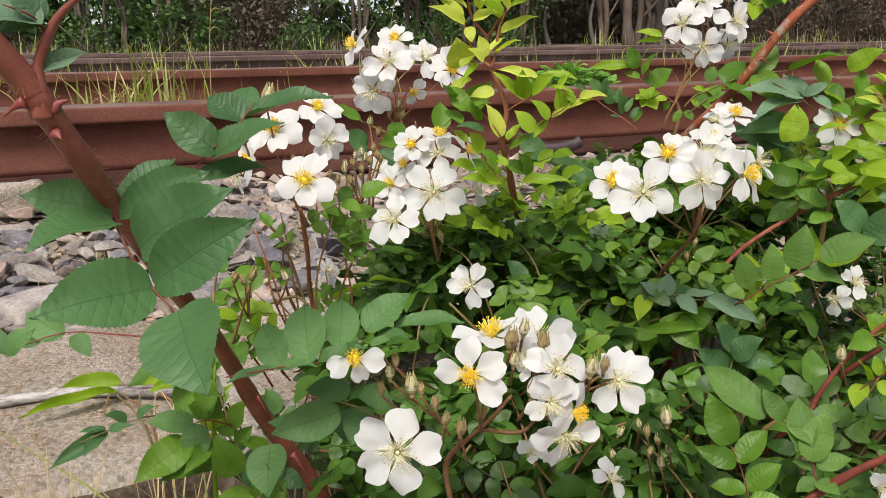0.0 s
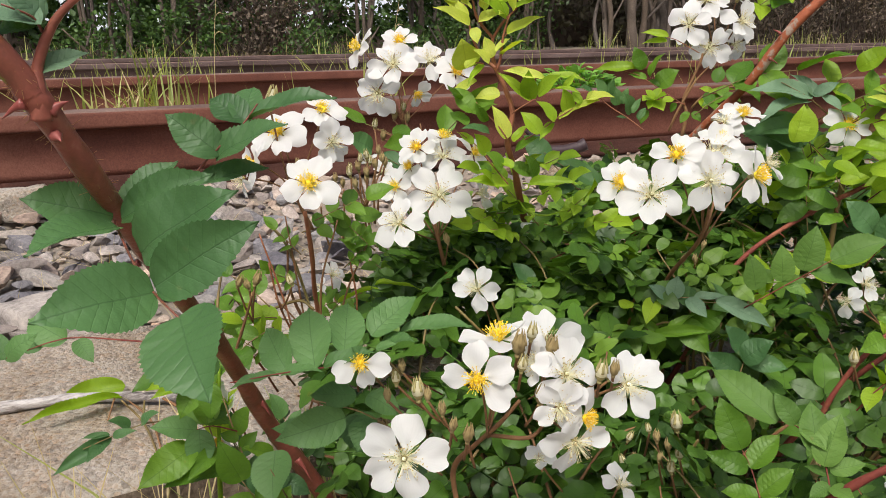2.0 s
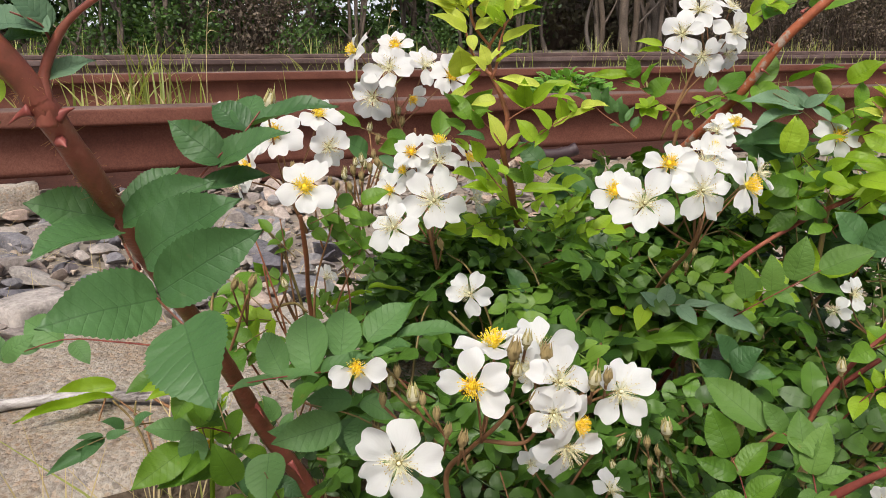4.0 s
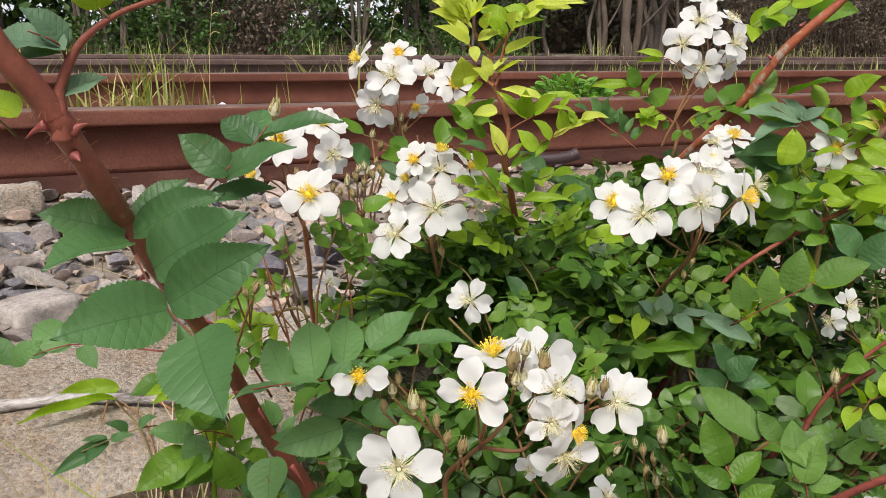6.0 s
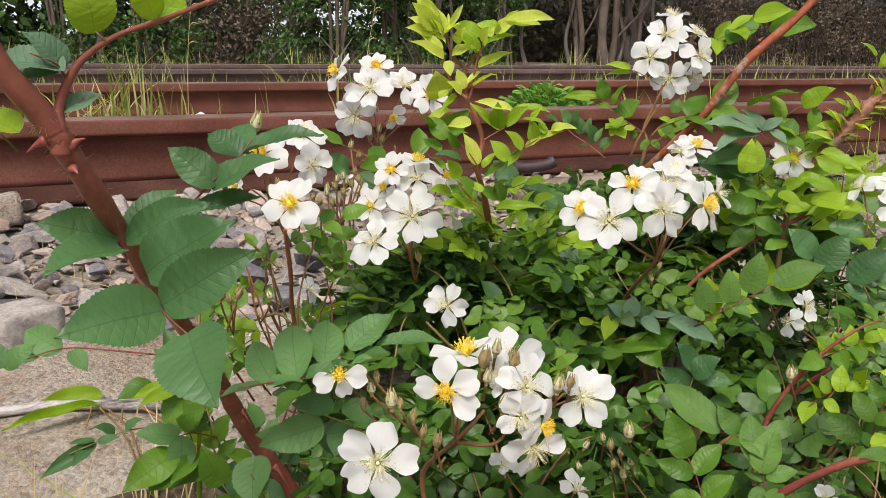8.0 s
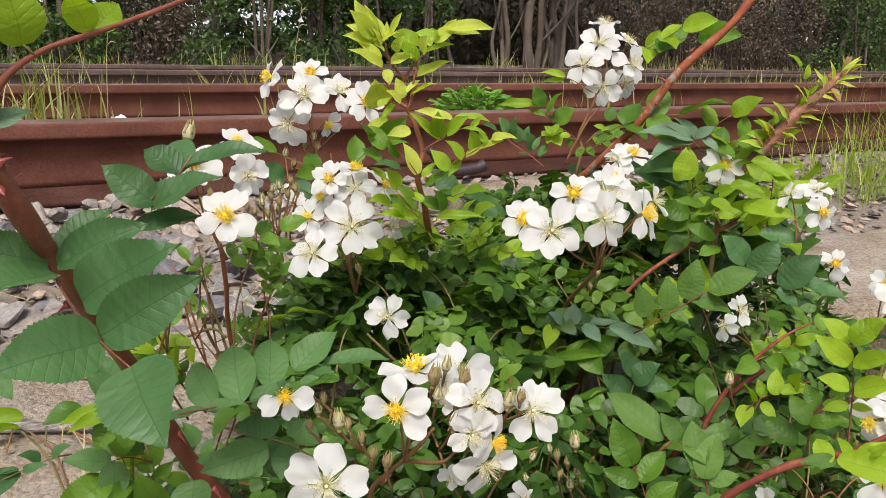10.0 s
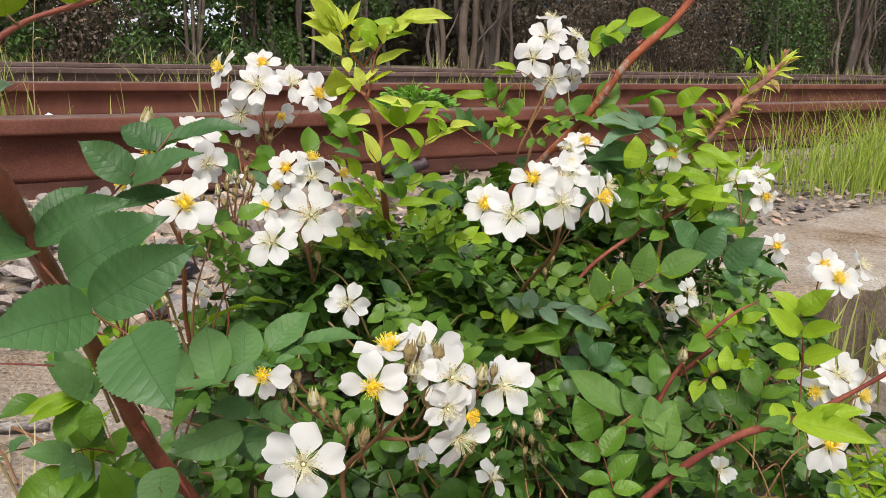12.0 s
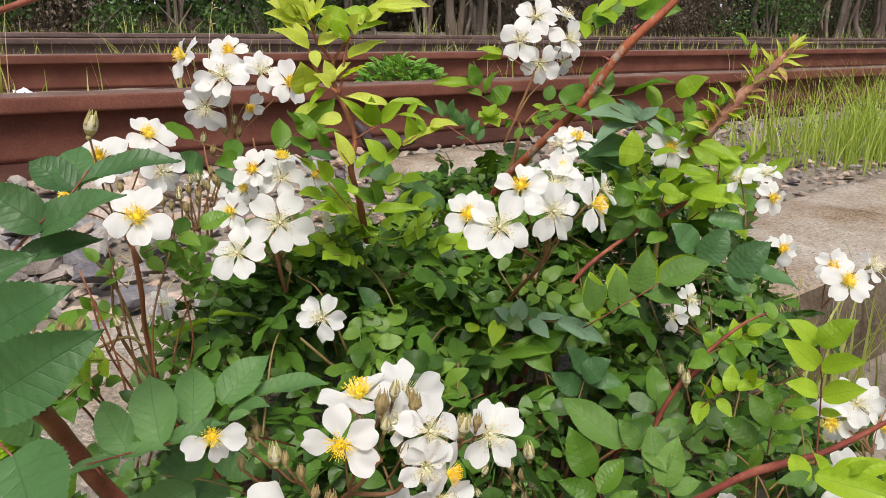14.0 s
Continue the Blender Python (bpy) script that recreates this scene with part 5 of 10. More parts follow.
flower(rose, (0.3103, 0.5036, 0.2165), (-0.33, -0.78, 0.54), 0.0276, "p", 10, joint=(0.3001, 0.4889, 0.1708))
flower(rose, (0.2800, 0.5009, 0.2014), (-0.65, -0.64, 0.41), 0.0225, "y", 30, joint=(0.3001, 0.4889, 0.1708))
flower(rose, (0.3243, 0.4924, 0.2184), (0.31, -0.79, 0.53), 0.0241, "y", 10, joint=(0.3001, 0.4889, 0.1708))
flower(rose, (0.3206, 0.4769, 0.1983), (0.46, -0.87, 0.16), 0.0223, "p", 20, petals=3, joint=(0.3001, 0.4889, 0.1708))
flower(rose, (0.2953, 0.5191, 0.2088), (-0.62, -0.53, 0.58), 0.0202, "y", 10, joint=(0.3001, 0.4889, 0.1708))

# single flower in the middle
flower(rose, (0.3071, 0.4520, 0.1512), (-0.60, -0.62, 0.50), 0.0262, "p", 10, joint=(0.3227, 0.4644, 0.1203))
flower(rose, (0.2526, 0.5458, 0.1410), (0.39, -0.74, 0.54), 0.0198, "p", 10, petals=4, joint=(0.2560, 0.5363, 0.1136))
flower(rose, (0.3650, 0.5066, 0.1725), (-0.26, -0.61, 0.75), 0.0141, "p", 0, petals=4)
flower(rose, (0.2453, 0.5469, 0.1342), (-0.92, -0.35, 0.19), 0.0141, "p", 10, petals=3)

# the nearest flower cluster
cane(rose, [(0.2398, 0.3268, 0.1060), (0.2362, 0.3236, 0.1281), (0.2381, 0.3077, 0.1460), (0.2420, 0.2980, 0.1574), (0.2473, 0.2939, 0.1665)], [0.001, 0.001, 0.0009, 0.0008, 0.0006], PEDICEL)
cane(rose, [(0.2400, 0.3027, 0.1513), (0.2516, 0.2955, 0.1512), (0.2561, 0.2919, 0.1572)], [0.0007, 0.0007, 0.0006], PEDICEL)
flower(rose, (0.2300, 0.2894, 0.1793), (-0.53, -0.83, 0.21), 0.0251, "y", 45, petals=4, joint=(0.2391, 0.3009, 0.1513))
flower(rose, (0.2442, 0.3029, 0.1847), (-0.13, -0.06, 0.99), 0.0286, "y", 20, joint=(0.2391, 0.3009, 0.1513))
flower(rose, (0.2629, 0.3047, 0.1799), (-0.36, -0.84, 0.41), 0.0277, "p", 36, openness=-8, joint=(0.2553, 0.2925, 0.1582))
flower(rose, (0.2557, 0.2796, 0.1799), (-0.17, -0.81, 0.56), 0.0252, "p", 20, joint=(0.2553, 0.2925, 0.1582))
flower(rose, (0.2514, 0.2893, 0.1798), (-0.82, -0.12, 0.56), 0.0204, "p", 60, petals=3, openness=25, joint=(0.2553, 0.2925, 0.1582))
flower(rose, (0.2787, 0.2788, 0.1726), (-0.21, -0.89, 0.40), 0.0244, "p", 25, joint=(0.2553, 0.2925, 0.1582))
flower(rose, (0.2607, 0.2766, 0.1654), (0.47, -0.88, 0.05), 0.0201, "y", 10, joint=(0.2553, 0.2925, 0.1582))
flower(rose, (0.2514, 0.2755, 0.1713), (-0.35, -0.93, 0.11), 0.0207, "p", 150, petals=3, joint=(0.2553, 0.2925, 0.1582))
flower(rose, (0.2573, 0.2759, 0.1581), (-0.20, -0.97, -0.11), 0.0244, "p", 110, petals=4, joint=(0.2553, 0.2925, 0.1582))
flower(rose, (0.2087, 0.3004, 0.1510), (-0.37, -0.86, 0.35), 0.0309, "p", 15, joint=(0.2269, 0.3124, 0.1340))
bud(rose, (0.2517, 0.3015, 0.1833), (-0.03, 0.05, 1.00), 0.0072, (0.2512, 0.3068, 0.1699))
bud(rose, (0.2603, 0.2972, 0.1814), (-0.03, 0.05, 1.00), 0.0072, (0.2573, 0.3036, 0.1679))
bud(rose, (0.2182, 0.3115, 0.1683), (-0.03, 0.05, 1.00), 0.0069, (0.2265, 0.3129, 0.1544))
bud(rose, (0.2554, 0.2950, 0.1665), (-0.03, 0.05, 1.00), 0.0052, (0.2533, 0.3008, 0.1526))
bud(rose, (0.2249, 0.3068, 0.1622), (-0.03, 0.05, 1.00), 0.0046, (0.2311, 0.3090, 0.1480))
bud(rose, (0.2318, 0.3013, 0.1534), (-0.03, 0.05, 1.00), 0.0043, (0.2358, 0.3043, 0.1390))
bud(rose, (0.2465, 0.3010, 0.1741), (-0.03, 0.05, 1.00), 0.0059, (0.2472, 0.3057, 0.1603))
bud(rose, (0.2441, 0.3026, 0.1759), (-0.03, 0.05, 1.00), 0.0059, (0.2455, 0.3070, 0.1623))
bud(rose, (0.2210, 0.3099, 0.1668), (-0.03, 0.05, 1.00), 0.0043, (0.2285, 0.3116, 0.1528))
bud(rose, (0.2119, 0.3154, 0.1725), (-0.03, 0.05, 1.00), 0.0049, (0.2222, 0.3160, 0.1586))
bud(rose, (0.2141, 0.3156, 0.1762), (-0.03, 0.05, 1.00), 0.0043, (0.2239, 0.3164, 0.1624))
bud(rose, (0.2086, 0.3152, 0.1669), (-0.03, 0.05, 1.00), 0.0043, (0.2196, 0.3154, 0.1529))
bud(rose, (0.2773, 0.2874, 0.1729), (-0.03, 0.05, 1.00), 0.0043, (0.2693, 0.2958, 0.1592))
bud(rose, (0.2748, 0.2887, 0.1738), (-0.03, 0.05, 1.00), 0.0043, (0.2675, 0.2969, 0.1602))
flower(rose, (0.1973, 0.3070, 0.1837), (-0.32, -0.88, 0.36), 0.0188, "y", -62, petals=3, joint=(0.2225, 0.3467, 0.1485))
stalk = leaf(rose, [(0.2132, 0.3131, 0.1742), (0.2048, 0.3110, 0.1852)], LEAF_BLUE)
leaflet(stalk, (0.2001, 0.3084, 0.1850), (0.1952, 0.3093, 0.1886), LEAF_BLUE, (-0.27, -0.63, 0.73))
leaflet(stalk, (0.2034, 0.3096, 0.1863), (0.2089, 0.3058, 0.1891), LEAF_BLUE, (-0.12, -0.56, 0.82), broad=0.8)
bud(rose, (0.2439, 0.2885, 0.1888), (0.08, -0.12, 0.99), 0.0073, (0.2466, 0.2963, 0.1767))
bud(rose, (0.2533, 0.2843, 0.1876), (0.08, -0.12, 0.99), 0.0064, (0.2564, 0.2918, 0.1755))
bud(rose, (0.2486, 0.2821, 0.1731), (0.08, -0.12, 0.99), 0.0064, (0.2515, 0.2895, 0.1603))
bud(rose, (0.2442, 0.2867, 0.1826), (0.08, -0.12, 0.99), 0.0051, (0.2469, 0.2943, 0.1702))
bud(rose, (0.2668, 0.2764, 0.1800), (0.08, -0.12, 0.99), 0.0064, (0.2705, 0.2836, 0.1675))
bud(rose, (0.2708, 0.2750, 0.1808), (0.08, -0.12, 0.99), 0.0048, (0.2747, 0.2821, 0.1684))
bud(rose, (0.2260, 0.2882, 0.1616), (0.08, -0.12, 0.99), 0.0057, (0.2279, 0.2959, 0.1483))
bud(rose, (0.2219, 0.2908, 0.1644), (0.08, -0.12, 0.99), 0.0045, (0.2237, 0.2986, 0.1512))
bud(rose, (0.2384, 0.2881, 0.1793), (0.08, -0.12, 0.99), 0.0054, (0.2409, 0.2958, 0.1667))
bud(rose, (0.2342, 0.2877, 0.1719), (0.08, -0.12, 0.99), 0.0045, (0.2365, 0.2954, 0.1591))
bud(rose, (0.2533, 0.2804, 0.1742), (0.08, -0.12, 0.99), 0.0048, (0.2565, 0.2878, 0.1615))
bud(rose, (0.2481, 0.2878, 0.1923), (0.08, -0.12, 0.99), 0.0054, (0.2510, 0.2955, 0.1804))

# flowers low in the leaves
flower(rose, (0.2703, 0.3196, 0.1263), (-0.21, -0.79, 0.58), 0.0132, "p", 10, petals=4, openness=25, joint=(0.2865, 0.3284, 0.1032))
flower(rose, (0.3028, 0.3123, 0.1107), (0.25, -0.50, 0.83), 0.0181, "p", 10, petals=4, openness=15, joint=(0.3079, 0.3261, 0.0883))
flower(rose, (0.1723, 0.4585, 0.1099), (-0.69, -0.52, 0.50), 0.0226, "p", 10, petals=4, openness=30, joint=(0.1791, 0.4680, 0.0753))
flower(rose, (0.1657, 0.4558, 0.0908), (0.12, -0.97, 0.22), 0.0198, "y", 0, petals=3, openness=30, joint=(0.1778, 0.4652, 0.0638))
bud(rose, (0.1900, 0.4470, 0.1737), (0.31, -0.21, 0.93), 0.0066, (0.1890, 0.4623, 0.1474))
bud(rose, (0.1822, 0.4500, 0.1725), (0.31, -0.21, 0.93), 0.0058, (0.1890, 0.4623, 0.1474))
bud(rose, (0.1870, 0.4580, 0.1682), (-0.31, 0.06, 0.95), 0.0052, (0.1905, 0.4719, 0.1440))
bud(rose, (0.2082, 0.4598, 0.1670), (-0.35, 0.08, 0.93), 0.0053, (0.2063, 0.4771, 0.1463))
bud(rose, (0.3321, 0.3168, 0.1306), (-0.37, 0.09, 0.92), 0.0057, (0.3432, 0.3282, 0.1088))
bud(rose, (0.3142, 0.3227, 0.1244), (0.31, -0.21, 0.93), 0.0044, (0.3208, 0.3359, 0.1023))
bud(rose, (0.3104, 0.3217, 0.1154), (-0.37, 0.09, 0.92), 0.0044, (0.3157, 0.3353, 0.0928))
bud(rose, (0.3215, 0.3205, 0.1277), (-0.27, 0.04, 0.96), 0.0040, (0.3299, 0.3330, 0.1059))
bud(rose, (0.3148, 0.3201, 0.1165), (0.00, -0.08, 1.00), 0.0037, (0.3235, 0.3323, 0.0939))
bud(rose, (0.3244, 0.3159, 0.1164), (0.13, -0.14, 0.98), 0.0040, (0.3362, 0.3268, 0.0938))
bud(rose, (0.3898, 0.2960, 0.1062), (-0.31, 0.06, 0.95), 0.0055, (0.4074, 0.3042, 0.0830))
bud(rose, (0.4594, 0.3397, 0.1266), (-0.05, -0.06, 1.00), 0.0061, (0.4736, 0.3494, 0.1039))
bud(rose, (0.3743, 0.3183, 0.1210), (0.22, -0.18, 0.96), 0.0061, (0.3856, 0.3294, 0.0986))
bud(rose, (0.4004, 0.3069, 0.1206), (0.20, -0.17, 0.97), 0.0050, (0.4178, 0.3154, 0.0981))
bud(rose, (0.2970, 0.4693, 0.1763), (-0.29, 0.05, 0.96), 0.0058, (0.3007, 0.4841, 0.1551))
bud(rose, (0.1772, 0.4335, 0.1086), (0.33, -0.22, 0.92), 0.0050, (0.1809, 0.4476, 0.0852))
bud(rose, (0.4265, 0.4204, 0.1614), (-0.12, -0.03, 0.99), 0.0050, (0.4348, 0.4330, 0.1393))
bud(rose, (0.4318, 0.4204, 0.1691), (0.18, -0.16, 0.97), 0.0046, (0.4372, 0.4342, 0.1473))
bud(rose, (0.4207, 0.4230, 0.1615), (0.25, -0.19, 0.95), 0.0046, (0.4369, 0.4320, 0.1393))

# the broad flower cluster
cane(rose, [(0.4106, 0.4430, 0.0994), (0.4027, 0.4163, 0.1507), (0.3957, 0.3837, 0.1832), (0.3924, 0.3736, 0.2014)], [0.0012, 0.0011, 0.001, 0.0008], PEDICEL)
flower(rose, (0.3411, 0.3726, 0.2188), (-0.70, -0.57, 0.43), 0.0265, "y", 20, joint=(0.3985, 0.3829, 0.1845))
flower(rose, (0.3429, 0.3543, 0.2167), (-0.40, -0.80, 0.45), 0.0322, "p", 0, joint=(0.3985, 0.3829, 0.1845))
flower(rose, (0.3644, 0.3659, 0.2302), (-0.51, -0.65, 0.55), 0.0265, "y", 30, joint=(0.3985, 0.3829, 0.1845))
flower(rose, (0.3826, 0.3636, 0.2301), (-0.23, -0.68, 0.70), 0.0305, "p", 10, joint=(0.3985, 0.3829, 0.1845))
flower(rose, (0.3733, 0.3535, 0.2204), (-0.33, -0.91, 0.26), 0.0296, "p", 35, joint=(0.3985, 0.3829, 0.1845))
flower(rose, (0.3952, 0.3500, 0.2213), (0.35, -0.89, 0.29), 0.0295, "y", 15, joint=(0.3985, 0.3829, 0.1845))
flower(rose, (0.3905, 0.3676, 0.2361), (0.03, -0.23, 0.97), 0.0209, "y", 15, joint=(0.3985, 0.3829, 0.1845))
flower(rose, (0.4236, 0.3718, 0.2219), (0.31, -0.79, 0.53), 0.0221, "p", 10, petals=4, joint=(0.3985, 0.3829, 0.1845))
flower(rose, (0.4448, 0.4130, 0.2401), (-0.08, -0.50, 0.86), 0.0243, "y", 10, joint=(0.3985, 0.3829, 0.1845))
flower(rose, (0.4361, 0.4159, 0.2372), (-0.62, -0.21, 0.76), 0.0225, "p", 10, petals=4, joint=(0.3985, 0.3829, 0.1845))

# the flower cluster at the top of the red twig
flower(rose, (0.5245, 0.5397, 0.3050), (-0.42, -0.70, 0.58), 0.0339, "p", 10, joint=(0.5428, 0.5420, 0.2620))
flower(rose, (0.5085, 0.5366, 0.2893), (-0.67, -0.64, 0.38), 0.0336, "p", 30, joint=(0.5428, 0.5420, 0.2620))
flower(rose, (0.5230, 0.5315, 0.2739), (-0.54, -0.84, -0.02), 0.0310, "p", 0, joint=(0.5428, 0.5420, 0.2620))
flower(rose, (0.5453, 0.5265, 0.2905), (-0.00, -0.94, 0.34), 0.0322, "p", 20, joint=(0.5428, 0.5420, 0.2620))
flower(rose, (0.5523, 0.5392, 0.3063), (0.11, -0.57, 0.82), 0.0279, "p", 10, joint=(0.5428, 0.5420, 0.2620))
flower(rose, (0.5516, 0.5659, 0.3198), (-0.09, -0.19, 0.98), 0.0288, "p", 10, joint=(0.5428, 0.5420, 0.2620))
flower(rose, (0.5500, 0.5370, 0.2752), (-0.03, -0.99, -0.14), 0.0248, "p", 10, petals=4, joint=(0.5428, 0.5420, 0.2620))

# flowers on the far side of the bush
flower(rose, (0.5013, 0.3943, 0.2339), (-0.37, -0.84, 0.40), 0.0267, "y", 15, joint=(0.5188, 0.4017, 0.2075))
flower(rose, (0.4966, 0.3237, 0.2186), (-0.47, -0.87, 0.12), 0.0205, "y", 20, joint=(0.4928, 0.3337, 0.2006))
flower(rose, (0.5051, 0.3331, 0.2281), (-0.53, -0.24, 0.81), 0.0165, "p", 20, joint=(0.4928, 0.3337, 0.2006))
flower(rose, (0.4932, 0.3410, 0.2259), (-0.79, -0.03, 0.61), 0.0191, "p", 0, petals=4, joint=(0.4928, 0.3337, 0.2006))
flower(rose, (0.5656, 0.3230, 0.1704), (-0.58, -0.59, 0.55), 0.0236, "y", 10, joint=(0.5679, 0.3261, 0.1438))
flower(rose, (0.5669, 0.3137, 0.1636), (-0.47, -0.64, 0.60), 0.0315, "y", 30, joint=(0.5679, 0.3261, 0.1438))
flower(rose, (0.5889, 0.3124, 0.1698), (0.21, -0.74, 0.64), 0.0259, "p", 0, joint=(0.5679, 0.3261, 0.1438))
flower(rose, (0.5255, 0.3309, 0.1852), (-0.62, -0.64, 0.46), 0.0206, "y", 10, petals=4, joint=(0.5370, 0.3285, 0.1624))
flower(rose, (0.4128, 0.2262, 0.1357), (-0.46, -0.80, 0.38), 0.0261, "y", 30, joint=(0.4172, 0.2352, 0.1129))
flower(rose, (0.4289, 0.2346, 0.1603), (-0.53, -0.51, 0.68), 0.0229, "p", 10, joint=(0.4174, 0.2203, 0.1484))
flower(rose, (0.4202, 0.2388, 0.1535), (-0.84, -0.53, -0.05), 0.0220, "y", 10, petals=4, joint=(0.4174, 0.2203, 0.1484))
flower(rose, (0.4310, 0.2247, 0.1536), (-0.07, -0.94, 0.33), 0.0202, "y", 10, joint=(0.4174, 0.2203, 0.1484))
flower(rose, (0.4391, 0.2231, 0.1678), (0.13, -0.78, 0.62), 0.0202, "p", 10, joint=(0.4174, 0.2203, 0.1484))
flower(rose, (0.3871, 0.2579, 0.1163), (-0.51, -0.70, 0.49), 0.0148, "p", 10, petals=4, openness=35, joint=(0.3919, 0.2614, 0.0969))
flower(rose, (0.4726, 0.3490, 0.1606), (-0.10, -0.87, 0.49), 0.0195, "p", 10, petals=4, joint=(0.4924, 0.3524, 0.1347))
flower(rose, (0.4647, 0.3521, 0.1518), (-0.85, -0.41, 0.34), 0.0182, "p", 10, petals=3, joint=(0.4924, 0.3524, 0.1347))

# ---- leaves that stand clear ----
stalk = leaf(rose, [(0.2424, 0.3487, 0.1462), (0.2131, 0.3186, 0.1735), (0.1940, 0.3142, 0.1803), (0.1755, 0.3146, 0.1814), (0.1580, 0.3162, 0.1805)], LEAF_BLUE, STEM_RED)
leaflet(stalk, (0.1761, 0.3175, 0.1806), (0.1722, 0.3358, 0.1912), LEAF_BLUE, (-0.59, -0.61, 0.53), broad=0.82)
leaflet(stalk, (0.1843, 0.3142, 0.1816), (0.1880, 0.3361, 0.1963), LEAF_BLUE, (-0.41, -0.70, 0.59), broad=0.88)
leaflet(stalk, (0.1945, 0.3153, 0.1847), (0.2020, 0.3336, 0.1967), LEAF_BLUE, (-0.08, -0.82, 0.57), broad=0.86)
leaflet(stalk, (0.2050, 0.3184, 0.1879), (0.2223, 0.3223, 0.1997), LEAF_BLUE, (-0.45, -0.55, 0.70), broad=0.9)
leaflet(stalk, (0.2148, 0.3165, 0.1880), (0.2391, 0.3122, 0.1898), LEAF_BLUE, (-0.10, -0.25, 0.96), broad=0.6)
leaflet(stalk, (0.2077, 0.3166, 0.1855), (0.2155, 0.3076, 0.1894), LEAF_BLUE, (-0.05, -0.14, 0.99))
leaflet(stalk, (0.1729, 0.3154, 0.1806), (0.1578, 0.3143, 0.1813), LEAF_BLUE, (-0.05, -0.14, 0.99), broad=0.5)
leaflet(stalk, (0.1739, 0.3160, 0.1802), (0.1850, 0.3080, 0.1846), LEAF_BLUE, (0.08, -0.10, 0.99), broad=0.8)
leaflet(stalk, (0.1872, 0.3131, 0.1819), (0.2012, 0.3057, 0.1889), LEAF_BLUE, (-0.11, -0.27, 0.96), broad=0.55)
stalk = leaf(rose, [(0.2170, 0.3256, 0.1453), (0.2022, 0.3244, 0.1578), (0.1870, 0.3271, 0.1640)], LEAF_BLUE)
leaflet(stalk, (0.2010, 0.3266, 0.1636), (0.1855, 0.3285, 0.1668), LEAF_BLUE)
leaflet(stalk, (0.1965, 0.3263, 0.1560), (0.1722, 0.3247, 0.1533), LEAF_BLUE, broad=0.95)
leaflet(stalk, (0.2053, 0.3280, 0.1556), (0.1977, 0.3178, 0.1479), LEAF_BLUE, broad=1.1)
leaflet(stalk, (0.1886, 0.3280, 0.1503), (0.1727, 0.3360, 0.1543), LEAF_BLUE, broad=0.8)
leaflet(stalk, (0.2073, 0.3338, 0.1593), (0.2164, 0.3232, 0.1555), LEAF_BLUE)
stalk = leaf(rose, [(0.1835, 0.3724, 0.1018), (0.1769, 0.3688, 0.1183)], LEAF_BLUE)
leaflet(stalk, (0.1809, 0.3789, 0.1203), (0.1747, 0.3611, 0.1080), LEAF_BLUE, broad=1.3)
leaflet(stalk, (0.2013, 0.3441, 0.1468), (0.2088, 0.3274, 0.1394), LEAF_BLUE)
stalk = leaf(rose, [(0.1727, 0.4242, 0.1093), (0.1622, 0.4271, 0.1130), (0.1549, 0.4274, 0.1125)], LEAF_BLUE, STEM_RED)
leaflet(stalk, (0.1550, 0.4289, 0.1117), (0.1354, 0.4291, 0.1178), LEAF_BLUE, (-0.06, -0.68, 0.74), broad=0.89)
leaflet(stalk, (0.1560, 0.4265, 0.1126), (0.1542, 0.4183, 0.0963), LEAF_BLUE, (-0.18, -0.77, 0.62), broad=1.13)
leaflet(stalk, (0.1529, 0.4259, 0.1050), (0.1276, 0.4126, 0.0989), LEAF_MID, (0.10, -0.66, 0.74), broad=0.89)
leaflet(stalk, (0.1568, 0.4189, 0.0981), (0.1374, 0.4172, 0.0944), LEAF_MID, (-0.17, -0.58, 0.79), broad=0.81)
leaflet(stalk, (0.1599, 0.4263, 0.1153), (0.1603, 0.4356, 0.1336), LEAF_MID, (-0.13, -0.77, 0.62), broad=1)
leaflet(stalk, (0.1624, 0.4259, 0.1171), (0.1705, 0.4338, 0.1212), LEAF_MID, (0.06, -0.56, 0.82), broad=0.97)
leaflet(stalk, (0.1623, 0.4250, 0.1027), (0.1483, 0.4113, 0.0977), LEAF_MID, (-0.03, -0.64, 0.77), broad=0.65)
stalk = leaf(rose, [(0.1405, 0.4444, 0.1119), (0.1320, 0.4445, 0.1119), (0.1187, 0.4430, 0.1093), (0.1069, 0.4412, 0.1068)], LEAF_DARK, STEM_GREEN)
leaflet(stalk, (0.1186, 0.4452, 0.1078), (0.0933, 0.4371, 0.0995), LEAF_DARK, (0.18, -0.69, 0.70), broad=0.45)
leaflet(stalk, (0.1183, 0.4444, 0.1099), (0.1070, 0.4439, 0.1115), LEAF_DARK, (0.08, -0.64, 0.76), broad=0.45)
leaflet(stalk, (0.1162, 0.4448, 0.1073), (0.1080, 0.4349, 0.1037), LEAF_DARK, (0.07, -0.56, 0.83), broad=0.73)
leaflet(stalk, (0.1199, 0.4420, 0.1098), (0.1293, 0.4377, 0.1134), LEAF_DARK, (-0.04, -0.57, 0.82), broad=0.65)
leaflet(stalk, (0.1275, 0.4467, 0.1110), (0.1192, 0.4424, 0.1184), LEAF_DARK, (-0.03, -0.65, 0.76), broad=0.89)
leaflet(stalk, (0.1323, 0.4442, 0.1125), (0.1390, 0.4377, 0.1208), LEAF_DARK, (-0.11, -0.63, 0.77), broad=0.89)
stalk = leaf(rose, [(0.1903, 0.4165, 0.0890), (0.1842, 0.4141, 0.0832), (0.1826, 0.4129, 0.0808)], LEAF_DARK, STEM_RED)
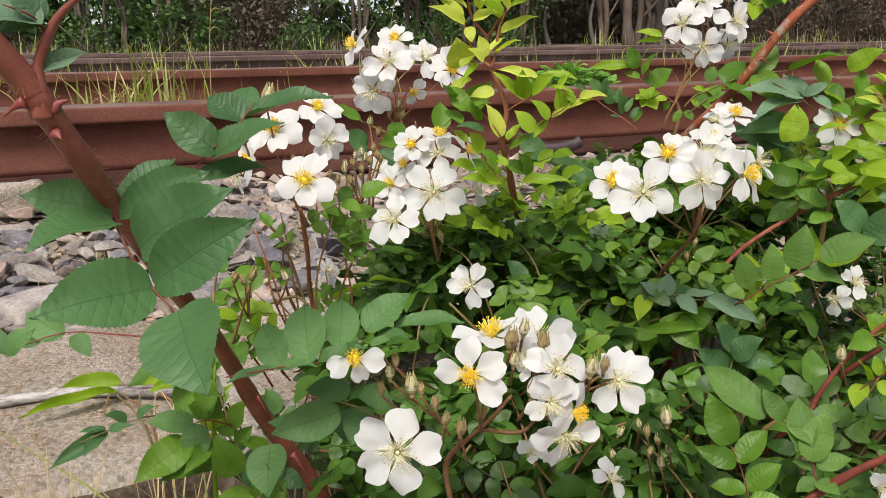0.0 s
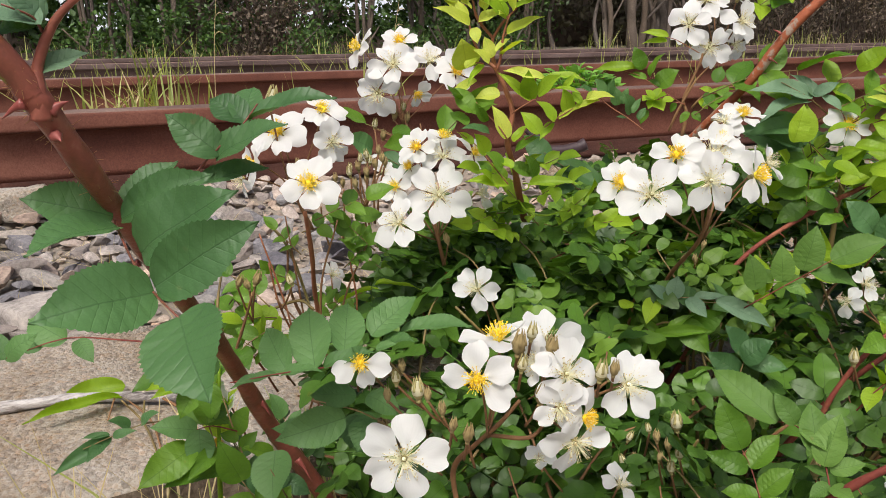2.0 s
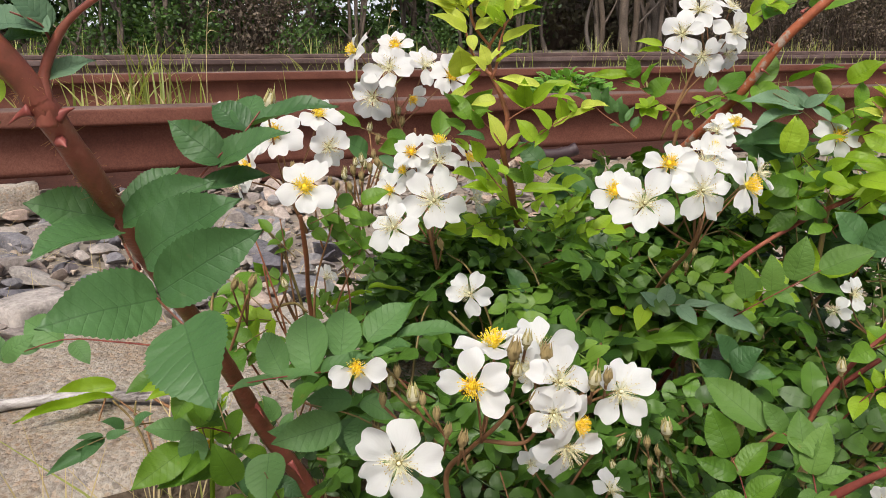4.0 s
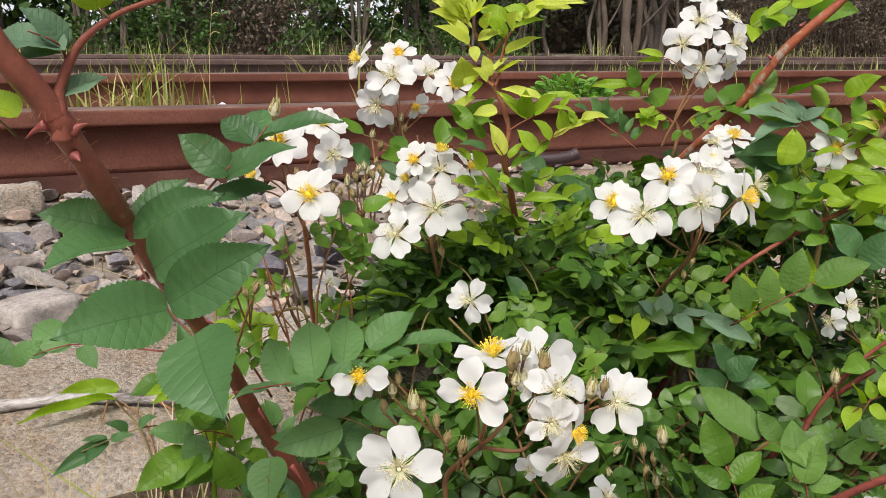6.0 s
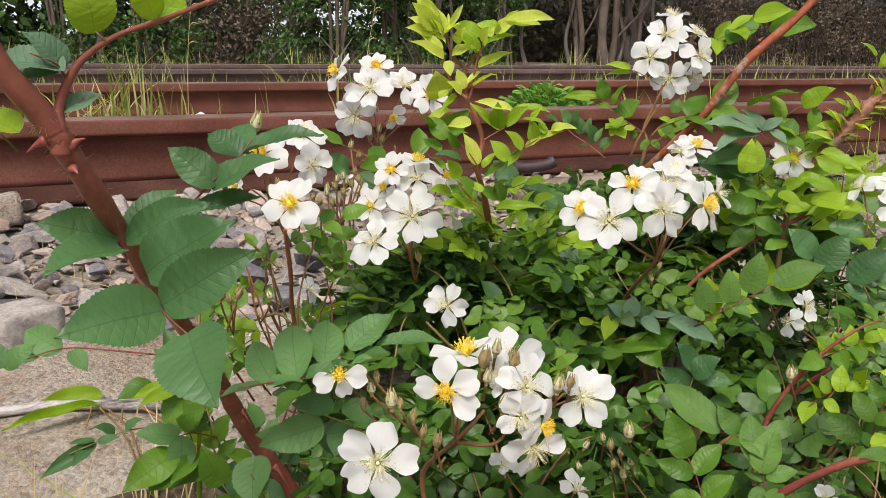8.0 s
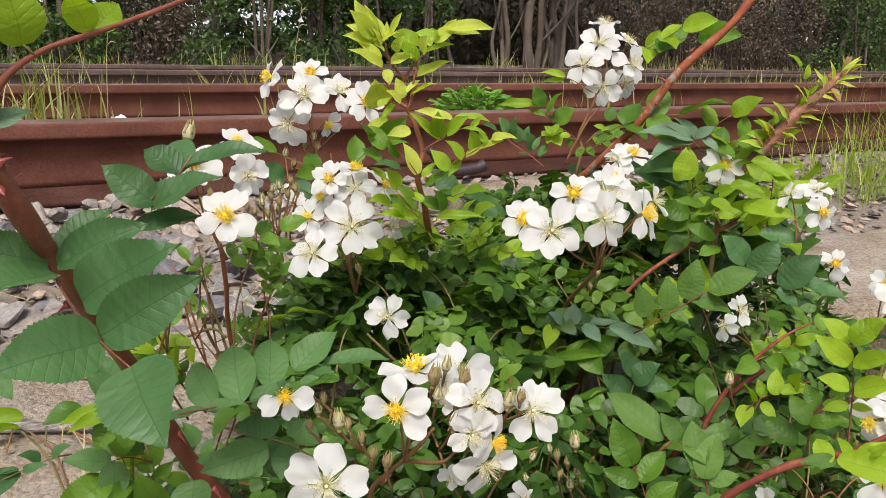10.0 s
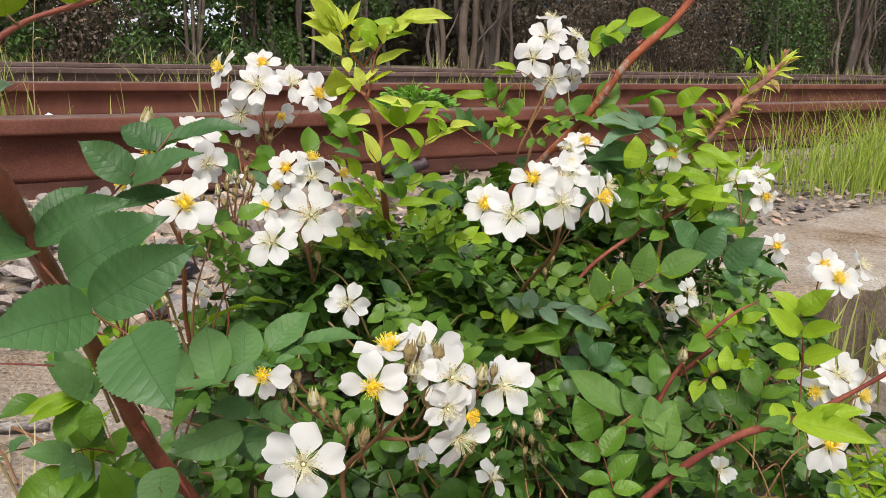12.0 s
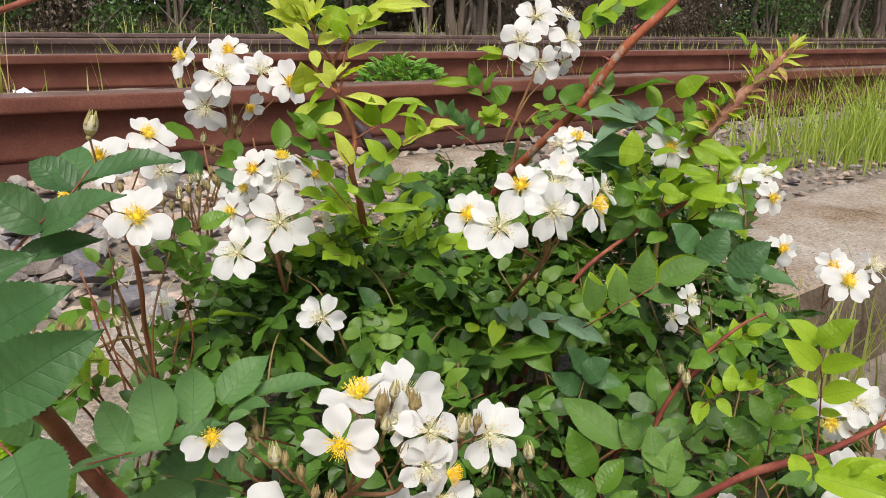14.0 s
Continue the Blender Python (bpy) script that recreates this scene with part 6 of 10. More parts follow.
leaflet(stalk, (0.1826, 0.4135, 0.0804), (0.1836, 0.4182, 0.1004), LEAF_DARK, (0.08, -0.65, 0.76), broad=1.53)
leaflet(stalk, (0.1735, 0.4201, 0.0964), (0.1486, 0.4257, 0.0898), LEAF_MID, (0.10, -0.54, 0.84), broad=0.53)
leaflet(stalk, (0.1868, 0.4201, 0.0967), (0.1738, 0.4176, 0.1049), LEAF_MID, (-0.16, -0.61, 0.77), broad=0.81)
leaflet(stalk, (0.1901, 0.4171, 0.0853), (0.2010, 0.4090, 0.0782), LEAF_DARK, (-0.23, -0.68, 0.70), broad=0.97)
stalk = leaf(rose, [(0.1443, 0.5961, 0.0440), (0.1300, 0.6192, 0.0460), (0.1224, 0.6361, 0.0460)], LEAF_LIGHT, STEM_GREEN)
leaflet(stalk, (0.1251, 0.6571, 0.0444), (0.0816, 0.6611, 0.0434), LEAF_LIGHT, (-0.15, -0.80, 0.58), broad=0.62)
leaflet(stalk, (0.1224, 0.6322, 0.0469), (0.0656, 0.6070, 0.0563), LEAF_LIGHT, (-0.10, -0.60, 0.79), broad=0.22)
cane(rose, [(0.1408, 0.5119, 0.0435), (0.1395, 0.5390, 0.0475), (0.1344, 0.5898, 0.0450), (0.1229, 0.5965, 0.0601)], [0.0009, 0.0008, 0.0008, 0.0006], STEM_GREEN)
cane(rose, [(0.1426, 0.5455, 0.0435), (0.1391, 0.5848, 0.0475), (0.1274, 0.6007, 0.0570)], [0.0007, 0.0007, 0.0005], PEDICEL)
cane(rose, [(0.1349, 0.5917, 0.0491), (0.1367, 0.5955, 0.0578)], [0.0007, 0.0005], STEM_GREEN)
cane(rose, [(0.1699, 0.5741, 0.0435), (0.1585, 0.5952, 0.0475), (0.1488, 0.6133, 0.0489)], [0.0009, 0.001, 0.0011], PEDICEL)
cane(rose, [(0.1132, 0.6054, 0.0435), (0.1158, 0.6131, 0.0475), (0.1184, 0.6247, 0.0501)], [0.0006, 0.0006, 0.0006], PEDICEL)
stalk = leaf(rose, [(0.1647, 0.4395, 0.0901), (0.1574, 0.4513, 0.1201), (0.1393, 0.4507, 0.1290)], LEAF_MID)
leaflet(stalk, (0.1464, 0.4539, 0.1316), (0.1294, 0.4493, 0.1283), LEAF_MID, broad=0.8)
leaflet(stalk, (0.1455, 0.4539, 0.1302), (0.1489, 0.4450, 0.1243), LEAF_MID, broad=0.9)
leaflet(stalk, (0.1513, 0.4435, 0.1230), (0.1678, 0.4226, 0.1152), LEAF_MID, broad=0.8)
leaflet(stalk, (0.1552, 0.4422, 0.1243), (0.1547, 0.4336, 0.1133), LEAF_MID, broad=0.9)
leaflet(stalk, (0.1607, 0.4448, 0.1223), (0.1688, 0.4493, 0.1311), LEAF_MID, broad=0.8)
cane(rose, [(0.1625, 0.4326, 0.0627), (0.1647, 0.4395, 0.0901), (0.1707, 0.4595, 0.1300)], [0.0012, 0.0011, 0.0007], LEAF_LIGHT)
pinnate(rose, (0.1837, 0.4583, 0.0655), (0.1748, 0.4585, 0.0869), (-0.39, -0.50, 0.77), 3, 0.015, LEAF_DARK)
pinnate(rose, (0.2129, 0.4619, 0.0638), (0.2013, 0.4659, 0.0913), (-0.39, -0.50, 0.77), 3, 0.014, LEAF_BLUE)
stalk = leaf(rose, [(0.1676, 0.3997, 0.1241), (0.1646, 0.4065, 0.1374), (0.1597, 0.4110, 0.1457)], LEAF_LIGHT, STEM_GREEN)
leaflet(stalk, (0.1635, 0.4086, 0.1457), (0.1458, 0.4111, 0.1643), LEAF_BLUE, (-0.16, -0.80, 0.58), broad=0.81)
leaflet(stalk, (0.1591, 0.4105, 0.1458), (0.1339, 0.4159, 0.1421), LEAF_LIGHT, (-0.00, -0.70, 0.72), broad=0.48)
leaflet(stalk, (0.1578, 0.4110, 0.1444), (0.1366, 0.4059, 0.1421), LEAF_LIGHT, (-0.22, -0.77, 0.60), broad=0.48)
leaflet(stalk, (0.1580, 0.4128, 0.1426), (0.1461, 0.4073, 0.1290), LEAF_MID, (0.00, -0.69, 0.72), broad=0.97)
leaflet(stalk, (0.1605, 0.4082, 0.1423), (0.1593, 0.4016, 0.1277), LEAF_MID, (-0.03, -0.56, 0.83), broad=0.97)
leaflet(stalk, (0.1597, 0.4088, 0.1468), (0.1512, 0.4204, 0.1714), LEAF_BLUE, (-0.06, -0.74, 0.67), broad=0.68)
stalk = leaf(rose, [(0.1737, 0.4188, 0.0973), (0.1717, 0.4253, 0.1088)], LEAF_MID, STEM_GREEN)
leaflet(stalk, (0.1716, 0.4249, 0.1084), (0.1774, 0.4210, 0.1228), LEAF_MID, (0.04, -0.57, 0.82), broad=0.97)
leaflet(stalk, (0.1718, 0.4223, 0.1057), (0.1650, 0.4294, 0.1084), LEAF_MID, (-0.10, -0.52, 0.85), broad=0.97)
leaflet(stalk, (0.1727, 0.4215, 0.1019), (0.1804, 0.4193, 0.1100), LEAF_MID, (-0.10, -0.71, 0.70), broad=0.97)
# the tall young shoot
cane(rose, [(0.3538, 0.4850, 0.1788), (0.3383, 0.4635, 0.1990), (0.3288, 0.4515, 0.2158), (0.3210, 0.4445, 0.2307), (0.3239, 0.4448, 0.2446), (0.3216, 0.4472, 0.2554), (0.3187, 0.4495, 0.2637), (0.3167, 0.4509, 0.2687), (0.3158, 0.4518, 0.2760), (0.3161, 0.4518, 0.2822)], [0.0022, 0.0019, 0.0016, 0.0015, 0.0014, 0.0014, 0.0013, 0.0012, 0.001, 0.0009], STEM_SHOOT)
cane(rose, [(0.3161, 0.4518, 0.2822), (0.3135, 0.4533, 0.2854), (0.3106, 0.4548, 0.2894), (0.3085, 0.4559, 0.2939), (0.3075, 0.4564, 0.2997)], [0.0009, 0.0008, 0.0008, 0.0008, 0.0005], STEM_SHOOT)
cane(rose, [(0.3161, 0.4518, 0.2819), (0.3179, 0.4508, 0.2852), (0.3203, 0.4495, 0.2893), (0.3231, 0.4479, 0.2926), (0.3261, 0.4460, 0.2962)], [0.0008, 0.0007, 0.0007, 0.0006, 0.0004], STEM_SHOOT)
cane(rose, [(0.3153, 0.4471, 0.2674), (0.3122, 0.4490, 0.2703), (0.3097, 0.4505, 0.2737), (0.3066, 0.4523, 0.2789), (0.3046, 0.4535, 0.2858), (0.3033, 0.4542, 0.2927), (0.3015, 0.4550, 0.2989)], [0.001, 0.0008, 0.0007, 0.0006, 0.0006, 0.0005, 0.0004], STEM_SHOOT)
cane(rose, [(0.3165, 0.4475, 0.2668), (0.3182, 0.4469, 0.2733), (0.3191, 0.4467, 0.2815), (0.3206, 0.4459, 0.2885), (0.3221, 0.4450, 0.2926)], [0.0008, 0.0007, 0.0006, 0.0005, 0.0004], STEM_SHOOT)
stalk = leaf(rose, [(0.3056, 0.4529, 0.2996), (0.3045, 0.4533, 0.3024), (0.3024, 0.4543, 0.3046)], LEAF_YOUNG, STEM_SHOOT)
leaflet(stalk, (0.2991, 0.4543, 0.3030), (0.2858, 0.4511, 0.3162), LEAF_YOUNG, (-0.36, -0.75, 0.56), broad=0.78)
leaflet(stalk, (0.3001, 0.4550, 0.3017), (0.2884, 0.4648, 0.3106), LEAF_YOUNG, (-0.27, -0.69, 0.67), broad=0.71)
leaflet(stalk, (0.2995, 0.4562, 0.3005), (0.2835, 0.4556, 0.3045), LEAF_YOUNG, (-0.41, -0.70, 0.58), broad=0.65)
leaflet(stalk, (0.3044, 0.4563, 0.3013), (0.2980, 0.4577, 0.3156), LEAF_YOUNG, (-0.28, -0.70, 0.66), broad=0.58)
leaflet(stalk, (0.3045, 0.4520, 0.3026), (0.3010, 0.4533, 0.3139), LEAF_YOUNG, (-0.25, -0.54, 0.80), broad=0.54)
leaflet(stalk, (0.3064, 0.4494, 0.3046), (0.3120, 0.4471, 0.3163), LEAF_YOUNG, (-0.31, -0.72, 0.62), broad=0.46)
leaflet(stalk, (0.3050, 0.4530, 0.3012), (0.3064, 0.4406, 0.3073), LEAF_YOUNG, (-0.21, -0.62, 0.76), broad=0.58)
leaflet(stalk, (0.3014, 0.4536, 0.3017), (0.2954, 0.4613, 0.3115), LEAF_YOUNG, (-0.30, -0.53, 0.79), broad=0.65)
leaflet(stalk, (0.3038, 0.4539, 0.2995), (0.2975, 0.4512, 0.3084), LEAF_YOUNG, (-0.32, -0.72, 0.61), broad=0.52)
leaflet(stalk, (0.3055, 0.4515, 0.3018), (0.3068, 0.4537, 0.3119), LEAF_YOUNG, (-0.41, -0.64, 0.65), broad=0.45)
leaflet(stalk, (0.3003, 0.4540, 0.3039), (0.2952, 0.4541, 0.3193), LEAF_YOUNG, (-0.29, -0.59, 0.75), broad=0.58)
leaflet(stalk, (0.2980, 0.4546, 0.3044), (0.2893, 0.4547, 0.3215), LEAF_YOUNG, (-0.45, -0.64, 0.63), broad=0.65)
stalk = leaf(rose, [(0.3024, 0.4524, 0.2921), (0.3011, 0.4531, 0.2943)], LEAF_YOUNG, STEM_SHOOT)
leaflet(stalk, (0.3022, 0.4515, 0.2921), (0.2878, 0.4602, 0.3049), LEAF_YOUNG, (-0.35, -0.55, 0.76), broad=0.44)
leaflet(stalk, (0.3023, 0.4498, 0.2887), (0.2840, 0.4500, 0.2981), LEAF_YOUNG, (-0.42, -0.55, 0.73), broad=0.52)
leaflet(stalk, (0.3047, 0.4494, 0.2870), (0.3041, 0.4446, 0.2797), LEAF_YOUNG, (-0.46, -0.67, 0.58), broad=1.10)
leaflet(stalk, (0.3047, 0.4525, 0.2961), (0.2981, 0.4575, 0.3032), LEAF_YOUNG, (-0.17, -0.55, 0.82), broad=0.52)
stalk = leaf(rose, [(0.3109, 0.4547, 0.2894), (0.3135, 0.4533, 0.2912)], LEAF_YOUNG, STEM_SHOOT)
leaflet(stalk, (0.3087, 0.4526, 0.2905), (0.3178, 0.4434, 0.2954), LEAF_YOUNG, (-0.20, -0.65, 0.73), broad=1.22)
leaflet(stalk, (0.3238, 0.4504, 0.3007), (0.3091, 0.4531, 0.3062), LEAF_LIGHT, (-0.26, -0.74, 0.62), broad=0.97)
leaflet(stalk, (0.3219, 0.4482, 0.2920), (0.3072, 0.4459, 0.3016), LEAF_LIGHT, (-0.46, -0.56, 0.70), broad=0.78)
leaflet(stalk, (0.3211, 0.4456, 0.2926), (0.3128, 0.4415, 0.3023), LEAF_LIGHT, (-0.49, -0.56, 0.67), broad=0.65)
leaflet(stalk, (0.3111, 0.4531, 0.2963), (0.3104, 0.4434, 0.3036), LEAF_YOUNG, (-0.19, -0.74, 0.64), broad=0.78)
stalk = leaf(rose, [(0.3231, 0.4409, 0.2961), (0.3250, 0.4396, 0.2995), (0.3275, 0.4381, 0.3024), (0.3324, 0.4349, 0.3060)], LEAF_YOUNG, STEM_SHOOT)
leaflet(stalk, (0.3202, 0.4395, 0.2960), (0.3179, 0.4317, 0.3043), LEAF_YOUNG, (-0.51, -0.61, 0.61), broad=1.22)
leaflet(stalk, (0.3207, 0.4391, 0.2957), (0.3337, 0.4304, 0.3017), LEAF_LIGHT, (-0.54, -0.57, 0.62), broad=0.42)
leaflet(stalk, (0.3276, 0.4382, 0.3024), (0.3184, 0.4444, 0.3068), LEAF_LIGHT, (-0.45, -0.53, 0.71), broad=1.03)
leaflet(stalk, (0.3257, 0.4373, 0.3018), (0.3331, 0.4288, 0.3085), LEAF_YOUNG, (-0.51, -0.62, 0.60), broad=1.03)
leaflet(stalk, (0.3341, 0.4365, 0.3066), (0.3474, 0.4268, 0.3070), LEAF_YOUNG, (-0.37, -0.71, 0.59), broad=0.58)
leaflet(stalk, (0.3310, 0.4339, 0.3076), (0.3474, 0.4152, 0.3098), LEAF_YOUNG, (-0.55, -0.58, 0.61), broad=0.54)
leaflet(stalk, (0.3237, 0.4373, 0.2995), (0.3233, 0.4450, 0.3069), LEAF_YOUNG, (-0.41, -0.56, 0.72), broad=0.90)
leaflet(stalk, (0.3319, 0.4381, 0.3049), (0.3345, 0.4314, 0.3133), LEAF_YOUNG, (-0.31, -0.61, 0.73), broad=0.78)
leaflet(stalk, (0.3277, 0.4350, 0.3041), (0.3207, 0.4328, 0.3083), LEAF_LIGHT, (-0.25, -0.51, 0.82), broad=0.90)
stalk = leaf(rose, [(0.3206, 0.4447, 0.2845), (0.3196, 0.4452, 0.2827)], LEAF_YOUNG, STEM_SHOOT)
leaflet(stalk, (0.3201, 0.4438, 0.2842), (0.3353, 0.4349, 0.2937), LEAF_YOUNG, (-0.25, -0.56, 0.79), broad=0.46)
leaflet(stalk, (0.3139, 0.4483, 0.2727), (0.3104, 0.4492, 0.2831), LEAF_YOUNG, (-0.24, -0.59, 0.77), broad=0.97)
leaflet(stalk, (0.3193, 0.4483, 0.2732), (0.3221, 0.4311, 0.2830), LEAF_YOUNG, (-0.20, -0.54, 0.82), broad=0.54)
leaflet(stalk, (0.3146, 0.4447, 0.2757), (0.3231, 0.4473, 0.2828), LEAF_YOUNG, (-0.46, -0.47, 0.75), broad=0.65)
leaflet(stalk, (0.3114, 0.4464, 0.2704), (0.3027, 0.4448, 0.2773), LEAF_YOUNG, (-0.28, -0.57, 0.77), broad=0.90)
stalk = leaf(rose, [(0.3101, 0.4501, 0.2696), (0.3064, 0.4521, 0.2702), (0.3027, 0.4539, 0.2677)], LEAF_YOUNG, STEM_SHOOT)
leaflet(stalk, (0.3039, 0.4562, 0.2676), (0.2975, 0.4475, 0.2809), LEAF_YOUNG, (-0.55, -0.56, 0.61), broad=1.35)
leaflet(stalk, (0.3112, 0.4520, 0.2690), (0.2981, 0.4444, 0.2606), LEAF_LIGHT, (-0.22, -0.53, 0.82), broad=0.36)
leaflet(stalk, (0.3069, 0.4516, 0.2613), (0.2959, 0.4594, 0.2554), LEAF_YOUNG, (-0.44, -0.58, 0.69), broad=0.71)
leaflet(stalk, (0.3179, 0.4474, 0.2549), (0.3058, 0.4518, 0.2534), LEAF_YOUNG, (-0.39, -0.66, 0.64), broad=0.97)
leaflet(stalk, (0.3009, 0.4517, 0.2679), (0.3078, 0.4498, 0.2741), LEAF_YOUNG, (-0.34, -0.54, 0.77), broad=0.90)
stalk = leaf(rose, [(0.3198, 0.4379, 0.2454), (0.3246, 0.4355, 0.2491), (0.3314, 0.4318, 0.2534), (0.3391, 0.4273, 0.2580), (0.3460, 0.4225, 0.2576)], LEAF_LIGHT, STEM_SHOOT)
leaflet(stalk, (0.3330, 0.4290, 0.2621), (0.3149, 0.4366, 0.2683), LEAF_YOUNG, (-0.34, -0.69, 0.64), broad=0.46)
leaflet(stalk, (0.3288, 0.4356, 0.2519), (0.3151, 0.4444, 0.2665), LEAF_LIGHT, (-0.48, -0.55, 0.69), broad=0.38)
leaflet(stalk, (0.3287, 0.4354, 0.2525), (0.3239, 0.4293, 0.2662), LEAF_LIGHT, (-0.38, -0.50, 0.78), broad=0.97)
leaflet(stalk, (0.3301, 0.4298, 0.2547), (0.3352, 0.4190, 0.2653), LEAF_LIGHT, (-0.35, -0.52, 0.78), broad=0.84)
leaflet(stalk, (0.3347, 0.4300, 0.2629), (0.3523, 0.4217, 0.2631), LEAF_LIGHT, (-0.24, -0.60, 0.76), broad=0.52)
leaflet(stalk, (0.3375, 0.4260, 0.2578), (0.3453, 0.4151, 0.2567), LEAF_LIGHT, (-0.25, -0.56, 0.79), broad=0.38)
leaflet(stalk, (0.3287, 0.4316, 0.2594), (0.3255, 0.4399, 0.2664), LEAF_YOUNG, (-0.42, -0.60, 0.68), broad=0.65)
leaflet(stalk, (0.3418, 0.4243, 0.2581), (0.3452, 0.4204, 0.2649), LEAF_LIGHT, (-0.32, -0.67, 0.67), broad=0.65)
stalk = leaf(rose, [(0.3238, 0.4315, 0.2328), (0.3304, 0.4280, 0.2371), (0.3370, 0.4246, 0.2428), (0.3421, 0.4216, 0.2465), (0.3476, 0.4183, 0.2505), (0.3533, 0.4146, 0.2545)], LEAF_LIGHT, STEM_SHOOT)
leaflet(stalk, (0.3297, 0.4270, 0.2363), (0.3219, 0.4317, 0.2473), LEAF_LIGHT, (-0.38, -0.52, 0.76), broad=0.97)
leaflet(stalk, (0.3355, 0.4224, 0.2425), (0.3267, 0.4237, 0.2530), LEAF_LIGHT, (-0.24, -0.57, 0.79), broad=0.97)
leaflet(stalk, (0.3437, 0.4240, 0.2459), (0.3402, 0.4218, 0.2581), LEAF_LIGHT, (-0.35, -0.59, 0.73), broad=1.03)
leaflet(stalk, (0.3372, 0.4271, 0.2410), (0.3278, 0.4239, 0.2342), LEAF_LIGHT, (-0.21, -0.56, 0.80), broad=0.65)
leaflet(stalk, (0.3394, 0.4250, 0.2430), (0.3454, 0.4173, 0.2494), LEAF_YOUNG, (-0.34, -0.57, 0.75), broad=0.54)
leaflet(stalk, (0.3441, 0.4194, 0.2478), (0.3546, 0.4127, 0.2533), LEAF_YOUNG, (-0.47, -0.63, 0.62), broad=0.52)
leaflet(stalk, (0.3507, 0.4186, 0.2527), (0.3547, 0.4025, 0.2560), LEAF_YOUNG, (-0.26, -0.60, 0.76), broad=0.54)
leaflet(stalk, (0.3471, 0.4175, 0.2506), (0.3436, 0.4201, 0.2567), LEAF_LIGHT, (-0.43, -0.48, 0.76), broad=0.90)
stalk = leaf(rose, [(0.3181, 0.4395, 0.2327), (0.3145, 0.4425, 0.2392), (0.3084, 0.4469, 0.2468), (0.3009, 0.4518, 0.2567)], LEAF_MID, STEM_SHOOT)
leaflet(stalk, (0.3027, 0.4477, 0.2463), (0.2958, 0.4539, 0.2592), LEAF_MID, (-0.39, -0.68, 0.62), broad=0.97)
leaflet(stalk, (0.2993, 0.4476, 0.2399), (0.2956, 0.4585, 0.2474), LEAF_MID, (-0.20, -0.52, 0.83), broad=1.03)
leaflet(stalk, (0.3117, 0.4467, 0.2355), (0.2955, 0.4440, 0.2402), LEAF_DARK, (-0.29, -0.57, 0.77), broad=0.58)
leaflet(stalk, (0.3194, 0.4418, 0.2327), (0.3131, 0.4451, 0.2499), LEAF_YOUNG, (-0.16, -0.63, 0.76), broad=0.71)
leaflet(stalk, (0.3212, 0.4388, 0.2314), (0.3274, 0.4355, 0.2404), LEAF_LIGHT, (-0.34, -0.56, 0.76), broad=0.65)
leaflet(stalk, (0.3227, 0.4389, 0.2264), (0.3281, 0.4274, 0.2351), LEAF_MID, (-0.31, -0.47, 0.83), broad=0.71)
leaflet(stalk, (0.3053, 0.4474, 0.2481), (0.3107, 0.4372, 0.2515), LEAF_MID, (-0.33, -0.49, 0.81), broad=0.45)
leaflet(stalk, (0.3106, 0.4478, 0.2412), (0.3026, 0.4441, 0.2509), LEAF_MID, (-0.40, -0.56, 0.72), broad=0.65)
leaflet(stalk, (0.2968, 0.4529, 0.2520), (0.2892, 0.4453, 0.2616), LEAF_MID, (-0.38, -0.54, 0.75), broad=0.90)
stalk = leaf(rose, [(0.3199, 0.4411, 0.2090), (0.3135, 0.4468, 0.2188), (0.3075, 0.4517, 0.2281), (0.2973, 0.4582, 0.2370)], LEAF_MID, STEM_SHOOT)
leaflet(stalk, (0.3119, 0.4495, 0.2244), (0.3051, 0.4484, 0.2354), LEAF_LIGHT, (-0.20, -0.65, 0.73), broad=1.16)
leaflet(stalk, (0.3042, 0.4507, 0.2297), (0.3000, 0.4609, 0.2363), LEAF_LIGHT, (-0.16, -0.52, 0.84), broad=0.65)
leaflet(stalk, (0.3174, 0.4430, 0.2173), (0.3080, 0.4412, 0.2270), LEAF_MID, (-0.33, -0.53, 0.78), broad=1.16)
leaflet(stalk, (0.3321, 0.4376, 0.2139), (0.3207, 0.4439, 0.2200), LEAF_MID, (-0.43, -0.58, 0.69), broad=0.90)
leaflet(stalk, (0.3332, 0.4370, 0.2123), (0.3256, 0.4319, 0.2254), LEAF_MID, (-0.26, -0.52, 0.81), broad=0.90)
leaflet(stalk, (0.3208, 0.4438, 0.2087), (0.2985, 0.4464, 0.2129), LEAF_LIGHT, (-0.32, -0.66, 0.67), broad=0.49)
leaflet(stalk, (0.3280, 0.4332, 0.2099), (0.3481, 0.4172, 0.2130), LEAF_LIGHT, (-0.36, -0.51, 0.78), broad=0.38)
leaflet(stalk, (0.3221, 0.4402, 0.2180), (0.3169, 0.4484, 0.2224), LEAF_LIGHT, (-0.27, -0.50, 0.82), broad=0.90)
leaflet(stalk, (0.3132, 0.4492, 0.2141), (0.3081, 0.4528, 0.2211), LEAF_MID, (-0.24, -0.54, 0.81), broad=1.03)
leaflet(stalk, (0.3288, 0.4395, 0.2191), (0.3341, 0.4330, 0.2253), LEAF_LIGHT, (-0.29, -0.55, 0.78), broad=0.65)
leaflet(stalk, (0.3136, 0.4449, 0.2101), (0.3040, 0.4414, 0.2182), LEAF_LIGHT, (-0.46, -0.50, 0.74), broad=0.90)
leaflet(stalk, (0.3333, 0.4317, 0.2069), (0.3405, 0.4288, 0.2137), LEAF_MID, (-0.23, -0.60, 0.76), broad=0.65)
